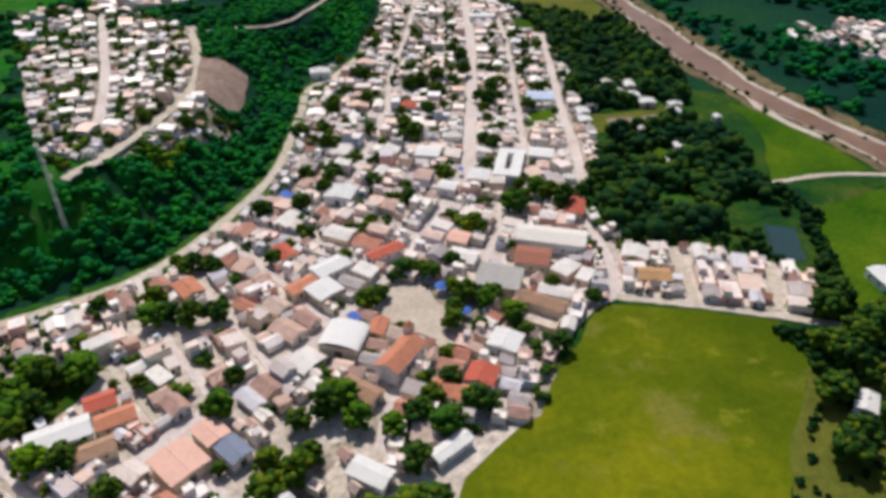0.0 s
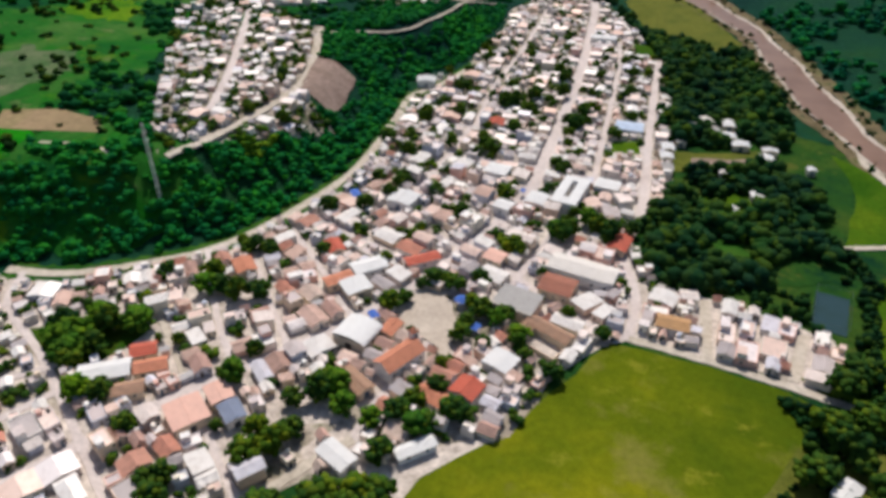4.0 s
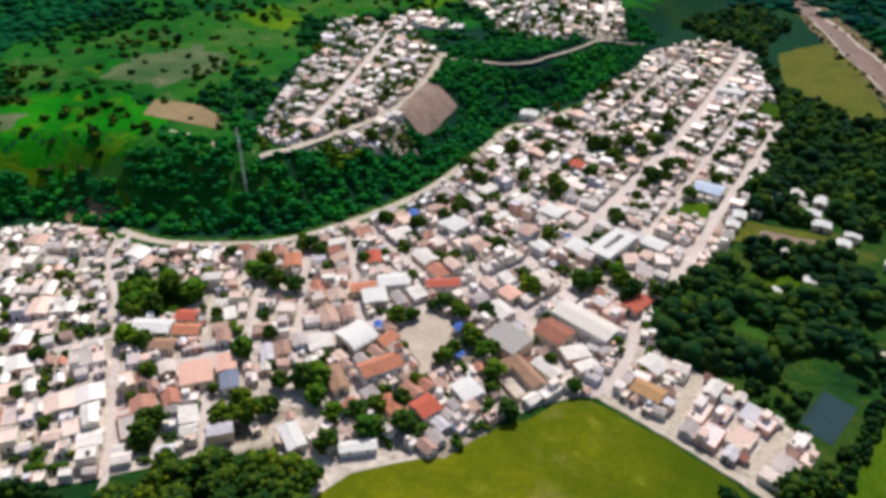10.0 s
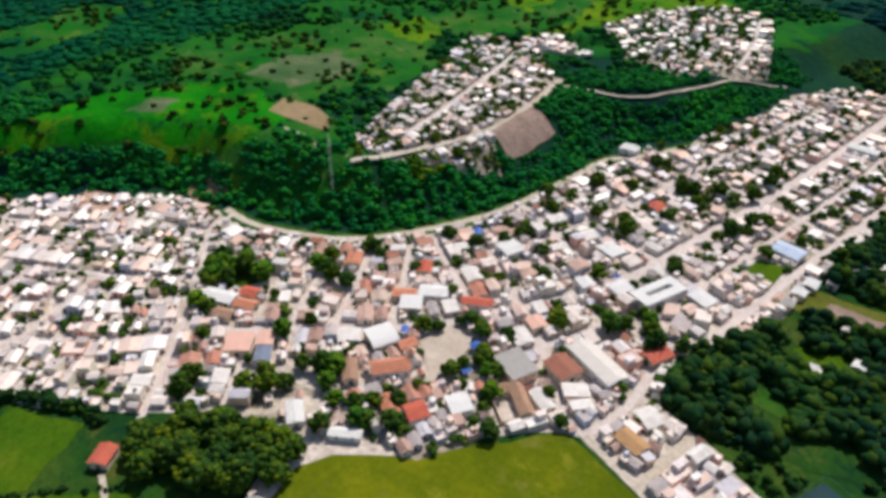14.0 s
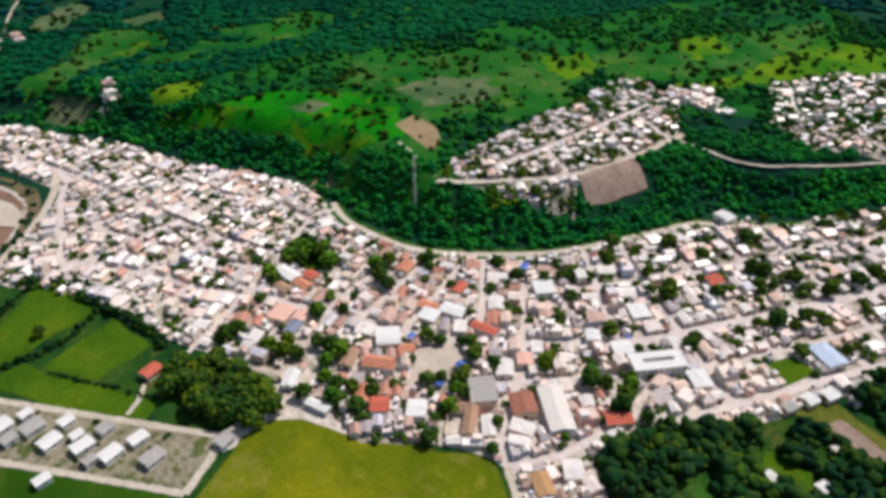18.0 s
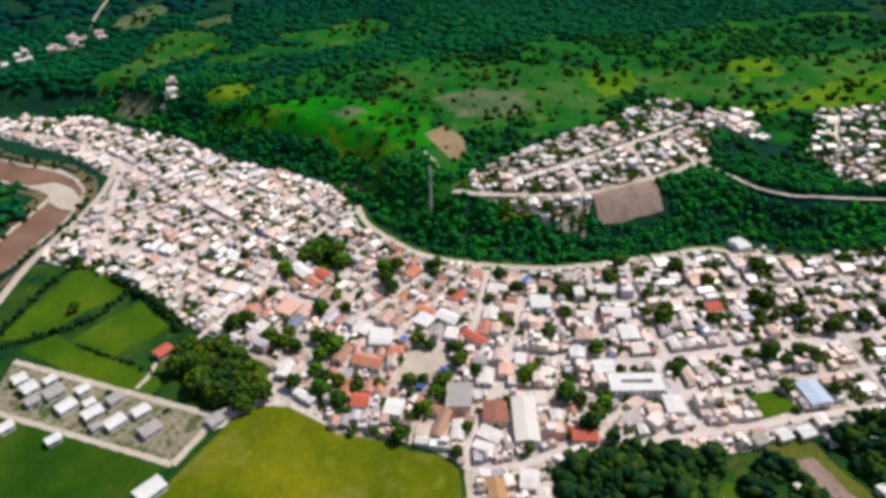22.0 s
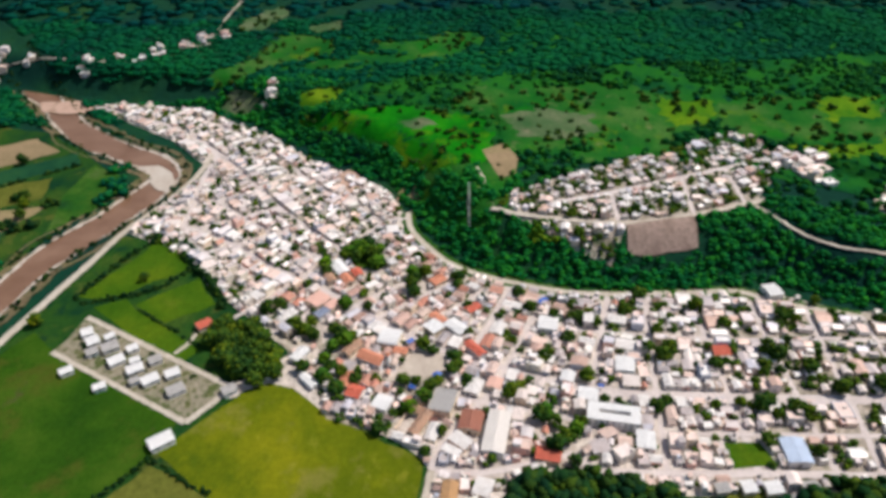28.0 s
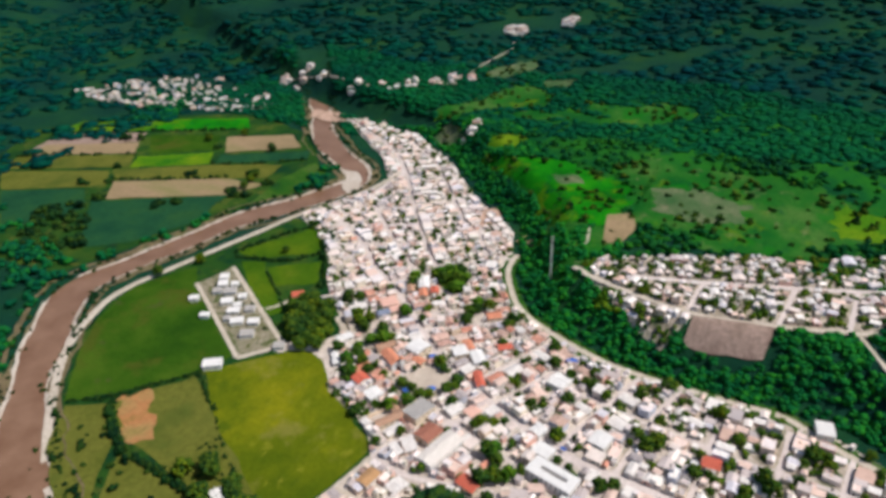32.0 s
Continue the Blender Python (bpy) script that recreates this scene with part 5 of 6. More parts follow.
# market hall with the arched white roof
t = landmark("market_hall", "market hall with a white arched sheet roof", "hall", -22.1, 140.6, -14, 10.6, 9.4)
part("wall", wall_ring(10.6, 9.4, 3.6), m_cream_wall, t)
part("roof", arched_roof(10.6, 9.4, 3.5, 1.6), m_white_roof, t, "white arched sheet roof")
part("door", on_wall(10.6, 9.4, 0, 0, 0, 2.4, 2.2, 0.0), m_door, t)
row_of_windows(t, 10.6, 9.4, (1, 2, 3), 1.4, 2.6)
# lean-to with orange tiles beside the hall
barn("hall_annex", "low annex with an orange tiled roof", "building", -13.7, 146, -14, 4.2, 6.5, 2.5, 0.7, m_orange_roof, m_cream_wall, ribs=10)

# church: nave, porch gable, apse and bell tower
t = landmark("church", "whitewashed church with an orange tiled roof", "church", -6.9, 133.1, -30, 6.4, 13.0)
part("wall", gable_walls(6.4, 13.0, 4.6, 1.6), m_white_wall, t)
part("roof", gable_roof(6.4, 13.0, 4.6, 1.6, 0.35, 0.14, ribs=20), m_orange_roof, t, "orange tiled nave roof")
bm = bmesh.new()
box(bm, -3.4, -1.2, 6.3, 8.5, -0.4, 7.4, 0.05)
tower = part("bell_tower", bm, m_white_wall, t, "square whitewashed bell tower")
bm = bmesh.new()
bmesh.ops.create_cone(bm, cap_ends=True, segments=4, radius1=1.75, radius2=0.08, depth=1.6, matrix=Matrix.Translation((-2.3, 7.4, 8.2)) @ Matrix.Rotation(math.pi / 4, 4, "Z"))
part("tower_roof", bm, m_orange_roof, tower)
for sx in (-3.45, -1.15):
    bm = bmesh.new()
    box(bm, sx - 0.04, sx + 0.04, 7.0, 7.8, 5.6, 6.8)
    part("belfry_opening", bm, m_glass, tower)
part("door", on_wall(6.4, 13.0, 2, 0.4, 0, 2.4, 1.5, 0.0), m_door, t)
row_of_windows(t, 6.4, 13.0, (1, 3), 2.0, 2.6, 1.1)
barn("parish_house", "long low parish house with a worn orange roof", "building", -16.1, 122.8, 58, 5.0, 10.0, 2.6, 1.0, m_brown_roof, m_cream_wall, ribs=14)

barn("warehouse", "long warehouse with a pale cream sheet roof", "warehouse", 37.8, 188.1, -12 + 90, 8.8, 21.5, 4.2, 0.9, m_cream_roof, m_white_wall, ribs=24, gap=3.4)
barn("school_hall", "hall with a rust-red sheet roof", "hall", 31, 178, -12 + 90, 9.0, 10.2, 3.4, 0.9, m_rust_roof, m_cream_wall, ribs=14)
t = landmark("assembly_hall", "wide hall with a weathered grey roof", "hall", 20, 166.2, -15, 12.8, 9.8)
part("wall", wall_ring(12.8, 9.8, 4.2), m_cream_wall, t)
part("roof", shed_roof(12.8, 9.8, 4.0, 4.6, ribs=16), m_grey_roof, t, "weathered grey sheet roof")
part("door", on_wall(12.8, 9.8, 0, 0, 0, 2.3, 2.0, 0.0), m_door, t)
row_of_windows(t, 12.8, 9.8, (0, 1, 2, 3), 2.5, 2.4, 0.8)

# court house: brown roofs round a yard
t = landmark("courtyard_house", "house with brown tiled wings round a yard", "house", 29.7, 154, -28, 15.0, 11.0)
for nm, x0, y0, w, d, rot in (("main_wing", 0.0, 3.2, 4.4, 14.4, 90), ("side_wing", -5.6, -2.4, 3.6, 6.4, 0)):
    bm = gable_walls(w, d, 2.8, 1.1)
    bmesh.ops.transform(bm, matrix=pose(x0, y0, 0, 0, 0, rot), verts=bm.verts[:])
    wing = part(nm, bm, m_cream_wall, t)
    bm = gable_roof(w, d, 2.8, 1.1, 0.35, 0.12, ribs=16)
    bmesh.ops.transform(bm, matrix=pose(x0, y0, 0, 0, 0, rot), verts=bm.verts[:])
    part("roof", bm, m_brown_roof, wing)
bm = bmesh.new()
box(bm, 7.2, 7.4, -5.4, 1.0, -0.3, 1.7)
box(bm, -3.8, 7.2, -5.4, -5.2, -0.3, 1.7)
part("yard_wall", bm, m_wall, t)
row_of_windows(t, 15.0, 11.0, (2,), 1.0, 2.6)

barn("red_roof_house", "house with a vivid red roof", "house", 13.3, 127.6, -20, 7.0, 6.6, 3.0, 1.1, m_red_roof, m_white_wall, ribs=12)
barn("red_roof_house", "house with a faded red tiled roof", "house", 5.4, 123, -22 + 90, 5.0, 8.4, 2.6, 1.0, m_orange_roof, m_white_wall, ribs=12)
barn("red_roof_house", "house with a red sheet roof by the trees", "house", 48.4, 208.1, -14, 6.2, 9.4, 2.8, 1.0, m_red_roof, m_cream_wall, ribs=12)
barn("ochre_roof_house", "house with an ochre-orange terrace roof", "house", 65.9, 169.1, -6 + 90, 5.8, 9.0, 3.0, 0.8, m_ochre, m_wall, ribs=10)
barn("red_roof_house", "house with an orange-red tiled roof in the upper town", "house", -11.6, 294.4, 4, 6.4, 7.4, 2.8, 1.1, m_red_roof, m_cream_wall, ribs=12)
barn("school_block", "long block with a white sheet roof", "school", -82, 108.1, 30 + 90, 6.4, 13.0, 3.2, 0.7, m_white_roof, m_white_wall, ribs=16)
barn("school_block", "classroom block with an orange-red roof", "school", -77, 118.5, 30 + 90, 5.0, 6.6, 2.8, 0.9, m_red_roof, m_cream_wall, ribs=10)
barn("school_block", "classroom block with a brown-red roof", "school", -71.5, 113.5, 31 + 90, 4.8, 8.4, 2.8, 0.9, m_orange_roof, m_cream_wall, ribs=10)
barn("school_block", "low block with a dark red roof", "school", -72.9, 104.1, 31 + 90, 4.4, 9.2, 2.8, 0.9, m_brown_roof, m_cream_wall, ribs=10)
barn("red_roof_house", "small house with a red roof beside the grove", "house", -34.4, 46.8, 40, 5.6, 7.0, 2.8, 0.9, m_red_roof, m_cream_wall, ribs=9)
barn("field_shed", "white sheet-roofed shed at the pasture's corner", "shed", 40, 50.9, 37, 6.2, 9.4, 3.0, 0.7, m_white_roof, m_white_wall, ribs=12)
barn("store_house", "long building with a white roof on the main street", "building", -32.1, 217.2, -12, 9.5, 9.0, 3.2, 0.6, m_white_roof, m_white_wall, ribs=12)
barn("white_block", "large white building at the wood's edge", "building", -56.5, 335, 12, 9.0, 7.0, 3.6, 0.6, m_white_roof, m_white_wall, ribs=10)
barn("long_shed", "long white shed on the upper main street", "shed", 27.1, 430.9, 92, 6.5, 15.0, 3.4, 0.6, m_white_roof, m_white_wall, ribs=14)
barn("long_shed", "white-roofed shed between the trees", "shed", -11.7, 98.5, 62, 5.0, 9.0, 2.8, 0.5, m_white_roof, m_white_wall, ribs=10)
barn("long_shed", "narrow pale shed in a garden", "shed", 5.6, 105.8, -48, 3.4, 10.0, 2.5, 0.4, m_white_roof, m_white_wall, ribs=10)

barn("salmon_block", "broad building with a salmon-painted flat roof", "building", -53, 101, 49, 9.0, 9.6, 3.2, 0.25, m_salmon, m_cream_wall, ribs=0)
barn("salmon_block", "smaller building with a pale salmon roof", "building", -48.4, 109, 49, 5.6, 7.0, 3.4, 0.3, m_salmon, m_cream_wall, ribs=0)
barn("blue_roof_house", "house with blue-grey sheet roofing", "house", -42.2, 104.4, 49, 5.0, 7.0, 3.0, 0.5, m_blue_roof, m_white_wall, ribs=8)
barn("ochre_roof_house", "house with a wide worn orange roof near the wood", "house", -69.3, 162.4, 42, 6.0, 8.0, 2.8, 0.7, m_orange_roof, m_cream_wall, ribs=9)
barn("red_roof_house", "house with a red tiled roof off the main street", "house", -45.1, 180.6, 40, 5.0, 7.4, 2.8, 0.9, m_red_roof, m_cream_wall, ribs=9)
barn("salmon_block", "row building with an orange front roof", "building", -36.8, 163.2, -45, 4.6, 9.0, 3.2, 0.5, m_orange_roof, m_cream_wall, ribs=9)
barn("white_block", "large pale pink-roofed building on the main street", "building", -30.2, 161.2, 45, 8.0, 7.6, 3.4, 0.3, m_white_roof, m_cream_wall, ribs=8)
barn("white_block", "long white sheet-roofed store on the main street", "building", -29.9, 172.4, -48, 6.4, 11.0, 3.4, 0.6, m_white_roof, m_white_wall, ribs=11)
barn("red_roof_house", "long house with a red and white roof on the main street", "house", -14.3, 181, -52, 4.2, 11.5, 3.0, 0.7, m_red_roof, m_white_wall, ribs=11)
barn("salmon_block", "house with a salmon roof by the square", "house", 8.7, 189, 70, 6.0, 6.4, 3.0, 0.4, m_salmon, m_cream_wall, ribs=0)
barn("blue_roof_house", "long shed with a pale blue sheet roof", "shed", 47.6, 305, 88, 9.0, 12.0, 3.4, 0.6, m_pale_blue, m_white_wall, ribs=12)
barn("white_block", "white block beside the municipal building", "building", 16.7, 228.6, -12, 7.0, 8.0, 4.0, 0.4, m_white_roof, m_white_wall, ribs=8)
barn("white_block", "pale flat building on the upper main street", "building", -2, 248.3, 80, 8.0, 9.0, 3.6, 0.3, m_white_roof, m_white_wall, ribs=8)
barn("white_block", "white-roofed building north of the square", "building", 5.5, 221.5, 70, 5.6, 6.4, 3.6, 0.4, m_white_roof, m_white_wall, ribs=8)
barn("white_block", "wide pale building inside a block", "building", 41.7, 247.8, 80, 7.0, 9.0, 3.4, 0.3, m_white_roof, m_white_wall, ribs=8)
barn("white_block", "cluster house with bright white roofs", "house", 20, 140, -24, 7.6, 7.0, 3.2, 0.4, m_white_roof, m_white_wall, ribs=8)
for x, y, w, d in [(74.5, 315.4, 6, 7), (82.1, 323.6, 6, 6), (91.7, 322, 5, 7), (84.6, 313, 5, 6), (90.5, 308.6, 6, 5), (95.1, 301, 7, 5), (104.7, 290.3, 5, 5), (98, 256, 5, 4), (70, 298.5, 4, 6), (64, 281, 5, 5), (108, 283, 4, 4),
                   (64.5, 290, 5, 6), (64.5, 304, 5, 6), (64.8, 336.5, 4, 5), (63.5, 346, 4, 5), (64.5, 271, 4, 5), (107, 298, 6, 3), (104.9, 277.1, 5, 3), (103, 269.2, 3, 3), (88, 242.6, 4, 3), (82, 234.3, 3, 4), (86.4, 272.8, 3, 4), (94.7, 275.8, 4, 3), (121.5, 284.1, 3, 3)]:
    barn("farm_house", "pale sheet-roofed house among the trees by the fields", "house", x, y, 4 + 3 * math.sin(x), w, d, 2.7, 0.5, (m_white_roof, m_cream_roof, m_grey_roof)[int(x * 7 + y) % 3], m_cream_wall, ribs=7)

# municipal market: pale block round an open light well
t = landmark("municipal_building", "large pale building round a dark light well", "building", 28.4, 237.4, 79, 21.5, 9.6)
bm = bmesh.new()
for x0, x1, y0, y1 in ((-10.7, 10.7, -4.8, -1.0), (-10.7, 10.7, 1.4, 4.8), (-10.7, -6.0, -1.0, 1.4), (7.0, 10.7, -1.0, 1.4)):
    box(bm, x0 + 0.003, x1 - 0.003, y0, y1, -0.3, 4.4)
part("wall", bm, m_white_wall, t)
for x0, x1, y0, y1 in ((-10.9, 10.9, -5.0, -0.9), (-10.9, 10.9, 1.3, 5.0), (-10.9, -5.9, -0.88, 1.28), (6.9, 10.9, -0.88, 1.28)):
    bm = bmesh.new()
    box(bm, x0, x1, y0, y1, 4.41, 4.7, 0.05)
    part("roof", bm, m_white_roof, t)
row_of_windows(t, 21.5, 9.6, (0, 1, 2, 3), 1.2, 2.2)
row_of_windows(t, 21.5, 9.6, (0, 2), 2.9, 2.2)

# the bandstand on the square and the blue awnings beside it
t = landmark("bandstand", "bandstand under a bright blue roof", "bandstand", 3.4, 163.4, 0, 4.0, 4.0)
bm = bmesh.new()
bmesh.ops.create_cone(bm, cap_ends=True, segments=8, radius1=2.0, radius2=1.9, depth=0.7, matrix=Matrix.Translation((0, 0, 0.35)))
part("base", bm, m_cream_wall, t)
for k in range(8):
    a = k * math.pi / 4
    bm = bmesh.new()
    bmesh.ops.create_cone(bm, cap_ends=True, segments=8, radius1=0.09, radius2=0.07, depth=2.2, matrix=Matrix.Translation((1.7 * math.cos(a), 1.7 * math.sin(a), 1.8)))
    part("post", bm, m_metal, t)
bm = bmesh.new()
bmesh.ops.create_cone(bm, cap_ends=True, segments=8, radius1=2.3, radius2=0.1, depth=1.1, matrix=Matrix.Translation((0, 0, 3.45)))
part("roof", bm, m_blue, t, "bright blue pointed roof")


def awning(x, y, ang, w, d):
    t = tagged(new("awning"), "bright blue canvas awning on posts", "awning")
    t.matrix_basis = Matrix.Translation((x, y, 0.1)) @ Matrix.Rotation(radians(ang), 4, "Z")
    part("canvas", gable_roof(w, d, 2.3, 0.5, 0.1, 0.05), m_blue, t)
    for sx in (-1, 1):
        for sy in (-1, 1):
            bm = bmesh.new()
            box(bm, sx * w / 2 - 0.05, sx * w / 2 + 0.05, sy * d / 2 - 0.05, sy * d / 2 + 0.05, -0.2, 2.3)
            part("post", bm, m_metal, t)
    take(x, y, w, d, radians(ang))


awning(-20.5, 150.1, 40, 2.6, 3.6)
awning(-51, 216.4, 38, 3.4, 5.4)
awning(10.1, 152.5, -20, 2.2, 3.0)
awning(10.2, 235.5, -12, 1.8, 2.6)

# radio mast on the hill's edge
t = tagged(new("radio_mast"), "slender pale lattice radio mast on the wooded hill", "mast")
t.matrix_basis = pose(-109.5, 180, hz(-109.5, 180))
for k in range(3):
    a = k * 2.094
    bm = bmesh.new()
    bmesh.ops.create_cone(bm, cap_ends=True, segments=6, radius1=0.09, radius2=0.07, depth=31, matrix=Matrix.Translation((0.55 * math.cos(a), 0.55 * math.sin(a), 15.0)))
    part("leg", bm, m_mast, t)
for k in range(20):
    bm = bmesh.new()
    for j in range(3):
        a, c = j * 2.094, (j + 1) * 2.094
        q0, q1 = Vector((0.55 * math.cos(a), 0.55 * math.sin(a), 0.6 + 1.5 * k)), Vector((0.55 * math.cos(c), 0.55 * math.sin(c), 1.9 + 1.5 * k))
        bmesh.ops.create_cone(bm, cap_ends=True, segments=5, radius1=0.06, radius2=0.06, depth=(q1 - q0).length, matrix=Matrix.Translation((q0 + q1) / 2) @ (q1 - q0).to_track_quat("Z", "Y").to_matrix().to_4x4())
    part("brace", bm, m_mast, t)
for k, z in enumerate((24.5, 27.5)):
    bm = bmesh.new()
    bmesh.ops.create_cone(bm, cap_ends=True, segments=14, radius1=0.4, radius2=0.3, depth=0.25, matrix=Matrix.Translation((0.8, 0, z)) @ Matrix.Rotation(math.pi / 2, 4, "Y"))
    part("dish", bm, m_metal, t)

# fenced court beyond the strip of houses
t = tagged(new("sports_court"), "dark blue-grey fenced sports court", "sports court")
t.matrix_basis = pose(113.4, 190.3, 0.1, 0, 0, -13)
take(113.9, 191.8, 15, 27, radians(-13))
bm = bmesh.new()
box(bm, -4.9, 4.9, -9.9, 9.9, -0.2, 0.1)
part("surface", bm, m_court, t)
for x0, x1, y0, y1 in ((-5, 5, -10.06, -10), (-5, 5, 10, 10.06), (-5.06, -5, -10, 10), (5, 5.06, -10, 10)):
    bm = bmesh.new()
    box(bm, x0, x1, y0, y1, 2.9, 3.0)
    part("rail", bm, m_fence, t)
for k in range(6):
    for sx in (-5.03, 5.03):
        bm = bmesh.new()
        bmesh.ops.create_cone(bm, cap_ends=True, segments=6, radius1=0.06, radius2=0.06, depth=3.2, matrix=Matrix.Translation((sx, -10 + 4.0 * k, 1.4)))
        part("post", bm, m_fence, t)

# the new estate: detached white houses on bare ground, in a row between two lanes
for k, (x, y, w, d) in enumerate([(-18.6, 6, 5.6, 6.6), (-9, 12.8, 5.0, 6.4), (-3.1, 23.8, 4.6, 6.4), (-9.2, 31.1, 4.2, 5.0), (3.9, 33.3, 4.8, 6.6), (-0.1, 42.3, 4.2, 5.6), (10.5, 47.2, 5.0, 6.8), (-23, -4.4, 5.6, 5.0),
                                  (-29.4, -9.7, 5.0, 4.6), (-15, -1.2, 4.0, 4.6), (-2, -7.7, 3.6, 5.0), (8.3, 12.1, 3.2, 4.6), (10.9, 71.2, 4.6, 5.4), (-17.4, 17.3, 3.8, 4.4), (-8.9, 21.6, 3.2, 3.8), (4.8, 26.5, 3.0, 3.6), (-26.1, 2.8, 3.4, 4.0)]):
    barn("estate_house", "new detached white house on bare ground" if k % 3 else "new detached house with a grey sheet roof", "house", x, y, 35 + 4 * math.sin(k * 2.1), w * 1.12, d * 1.08,
         2.5, 0.5, m_white_roof if k % 3 else m_grey_roof, m_white_wall, ribs=8)
barn("grove_shed", "small pale-roofed shed among the grove", "shed", 2.5, 84, 40, 4.4, 6.0, 2.6, 0.5, m_white_roof, m_white_wall, ribs=8)
barn("field_shed", "small white shed among riverside trees", "shed", 104, 119.2, -30, 4.6, 6.6, 2.6, 0.5, m_white_roof, m_white_wall, ribs=8)
barn("field_shed", "white shed beside the river field", "shed", 133.8, 168.7, 10, 6.0, 8.0, 3.0, 0.6, m_white_roof, m_white_wall, ribs=10)

# ---------------------------------------------------------------- fill the streets with houses
clear = [(-33.6, 99.3, 7), (-25.2, 103.2, 6), (-20.9, 114.3, 8), (-29.3, 112.4, 5), (-48.1, 115.8, 4), (-75.1, 148.9, 6), (-61.3, 150.6, 7), (-96.9, 123.8, 9), (-86.2, 125.7, 7), (26.5, 209.3, 6), (37.7, 217.8, 6), (-11.8, 270.8, 5), (-91.6, 122.7, 8), (28.5, 207.2, 5)]
for x, y, r in clear:
    take(x, y, 2 * r, 2 * r, 0.3, 3)
GROVE = [(-24, 52), (-38, 52), (-38, 68), (-16, 85), (2, 91), (8, 86), (5.5, 73), (-10, 60)]
mark_poly(GROVE, 3)
mark_poly([(-116.4, 119.9), (-90.3, 134.9), (-81.8, 129.7), (-84.1, 119.5), (-95.1, 105.3), (-105.7, 111.6)], 3)
mark_poly([(18.4, 97.5), (3.9, 93.7), (1.9, 101.8), (14.5, 113.7), (24.8, 113.6)], 3)
# room for yard trees, thick in the upper town and the villages
YARD = []
yr = random.Random(77)
for _ in range(9000):
    x, y = yr.uniform(-334, 66), yr.uniform(-136, 575)
    rim = min(line_dist(np.array([x]), np.array([y]), v + v[:1])[0][0] for v in (VILLAGE, VILLAGE_B)) if hz(x, y) > 3 else 99
    leafy = 0.95 if rim < 7 else 0.5 if y > 300 and x > -60 else 0.9 if hz(x, y) > 3 else 0.22 if y > 195 else 0.5 if x < -95 else 0.17
    if yr.random() < leafy and is_free(x, y, 2.6, 2.6, 0):
        s = yr.uniform(1.3, 2.4)
        take(x, y, s * 1.7, s * 1.7, 0, 5)
        YARD.append((x, y, s, yr.uniform(0.85, 1.3)))
for line, width, built in STREETS:
    if built:
        line_street(line, width, 4)
# what is still open between the rows
LATTICE = random.Random(5)


def street_angle(x, y):
    best, ang = 1e9, 0
    for line, width, built in STREETS:
        q = np.hypot(line[:, 0] - x, line[:, 1] - y)
        k = int(q.argmin())
        if q[k] < best:
            best = q[k]
            tt = line[min(k + 1, len(line) - 1)] - line[max(k - 1, 0)]
            ang = math.atan2(tt[1], tt[0])
    return ang


for gyk in np.arange(-138, 575, 2.6):
    for gxk in np.arange(-334, 118, 2.6):
        x, y = gxk + LATTICE.uniform(-1, 1), gyk + LATTICE.uniform(-1, 1)
        if LATTICE.random() < (0.12 if hz(x, y) > 3 else 0.9 if y < 300 and x > -130 else 0.45 if x < -130 else 0.25) and is_free(x, y, 2.3, 2.3, 0.2):
            ang = street_angle(x, y) + LATTICE.gauss(0, 0.05)
            for size in ((12, 6, 2, 1, 0, 7) if LATTICE.random() < 0.6 else (9, 0, 7)):
                if settle(x, y, ang + (math.pi / 2 if LATTICE.random() < 0.4 else 0), size):
                    break
# lean-tos and sheds in the yards
for gyk in np.arange(-138, 575, 2.1):
    for gxk in np.arange(-334, 118, 2.1):
        x, y = gxk + LATTICE.uniform(-0.7, 0.7), gyk + LATTICE.uniform(-0.7, 0.7)
        w, d = LATTICE.uniform(1.7, 2.6), LATTICE.uniform(2.0, 3.4)
        if LATTICE.random() < (0.6 if y < 300 else 0.25) and is_free(x, y, 1.6, 1.6, 0.2):
            ang = street_angle(x, y) + LATTICE.gauss(0, 0.06)
            if is_free(x, y, w, d, ang):
                take(x, y, w, d, ang)
                far_house(x, y, hz(x, y) + 0.1, w, d, LATTICE.uniform(1.7, 2.3), ang, LATTICE.choice(["tin", "flat", "tin", "tile" if near_centre(x, y) else "flat"]))

# settlements beyond: the far town up the valley and hamlets past the river
FARSPOTS = [(-407, -279, 9, 6), (-400, -250, 15, 5), (-396, -218, 6, 5), (-374, -156, 12, 5), (-390, -133, 6, 4), (-386, -112, 9, 5), (-405, -98, 11, 6), (-420, -78, 13, 6), (-435, -66, 10, 6),
            (-442, -46, 9, 5), (-646, -88, 22, 14), (-708, -34, 18, 9), (243.1, 400.4, 44, 22), (254.7, 362.9, 30, 14), (-306, 22, 12, 8), (-168, 392, 14, 16), (-148, 392, 12, 8)]
FARTOWN = [(-254, -476), (-320, -459), (-368, -412), (-380, -357), (-369, -283), (-326, -234), (-299, -243), (-286, -281), (-280, -324), (-257, -363), (-255, -416)]
fr = random.Random(21)
for cx0, cy0, rx, ry in FARSPOTS:
    for _ in range(int(rx * ry / 12)):
        a = fr.uniform(0, 6.28)
        q = math.sqrt(fr.random())
        x, y = cx0 + rx * q * math.cos(a), cy0 + ry * q * math.sin(a)
        w, d, s = SIZES[fr.randrange(len(SIZES))]
        far_house(x, y, hz(x, y) + 0.1, w, d, 2.3 * s, fr.choice([0.3, 1.87]) + fr.gauss(0, 0.1), fr.choice(["flat", "tin", "flat"]))
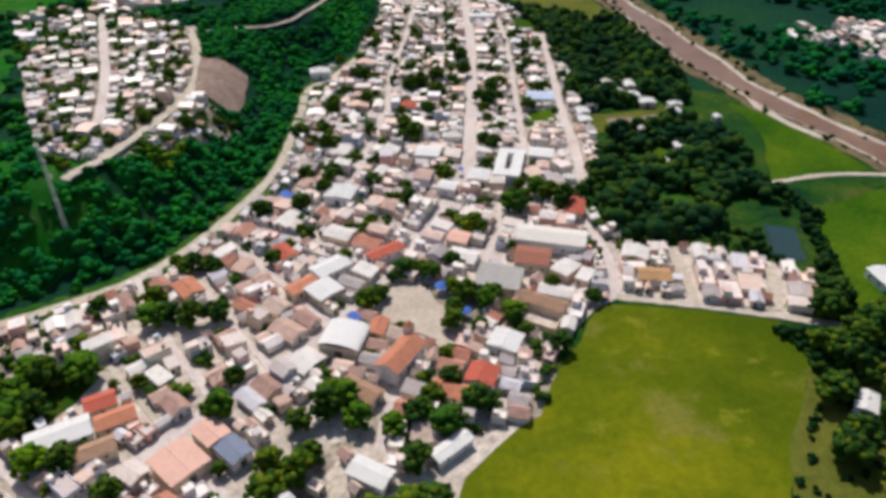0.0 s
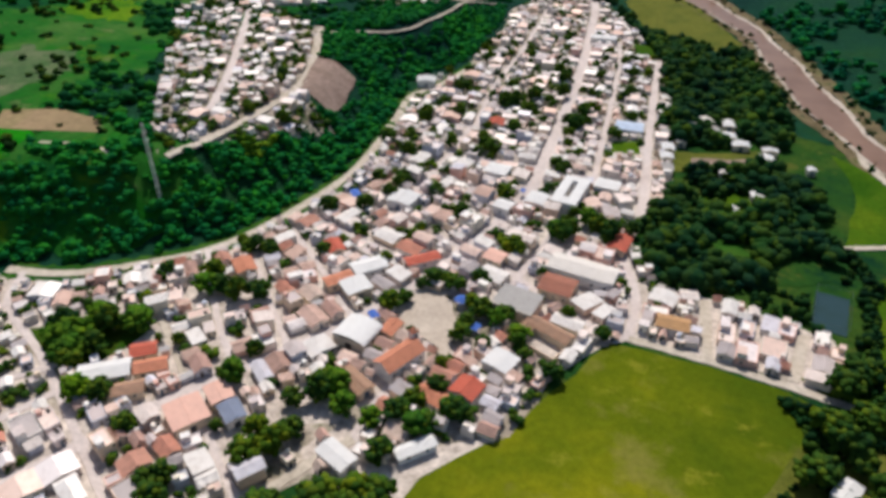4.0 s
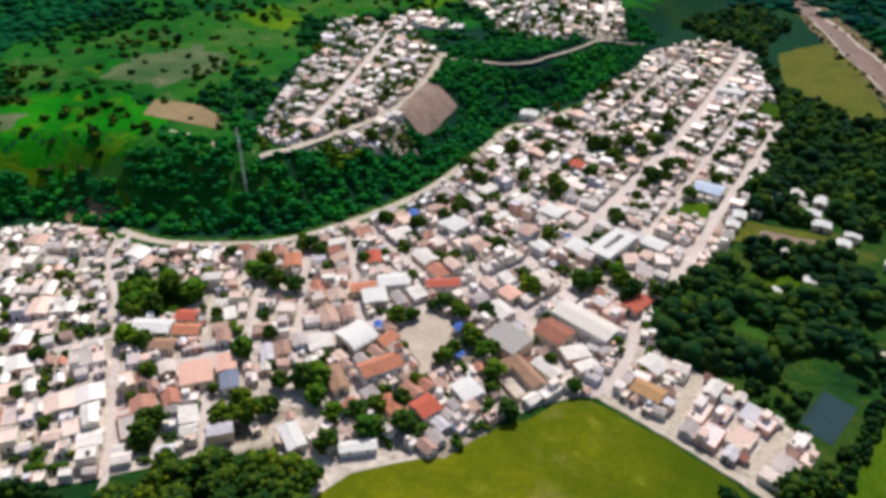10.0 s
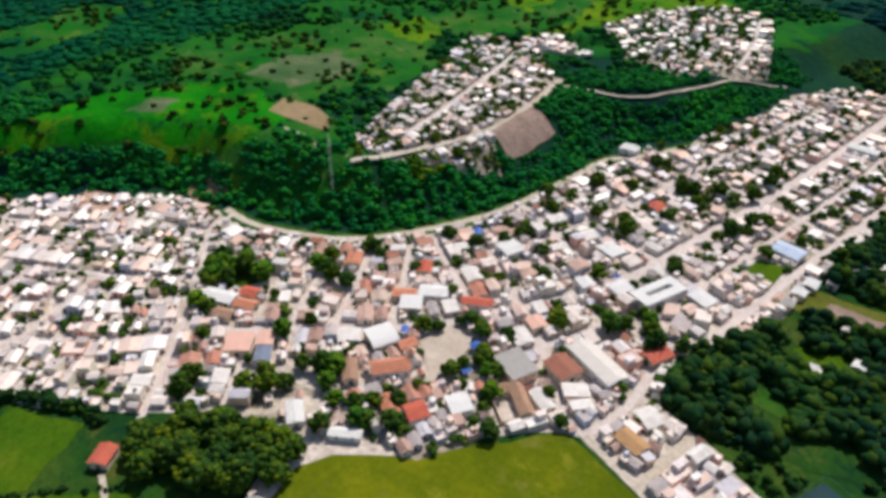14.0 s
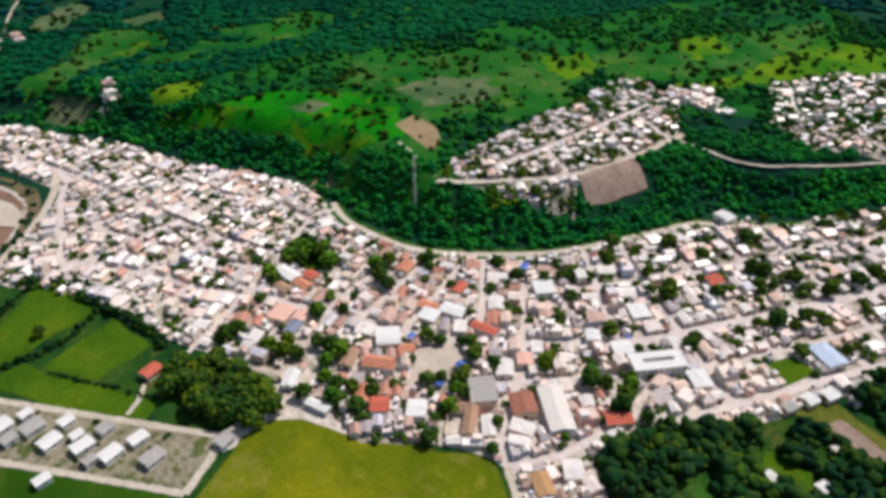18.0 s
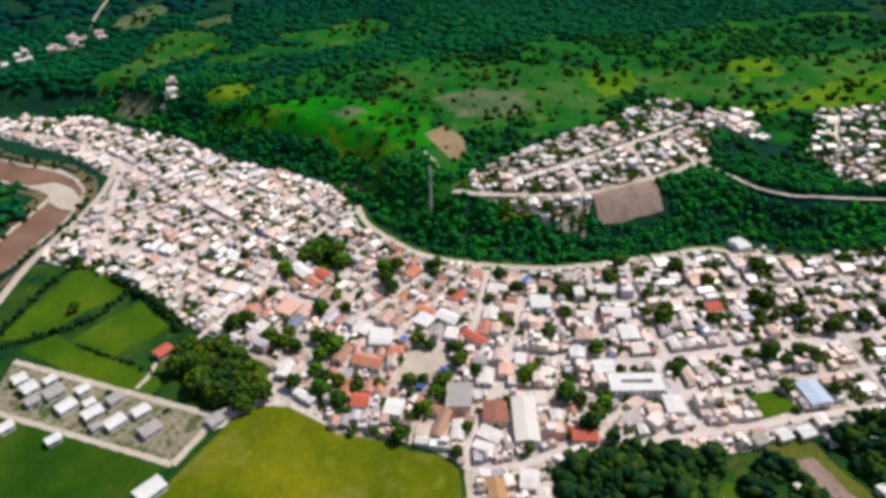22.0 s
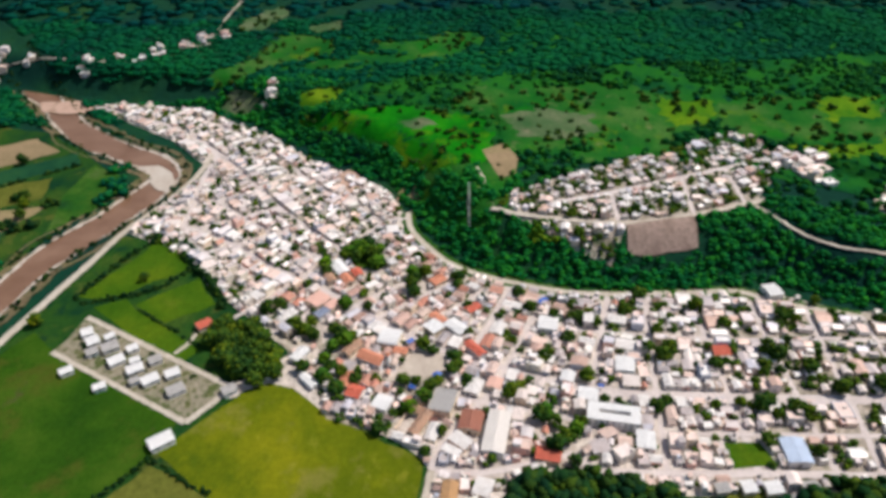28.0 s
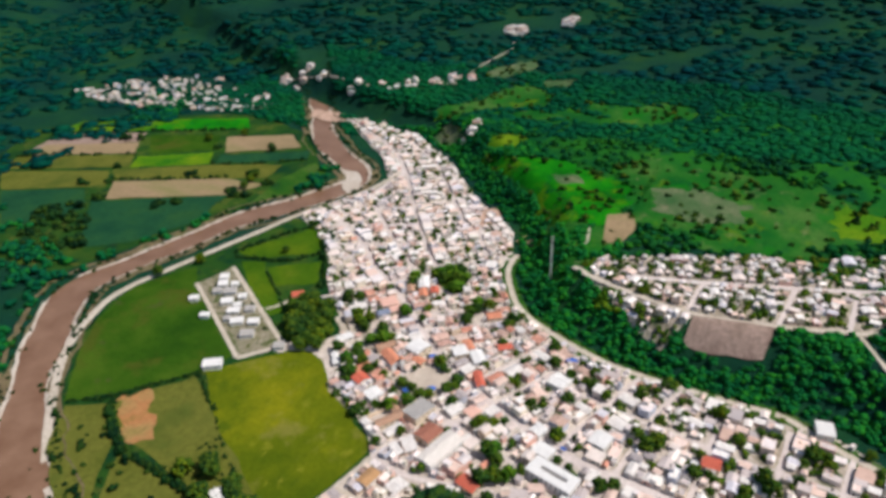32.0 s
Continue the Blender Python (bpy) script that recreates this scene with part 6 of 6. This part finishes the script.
for _ in range(1200):
    x, y = fr.uniform(-382, -252), fr.uniform(-478, -232)
    near = 0.6 - 0.42 * max(0.0, min(1.0, (-250 - x) / 90))
    if inside(np.array([x]), np.array([y]), FARTOWN)[0] and fr.random() < near:
        w, d, s = SIZES[fr.randrange(len(SIZES))]
        far_house(x, y, hz(x, y) + 0.1, w * 0.66, d * 0.66, 1.7 * s, 1.1 + fr.choice([0, 1.57]) + fr.gauss(0, 0.1), fr.choice(["flat", "tin", "flat", "tin", "tin"]))
far = mesh_np("distant_houses", FAR_V, FAR_F, [m_wall_i, m_slab_i, m_tin_i, m_tile_i, m_glass], FAR_M)
tagged(far, "crowded small houses with pale flat and sheet roofs", "houses", kind="stuff")


# ---------------------------------------------------------------- trees
def clump_proto(n, seed, radius=1.0, flat=0.75, size=(0.3, 0.5), sub=1):
    """Leaf clumps spread over a crown of unit radius: rough little balls of leaves with gaps between them."""
    rnd = random.Random(seed)
    bm = bmesh.new()
    bmesh.ops.create_icosphere(bm, subdivisions=sub, radius=1.0)
    bm.verts.ensure_lookup_table()
    base = np.array([v.co[:] for v in bm.verts])
    bf = [[v.index for v in f.verts] for f in bm.faces]
    bm.free()
    vs, fs = [], []
    for k in range(n):
        z = rnd.uniform(-0.55, 1.0)
        a = rnd.uniform(0, 6.283)
        r = math.sqrt(max(0.02, 1 - min(1, abs(z)) ** 2)) * (rnd.uniform(0.45, 1.05) if k > n // 4 else rnd.uniform(0, 0.6))
        c = np.array([r * math.cos(a), r * math.sin(a), z * flat]) * radius
        s = rnd.uniform(*size)
        jit = 1 + np.array([rnd.uniform(-0.32, 0.32) for _ in base])
        sc = np.array([rnd.uniform(0.8, 1.25), rnd.uniform(0.8, 1.25), rnd.uniform(0.6, 0.95)]) * s
        n0 = sum(len(v) for v in vs)
        vs.append(base * jit[:, None] * sc + c)
        fs += [[n0 + i for i in f] for f in bf]
    return np.vstack(vs), fs


def trunk_bm(h, r, crown_r, seed):
    rnd = random.Random(seed)
    bm = bmesh.new()

    def limb(p, q, r0, r1):
        p, q = Vector(p), Vector(q)
        m = Matrix.Translation((p + q) / 2) @ (q - p).to_track_quat("Z", "Y").to_matrix().to_4x4()
        bmesh.ops.create_cone(bm, cap_ends=True, segments=7, radius1=r0, radius2=r1, depth=(q - p).length, matrix=m)

    limb((0, 0, -0.4), (rnd.uniform(-0.1, 0.1), 0, h), r, r * 0.6)
    for k in range(5):
        a = k * 1.257 + rnd.uniform(-0.3, 0.3)
        limb((0, 0, h * rnd.uniform(0.75, 0.98)), (crown_r * 0.6 * math.cos(a), crown_r * 0.6 * math.sin(a), h + crown_r * rnd.uniform(0.2, 0.8)), r * 0.45, r * 0.15)
    return bm


def make_tree(seed, crown_r, h, name="tree", label="broad dark green shade tree", leaf=None, flat=0.75):
    thing = tagged(new(name), label, "tree", "trees of the town")
    part("trunk", trunk_bm(h, 0.13 + crown_r * 0.035, crown_r, seed), m_bark, thing)
    v, f = clump_proto(85, seed, crown_r, flat, (crown_r * 0.18, crown_r * 0.32))
    v[:, 2] += h + crown_r * 0.45
    crown = mesh_np("crown", v, f, [leaf or m_leaf], smooth=True)
    crown.parent = thing
    return thing


tr = random.Random(7)
KINDS = [(2.0, 1.4), (2.6, 1.7), (3.2, 2.0), (3.9, 2.3), (1.5, 1.2)]
TREE = {}


def tree(x, y, k=None, s=1.0, sunny=False):
    k = tr.randrange(len(KINDS)) if k is None else k
    v = tr.randrange(2) + (2 if sunny else 0)
    m = Matrix.Translation((x, y, hz(x, y) + 0.05)) @ Matrix.Rotation(tr.uniform(0, 6.28), 4, "Z")
    if (k, v) not in TREE:
        TREE[(k, v)] = make_tree(k * 7 + v, KINDS[k][0], KINDS[k][1], label="broad tree with sunny yellow-green leaves" if sunny else "broad dark green shade tree" if k > 1 else "small rounded dark green tree",
                                 leaf=m_sunny_leaf if sunny else None, flat=(0.75, 0.95)[v % 2])
        TREE[(k, v)].matrix_basis = m
    else:
        copy_thing(TREE[(k, v)], m @ Matrix.Diagonal((s, s, s * tr.uniform(0.9, 1.15), 1)))
    take(x, y, 2.0, 2.0, 0, 2)


# the square's shade trees
for x, y, k in [(-17.3, 156.7, 2), (-7.8, 171.5, 2), (-3.6, 172.4, 1), (-0.5, 170.3, 2), (6.5, 148.1, 2), (17.4, 158.8, 2), (6.6, 164.1, 1), (10.7, 161, 2), (7, 154, 1), (8.3, 159.2, 0), (-14.1, 160.6, 1), (23, 149.7, 1)]:
    tree(x, y, k)
# gardens and yards
for x, y, k in [(-32.7, 93.1, 3), (-27.3, 98.2, 3), (-25.2, 103.2, 2), (-33.6, 100.3, 2), (-29.3, 112.4, 2), (-19.8, 119.4, 3), (-24, 116.4, 3), (-15.7, 113.2, 2), (-48.1, 115.8, 3), (-7.3, 111.1, 2), (-2.1, 115, 3), (-75.1, 148.9, 3),
                (-70.9, 150.8, 2), (-58.2, 150.5, 3), (-64.5, 148.7, 3), (-84.5, 100, 3), (-65.4, 93.6, 2), (12.4, 118.8, 3), (-22.9, 121.5, 2), (23, 151.7, 2), (26.5, 209.3, 3), (36.8, 220.7, 3), (31.6, 213, 2), (-49.2, 115.8, 2),
                (-46.7, 75.9, 3), (-2.2, 101.9, 3), (4.1, 111.9, 3), (11.4, 119.8, 2), (34.2, 139.5, 2), (15.8, 156.9, 2), (1.1, 120, 2), (6.2, 113.9, 2)]:
    tree(x, y, k, 0.92, tr.random() < 0.35)
for x, y, k in [(-11.8, 270.8, 3), (-8.8, 267.8, 3), (-44.6, 292, 3), (-21.6, 225.7, 2), (-37.1, 233.3, 2), (1, 329.9, 3), (29.3, 317.7, 3), (26.3, 313, 3), (23.1, 300.6, 3), (20.1, 304.6, 2), (-2.4, 289.1, 2), (-7.2, 318.6, 3), (-11.4, 314.9, 3), (12.5, 356.3, 3),
                (-14, 261.1, 2), (-8.4, 212.4, 2), (23.8, 256.6, 2), (41.3, 296.8, 2), (28.5, 207.2, 3), (40.8, 215.7, 3), (44.8, 211.6, 3), (-42, 255.3, 2), (-54.3, 265.7, 3), (-31, 302.2, 2), (-36.8, 331.8, 3), (8.5, 370, 2)]:
    tree(x, y, k)
# big trees between the pasture and the river
for x, y, k in [(112, 157.5, 3), (109, 152.7, 3), (116, 161.4, 2), (97, 121.3, 3), (100, 124.2, 2), (92.9, 103.4, 3), (96, 107.4, 3), (106, 132, 3), (109, 128, 2), (103, 137, 3), (113, 142.7, 3), (119, 146.5, 3), (123.9, 151.3, 2), (108, 112.2, 3), (113, 120, 3), (101, 96.4, 3)]:
    tree(x, y, k, 1.1)
# green block by the school, and the grove above the pasture
for _ in range(34):
    x, y = tr.uniform(-106, -78), tr.uniform(104, 130)
    if inside(np.array([x]), np.array([y]), [(-116.4, 119.9), (-90.3, 134.9), (-81.8, 129.7), (-84.1, 119.5), (-95.1, 105.3), (-105.7, 111.6)])[0]:
        tree(x, y, tr.choice([1, 2, 2, 3]), 1.0, tr.random() < 0.65)
n = 0
while n < 48:
    x, y = tr.uniform(-42, 10), tr.uniform(46, 95)
    if inside(np.array([x]), np.array([y]), GROVE)[0]:
        tree(x, y, tr.choice([2, 3, 3]), tr.uniform(0.9, 1.2))
        n += 1
# single trees in yards all over the town, wherever a gap is left
n, tries = 0, 0
while n < 160 and tries < 9000:
    tries += 1
    x, y = tr.uniform(-110, 64), tr.uniform(60, 420)
    if is_free(x, y, 1.6, 1.6, 0):
        tree(x, y, tr.choice([0, 0, 1, 1, 2, 4, 4]), tr.uniform(0.8, 1.1))
        n += 1

# ---------------------------------------------------------------- woods, hedges and bushes
PROTOS = [clump_proto(7, 100 + k, 1.0, 0.7, (0.45, 0.68), 1) for k in range(6)]
FAR_CROWN = [clump_proto(3, 300 + k, 1.0, 0.6, (0.55, 0.85), 1) for k in range(5)]
LOW = [clump_proto(5, 200 + k, 1.0, 0.7, (0.5, 0.75), 1) for k in range(5)]


def scatter(name, spots, material, label, category, protos=PROTOS):
    """Crowns at x, y, radius, tallness: one mesh."""
    rnd = random.Random(len(spots))
    vs, fs, n0 = [], [], 0
    xy = np.array([(s[0], s[1]) for s in spots])
    zs = height(xy[:, 0], xy[:, 1])
    for (x, y, r, tall), z in zip(spots, zs):
        v, f = protos[rnd.randrange(len(protos))]
        a = rnd.uniform(0, 6.28)
        ca, sa = math.cos(a) * r, math.sin(a) * r
        q = np.empty_like(v)
        q[:, 0] = v[:, 0] * ca - v[:, 1] * sa + x
        q[:, 1] = v[:, 0] * sa + v[:, 1] * ca + y
        q[:, 2] = v[:, 2] * r * tall + z + r * 0.45 * tall
        vs.append(q)
        fs.append(np.array(f) + n0)
        n0 += len(v)
    V, F = np.vstack(vs), np.vstack(fs)
    me = bpy.data.meshes.new(name)
    me.vertices.add(len(V))
    me.vertices.foreach_set("co", V.astype(np.float32).ravel())
    me.loops.add(F.size)
    me.loops.foreach_set("vertex_index", F.astype(np.int32).ravel())
    me.polygons.add(len(F))
    me.polygons.foreach_set("loop_start", np.arange(0, F.size, 3, dtype=np.int32))
    me.polygons.foreach_set("use_smooth", np.ones(len(F), dtype=bool))
    me.materials.append(material)
    me.update(calc_edges=True)
    me.validate()
    return tagged(new(name, me), label, category, kind="stuff")


wr_ = np.random.RandomState(3)


def drift(x, y):
    return np.sin(x * 0.045 + 2 * np.sin(y * 0.03)) + np.cos(y * 0.052 + 1.5 * np.sin(x * 0.027)) + 0.7 * np.sin((x + y) * 0.11)


def woods(x0, x1, y0, y1, count, keep_fn, rad, tall=(0.85, 1.3)):
    x, y = wr_.uniform(x0, x1, count), wr_.uniform(y0, y1, count)
    k = keep_fn(x, y)
    x, y = x[k], y[k]
    return [(a, b, wr_.uniform(*rad), wr_.uniform(*tall)) for a, b in zip(x, y)]


def clear_of_built(x, y):
    j = np.clip(((x - OX) / RES).astype(int), 0, plan.shape[1] - 1)
    i = np.clip(((y - OY) / RES).astype(int), 0, plan.shape[0] - 1)
    return plan[i, j] == 3


def belt(x, y):
    d, s = line_dist(x, y, FOOT)
    quarry = inside(x, y, [(-89.4, 255.7), (-100.2, 269.2), (-103.1, 307.1), (-84.6, 308.5), (-76.3, 290.5), (-79.3, 269.2)])
    glade = inside(x, y, [(-99, 214), (-96, 228), (-88, 226), (-90, 215)])
    open_ = np.zeros(x.shape, bool)
    for poly in OPEN_HILL:
        open_ |= inside(x, y, poly)
    thin = (x < -104) & (x > -185) & (y < 212) & (wr_.uniform(0, 1, x.shape) < 0.36)
    bare = inside(x, y, [(-192, 188), (-194, 208), (-172, 216), (-150, 212), (-132, 200), (-140, 190)])
    return (s > 0) & (d > 0.3) & (d < 58) & ~thin & ~bare & ~open_ & clear_of_built(x, y) & ~quarry & ~glade & ~inside(x, y, VILLAGE)


def terrace(x, y):
    d, s = line_dist(x, y, FOOT)
    open_ = np.zeros(x.shape, bool)
    for poly in OPEN_HILL:
        open_ |= inside(x, y, poly)
    near = x + 0.12 * (y - 200) > -318
    p = np.where(open_, 0.0, np.clip(0.45 + 0.3 * drift(x, y), 0.12, 0.95))
    return (s > 0) & (d > 55) & near & (wr_.uniform(0, 1, x.shape) < p) & clear_of_built(x, y)


def far_hill(x, y):
    d, s = line_dist(x, y, FOOT)
    rd, _ = line_dist(x, y, RIVER)
    open_ = np.zeros(x.shape, bool)
    for poly in OPEN_HILL:
        open_ |= inside(x, y, poly)
    return ((s <= 0) | (d > 20)) & (rd > 20) & (x + 0.12 * (y - 200) < -318) & ~open_ & clear_of_built(x, y)


scatter("forest", woods(-330, -30, -120, 520, 23000, belt, (1.2, 3.0), (0.6, 1.15)), m_forest, "dense dark green woodland on the slope above the town", "woodland")
scatter("hill_trees", woods(-345, -55, -150, 635, 14000, terrace, (1.6, 3.2), (0.7, 1.1)), m_hill_wood, "dark woods and thickets over the hills", "woodland", FAR_CROWN)
scatter("ridge_wood", woods(-490, -290, -330, 635, 9000, far_hill, (2.6, 5.2), (0.25, 0.42)), m_hazy_forest, "dark closed woodland on the far ridge", "woodland", FAR_CROWN)

YELLOW = [(wr_.uniform(-99, -89), wr_.uniform(214, 228), wr_.uniform(1.0, 2.4), wr_.uniform(0.7, 1.1)) for _ in range(34)]
scatter("yellow_bushes", YELLOW, m_sunny_leaf, "clump of bright yellow-green bushes below the village", "bushes", LOW)

DOTS = []
dr = random.Random(12)
for poly in OPEN_HILL:
    xs, ys = [p[0] for p in poly], [p[1] for p in poly]
    for _ in range(int((max(xs) - min(xs)) * (max(ys) - min(ys)) / 45)):
        x, y = dr.uniform(min(xs), max(xs)), dr.uniform(min(ys), max(ys))
        apart = 6.0 if math.sin(x * 0.09) + math.cos(y * 0.075) > 0.5 else 15.0
        if inside(np.array([x]), np.array([y]), poly)[0] and clear_of_built(np.array([x]), np.array([y]))[0] and all(math.hypot(x - q[0], y - q[1]) > apart for q in DOTS):
            DOTS.append((x, y, dr.uniform(1.2, 3.1), dr.uniform(0.85, 1.2)))
scatter("pasture_trees", DOTS, m_hedge, "small round dark trees dotted over the hill pastures", "trees", LOW)


GLADES = [[(78, 253), (99, 262), (101, 250), (82, 241)], [(99, 214), (117, 223), (117, 206), (98, 202)], [(77, 222), (89, 227), (93, 216), (80, 211)], [(58, 289), (98, 299), (112, 297), (106, 283), (68, 271), (58, 275)]]


def east_wood(x, y):
    a = inside(x, y, [(54, 193), (56, 223), (62, 250), (66, 272), (106, 282), (122, 262), (122, 226), (112, 208), (104, 200), (84, 192)])
    b = inside(x, y, [(62, 300), (112, 300), (128, 358), (110, 430), (92, 430), (51, 458), (24, 530), (30, 588), (-10, 630), (-40, 550), (22, 522), (64, 406)])
    glade = np.zeros(x.shape, bool)
    for poly in GLADES:
        glade |= inside(x, y, poly)
    street_cell = plan[np.clip(((y - OY) / RES).astype(int), 0, plan.shape[0] - 1), np.clip(((x - OX) / RES).astype(int), 0, plan.shape[1] - 1)]
    return (a | b) & ~glade & (drift(x * 2.2, y * 2.2) > -1.35) & (street_cell != 1) & (street_cell != 2)


scatter("riverside_wood", woods(-40, 130, 190, 640, 6400, east_wood, (1.7, 4.6), (0.8, 1.35)), m_river_wood, "dark dense wood between the town and the river", "woodland")


def over_river(x, y):
    d, s = line_dist(x, y, RIVER)
    return (s < 0) & (d > 15) & (d < 210) & (drift(x, y) > -0.2) & ~(inside(x, y, FARTOWN) & (wr_.uniform(0, 1, x.shape) < 0.45)) & ~inside(x, y, [(-156.4, -403.4), (-296.2, -235.7), (-279.6, -141.1), (-206, -71.2), (-70.1, -89.9), (3.8, -119.2), (-41.5, -291.4)])


scatter("far_bank_wood", woods(-330, 420, -400, 760, 12500, over_river, (2.0, 4.2)), m_forest, "dark woods on the far bank of the river", "woodland", LOW)


def outer(x, y):
    r = np.hypot(x - 20, y - 150)
    d, s = line_dist(x, y, FOOT)
    return (r > 420) & ((x < -485) | (y > 635) | (y < -300)) & (drift(x * 0.4, y * 0.4) > -1.6) & (s > -2) & ~(inside(x, y, FARTOWN) & (wr_.uniform(0, 1, x.shape) < 0.75))


scatter("mountain_wood", woods(-1250, 100, -900, 1250, 17000, outer, (4.5, 9.0), (0.2, 0.36)), m_hazy_forest, "dark wooded mountain slopes", "woodland", FAR_CROWN)

# hedgerows and river scrub
hb = random.Random(31)


def hedge(spots, pts, step, rad, gap=0.1):
    for p in spline(pts, step):
        if hb.random() > gap:
            spots.append((p[0] + hb.uniform(-0.8, 0.8), p[1] + hb.uniform(-0.8, 0.8), hb.uniform(*rad), hb.uniform(0.8, 1.3)))


H = []
hedge(H, [(95.8, 6.8), (82.6, 23.9), (71.4, 30.9), (61.2, 39.1), (48, 48.4)], 1.4, (0.8, 1.5))
hedge(H, [(48, 49.5), (59.2, 66.6), (66.6, 80.8), (81.8, 100.6), (94, 122.3)], 1.3, (0.6, 1.1))
hedge(H, [(84.7, 27), (98.3, 47.7), (103.6, 60), (106, 88.3), (107, 106.2), (99, 132.2)], 1.5, (1.1, 2.2))
hedge(H, [(88.8, 29.1), (100.4, 49.7), (107.9, 66.3)], 2.0, (1.4, 2.6))
hedge(H, [(-54.2, -25.8), (-58.1, -10.2), (-63.2, 4.2), (-70.4, 14.5), (-83.1, 22.7)], 1.5, (1.0, 1.9))
hedge(H, [(-49.3, 6.5), (-42.7, 17), (-36.2, 26.5), (-20.9, 47)], 1.5, (0.6, 1.2))
hedge(H, [(-58.5, -29), (-90.4, -19.2), (-118.1, -5)], 1.8, (1.0, 2.0), 0.3)
hedge(H, [(-118.1, -2.9), (-104.6, 20.3), (-87.3, 26.9), (-74.2, 37.9), (-59, 49), (-50.4, 51.2)], 1.4, (1.4, 2.6))
hedge(H, [(-98.3, 16.2), (-80.8, 31.3), (-65.5, 44.6)], 1.6, (1.6, 2.8))
hedge(H, [(96, 146.1), (103, 134), (118, 137.7), (139.8, 129.4)], 1.8, (1.2, 2.6))
hedge(H, [(108, 151.7), (117.9, 159.3), (125.8, 198.2), (127.8, 211.8), (121.8, 225.6)], 1.8, (1.2, 2.6), 0.2)
for side in (-1, 1):
    tan = np.gradient(rline, axis=0)
    tan /= np.linalg.norm(tan, axis=1)[:, None]
    for k, p in enumerate(rline):
        for _ in range(3):
            if hb.random() < (0.75 if side > 0 else 0.55):
                o = rw[k] / 2 + hb.uniform(1.2, 8)
                q = p + np.array([-tan[k][1], tan[k][0]]) * side * o + np.array([hb.uniform(-3, 3), hb.uniform(-3, 3)])
                H.append((q[0], q[1], hb.uniform(0.5, 1.7), hb.uniform(0.7, 1.2)))
for pts in ([(-209, -288), (-228, -253), (-257, -204)], [(-171, -167), (-189, -133), (-218, -96)], [(-106, -216), (-129, -174), (-154, -133)], [(-163, -368), (-203, -289)], [(-101, -345), (-156, -250)]):
    hedge(H, pts, 2.4, (0.8, 2.2), 0.35)
for x, y in [(-181, -292), (-187, -279), (-204, -193), (-129, -238), (-145, -164), (-165, -117), (-162, -89), (-91, -230), (-98, -214), (-72, -192), (-90, -139), (-98, -132), (-84, -136), (-134, -107), (-133, -90), (-128, -98)]:
    for _ in range(3):
        H.append((x + hb.uniform(-3, 3), y + hb.uniform(-3, 3), hb.uniform(2.0, 4.0), hb.uniform(0.8, 1.2)))
for _ in range(150):
    x, y = hb.uniform(-70, 12), hb.uniform(-226, -126)
    if inside(np.array([x]), np.array([y]), [(-40, -221), (-64, -190), (-14, -128), (9, -171)])[0]:
        H.append((x, y, hb.uniform(2.0, 4.2), hb.uniform(0.8, 1.2)))
for _ in range(60):
    H.append((hb.uniform(76, 104), hb.uniform(84, 126), hb.uniform(0.4, 1.0), 0.9))
for _ in range(70):
    H.append((hb.uniform(100, 150), hb.uniform(20, 134), hb.uniform(0.7, 2.2), 1.0))
scrub = [(57.7, 163.8), (59.9, 188.5), (84, 189.7), (104, 197), (115.9, 204.4), (127.7, 219.5), (132.7, 211.6), (121.9, 167.1), (104, 157.7), (102, 175.5), (76, 188), (61.9, 182.5)]
for _ in range(420):
    x, y = hb.uniform(54, 134), hb.uniform(160, 226)
    if inside(np.array([x]), np.array([y]), scrub)[0] and clear_of_built(np.array([x]), np.array([y]))[0]:
        H.append((x, y, hb.uniform(0.8, 2.3), hb.uniform(0.8, 1.3)))
for _ in range(70):
    x, y = hb.uniform(-30, 26), hb.uniform(-14, 66)
    if inside(np.array([x]), np.array([y]), [(-19, -15.8), (-39, -12), (7.5, 67), (25.4, 55.7)])[0] and clear_of_built(np.array([x]), np.array([y]))[0] and (x + 110) % 7 > 1:
        H.append((x, y, hb.uniform(0.5, 1.4), hb.uniform(0.8, 1.2)))
H = [s for s in H if not inside(np.array([s[0]]), np.array([s[1]]), [(59.3, 70.7), (83.9, 103.6), (98, 130.2), (94, 146.1), (59.7, 150.9), (47.5, 151.1), (22.6, 101.5), (44, 55.8)])[0]]
scatter("hedgerow", H, m_hedge, "ragged hedges and bushes along fields and river", "hedge")
# bushes in the gaps between houses of the outer quarters
B = list(YARD)
for _ in range(9000):
    x, y = wr_.uniform(-334, 66), wr_.uniform(-138, 575)
    if is_free(x, y, 1.2, 1.2, 0):
        B.append((x, y, wr_.uniform(0.6, 1.9), wr_.uniform(0.8, 1.3)))
scatter("yard_bushes", B, m_leaf, "dark bushes and small trees between the houses", "bushes", LOW)
for x, y, k in [(-75, 2, 1), (-37.4, -39, 2), (-12.1, -51.1, 2), (-214.8, -214.2, 3), (-240.9, -193.7, 3), (-219.3, -138.7, 3), (-167.9, -111, 3), (-156.9, -106.3, 2), (-143.7, -101.5, 2)]:
    tree(x, y, k)
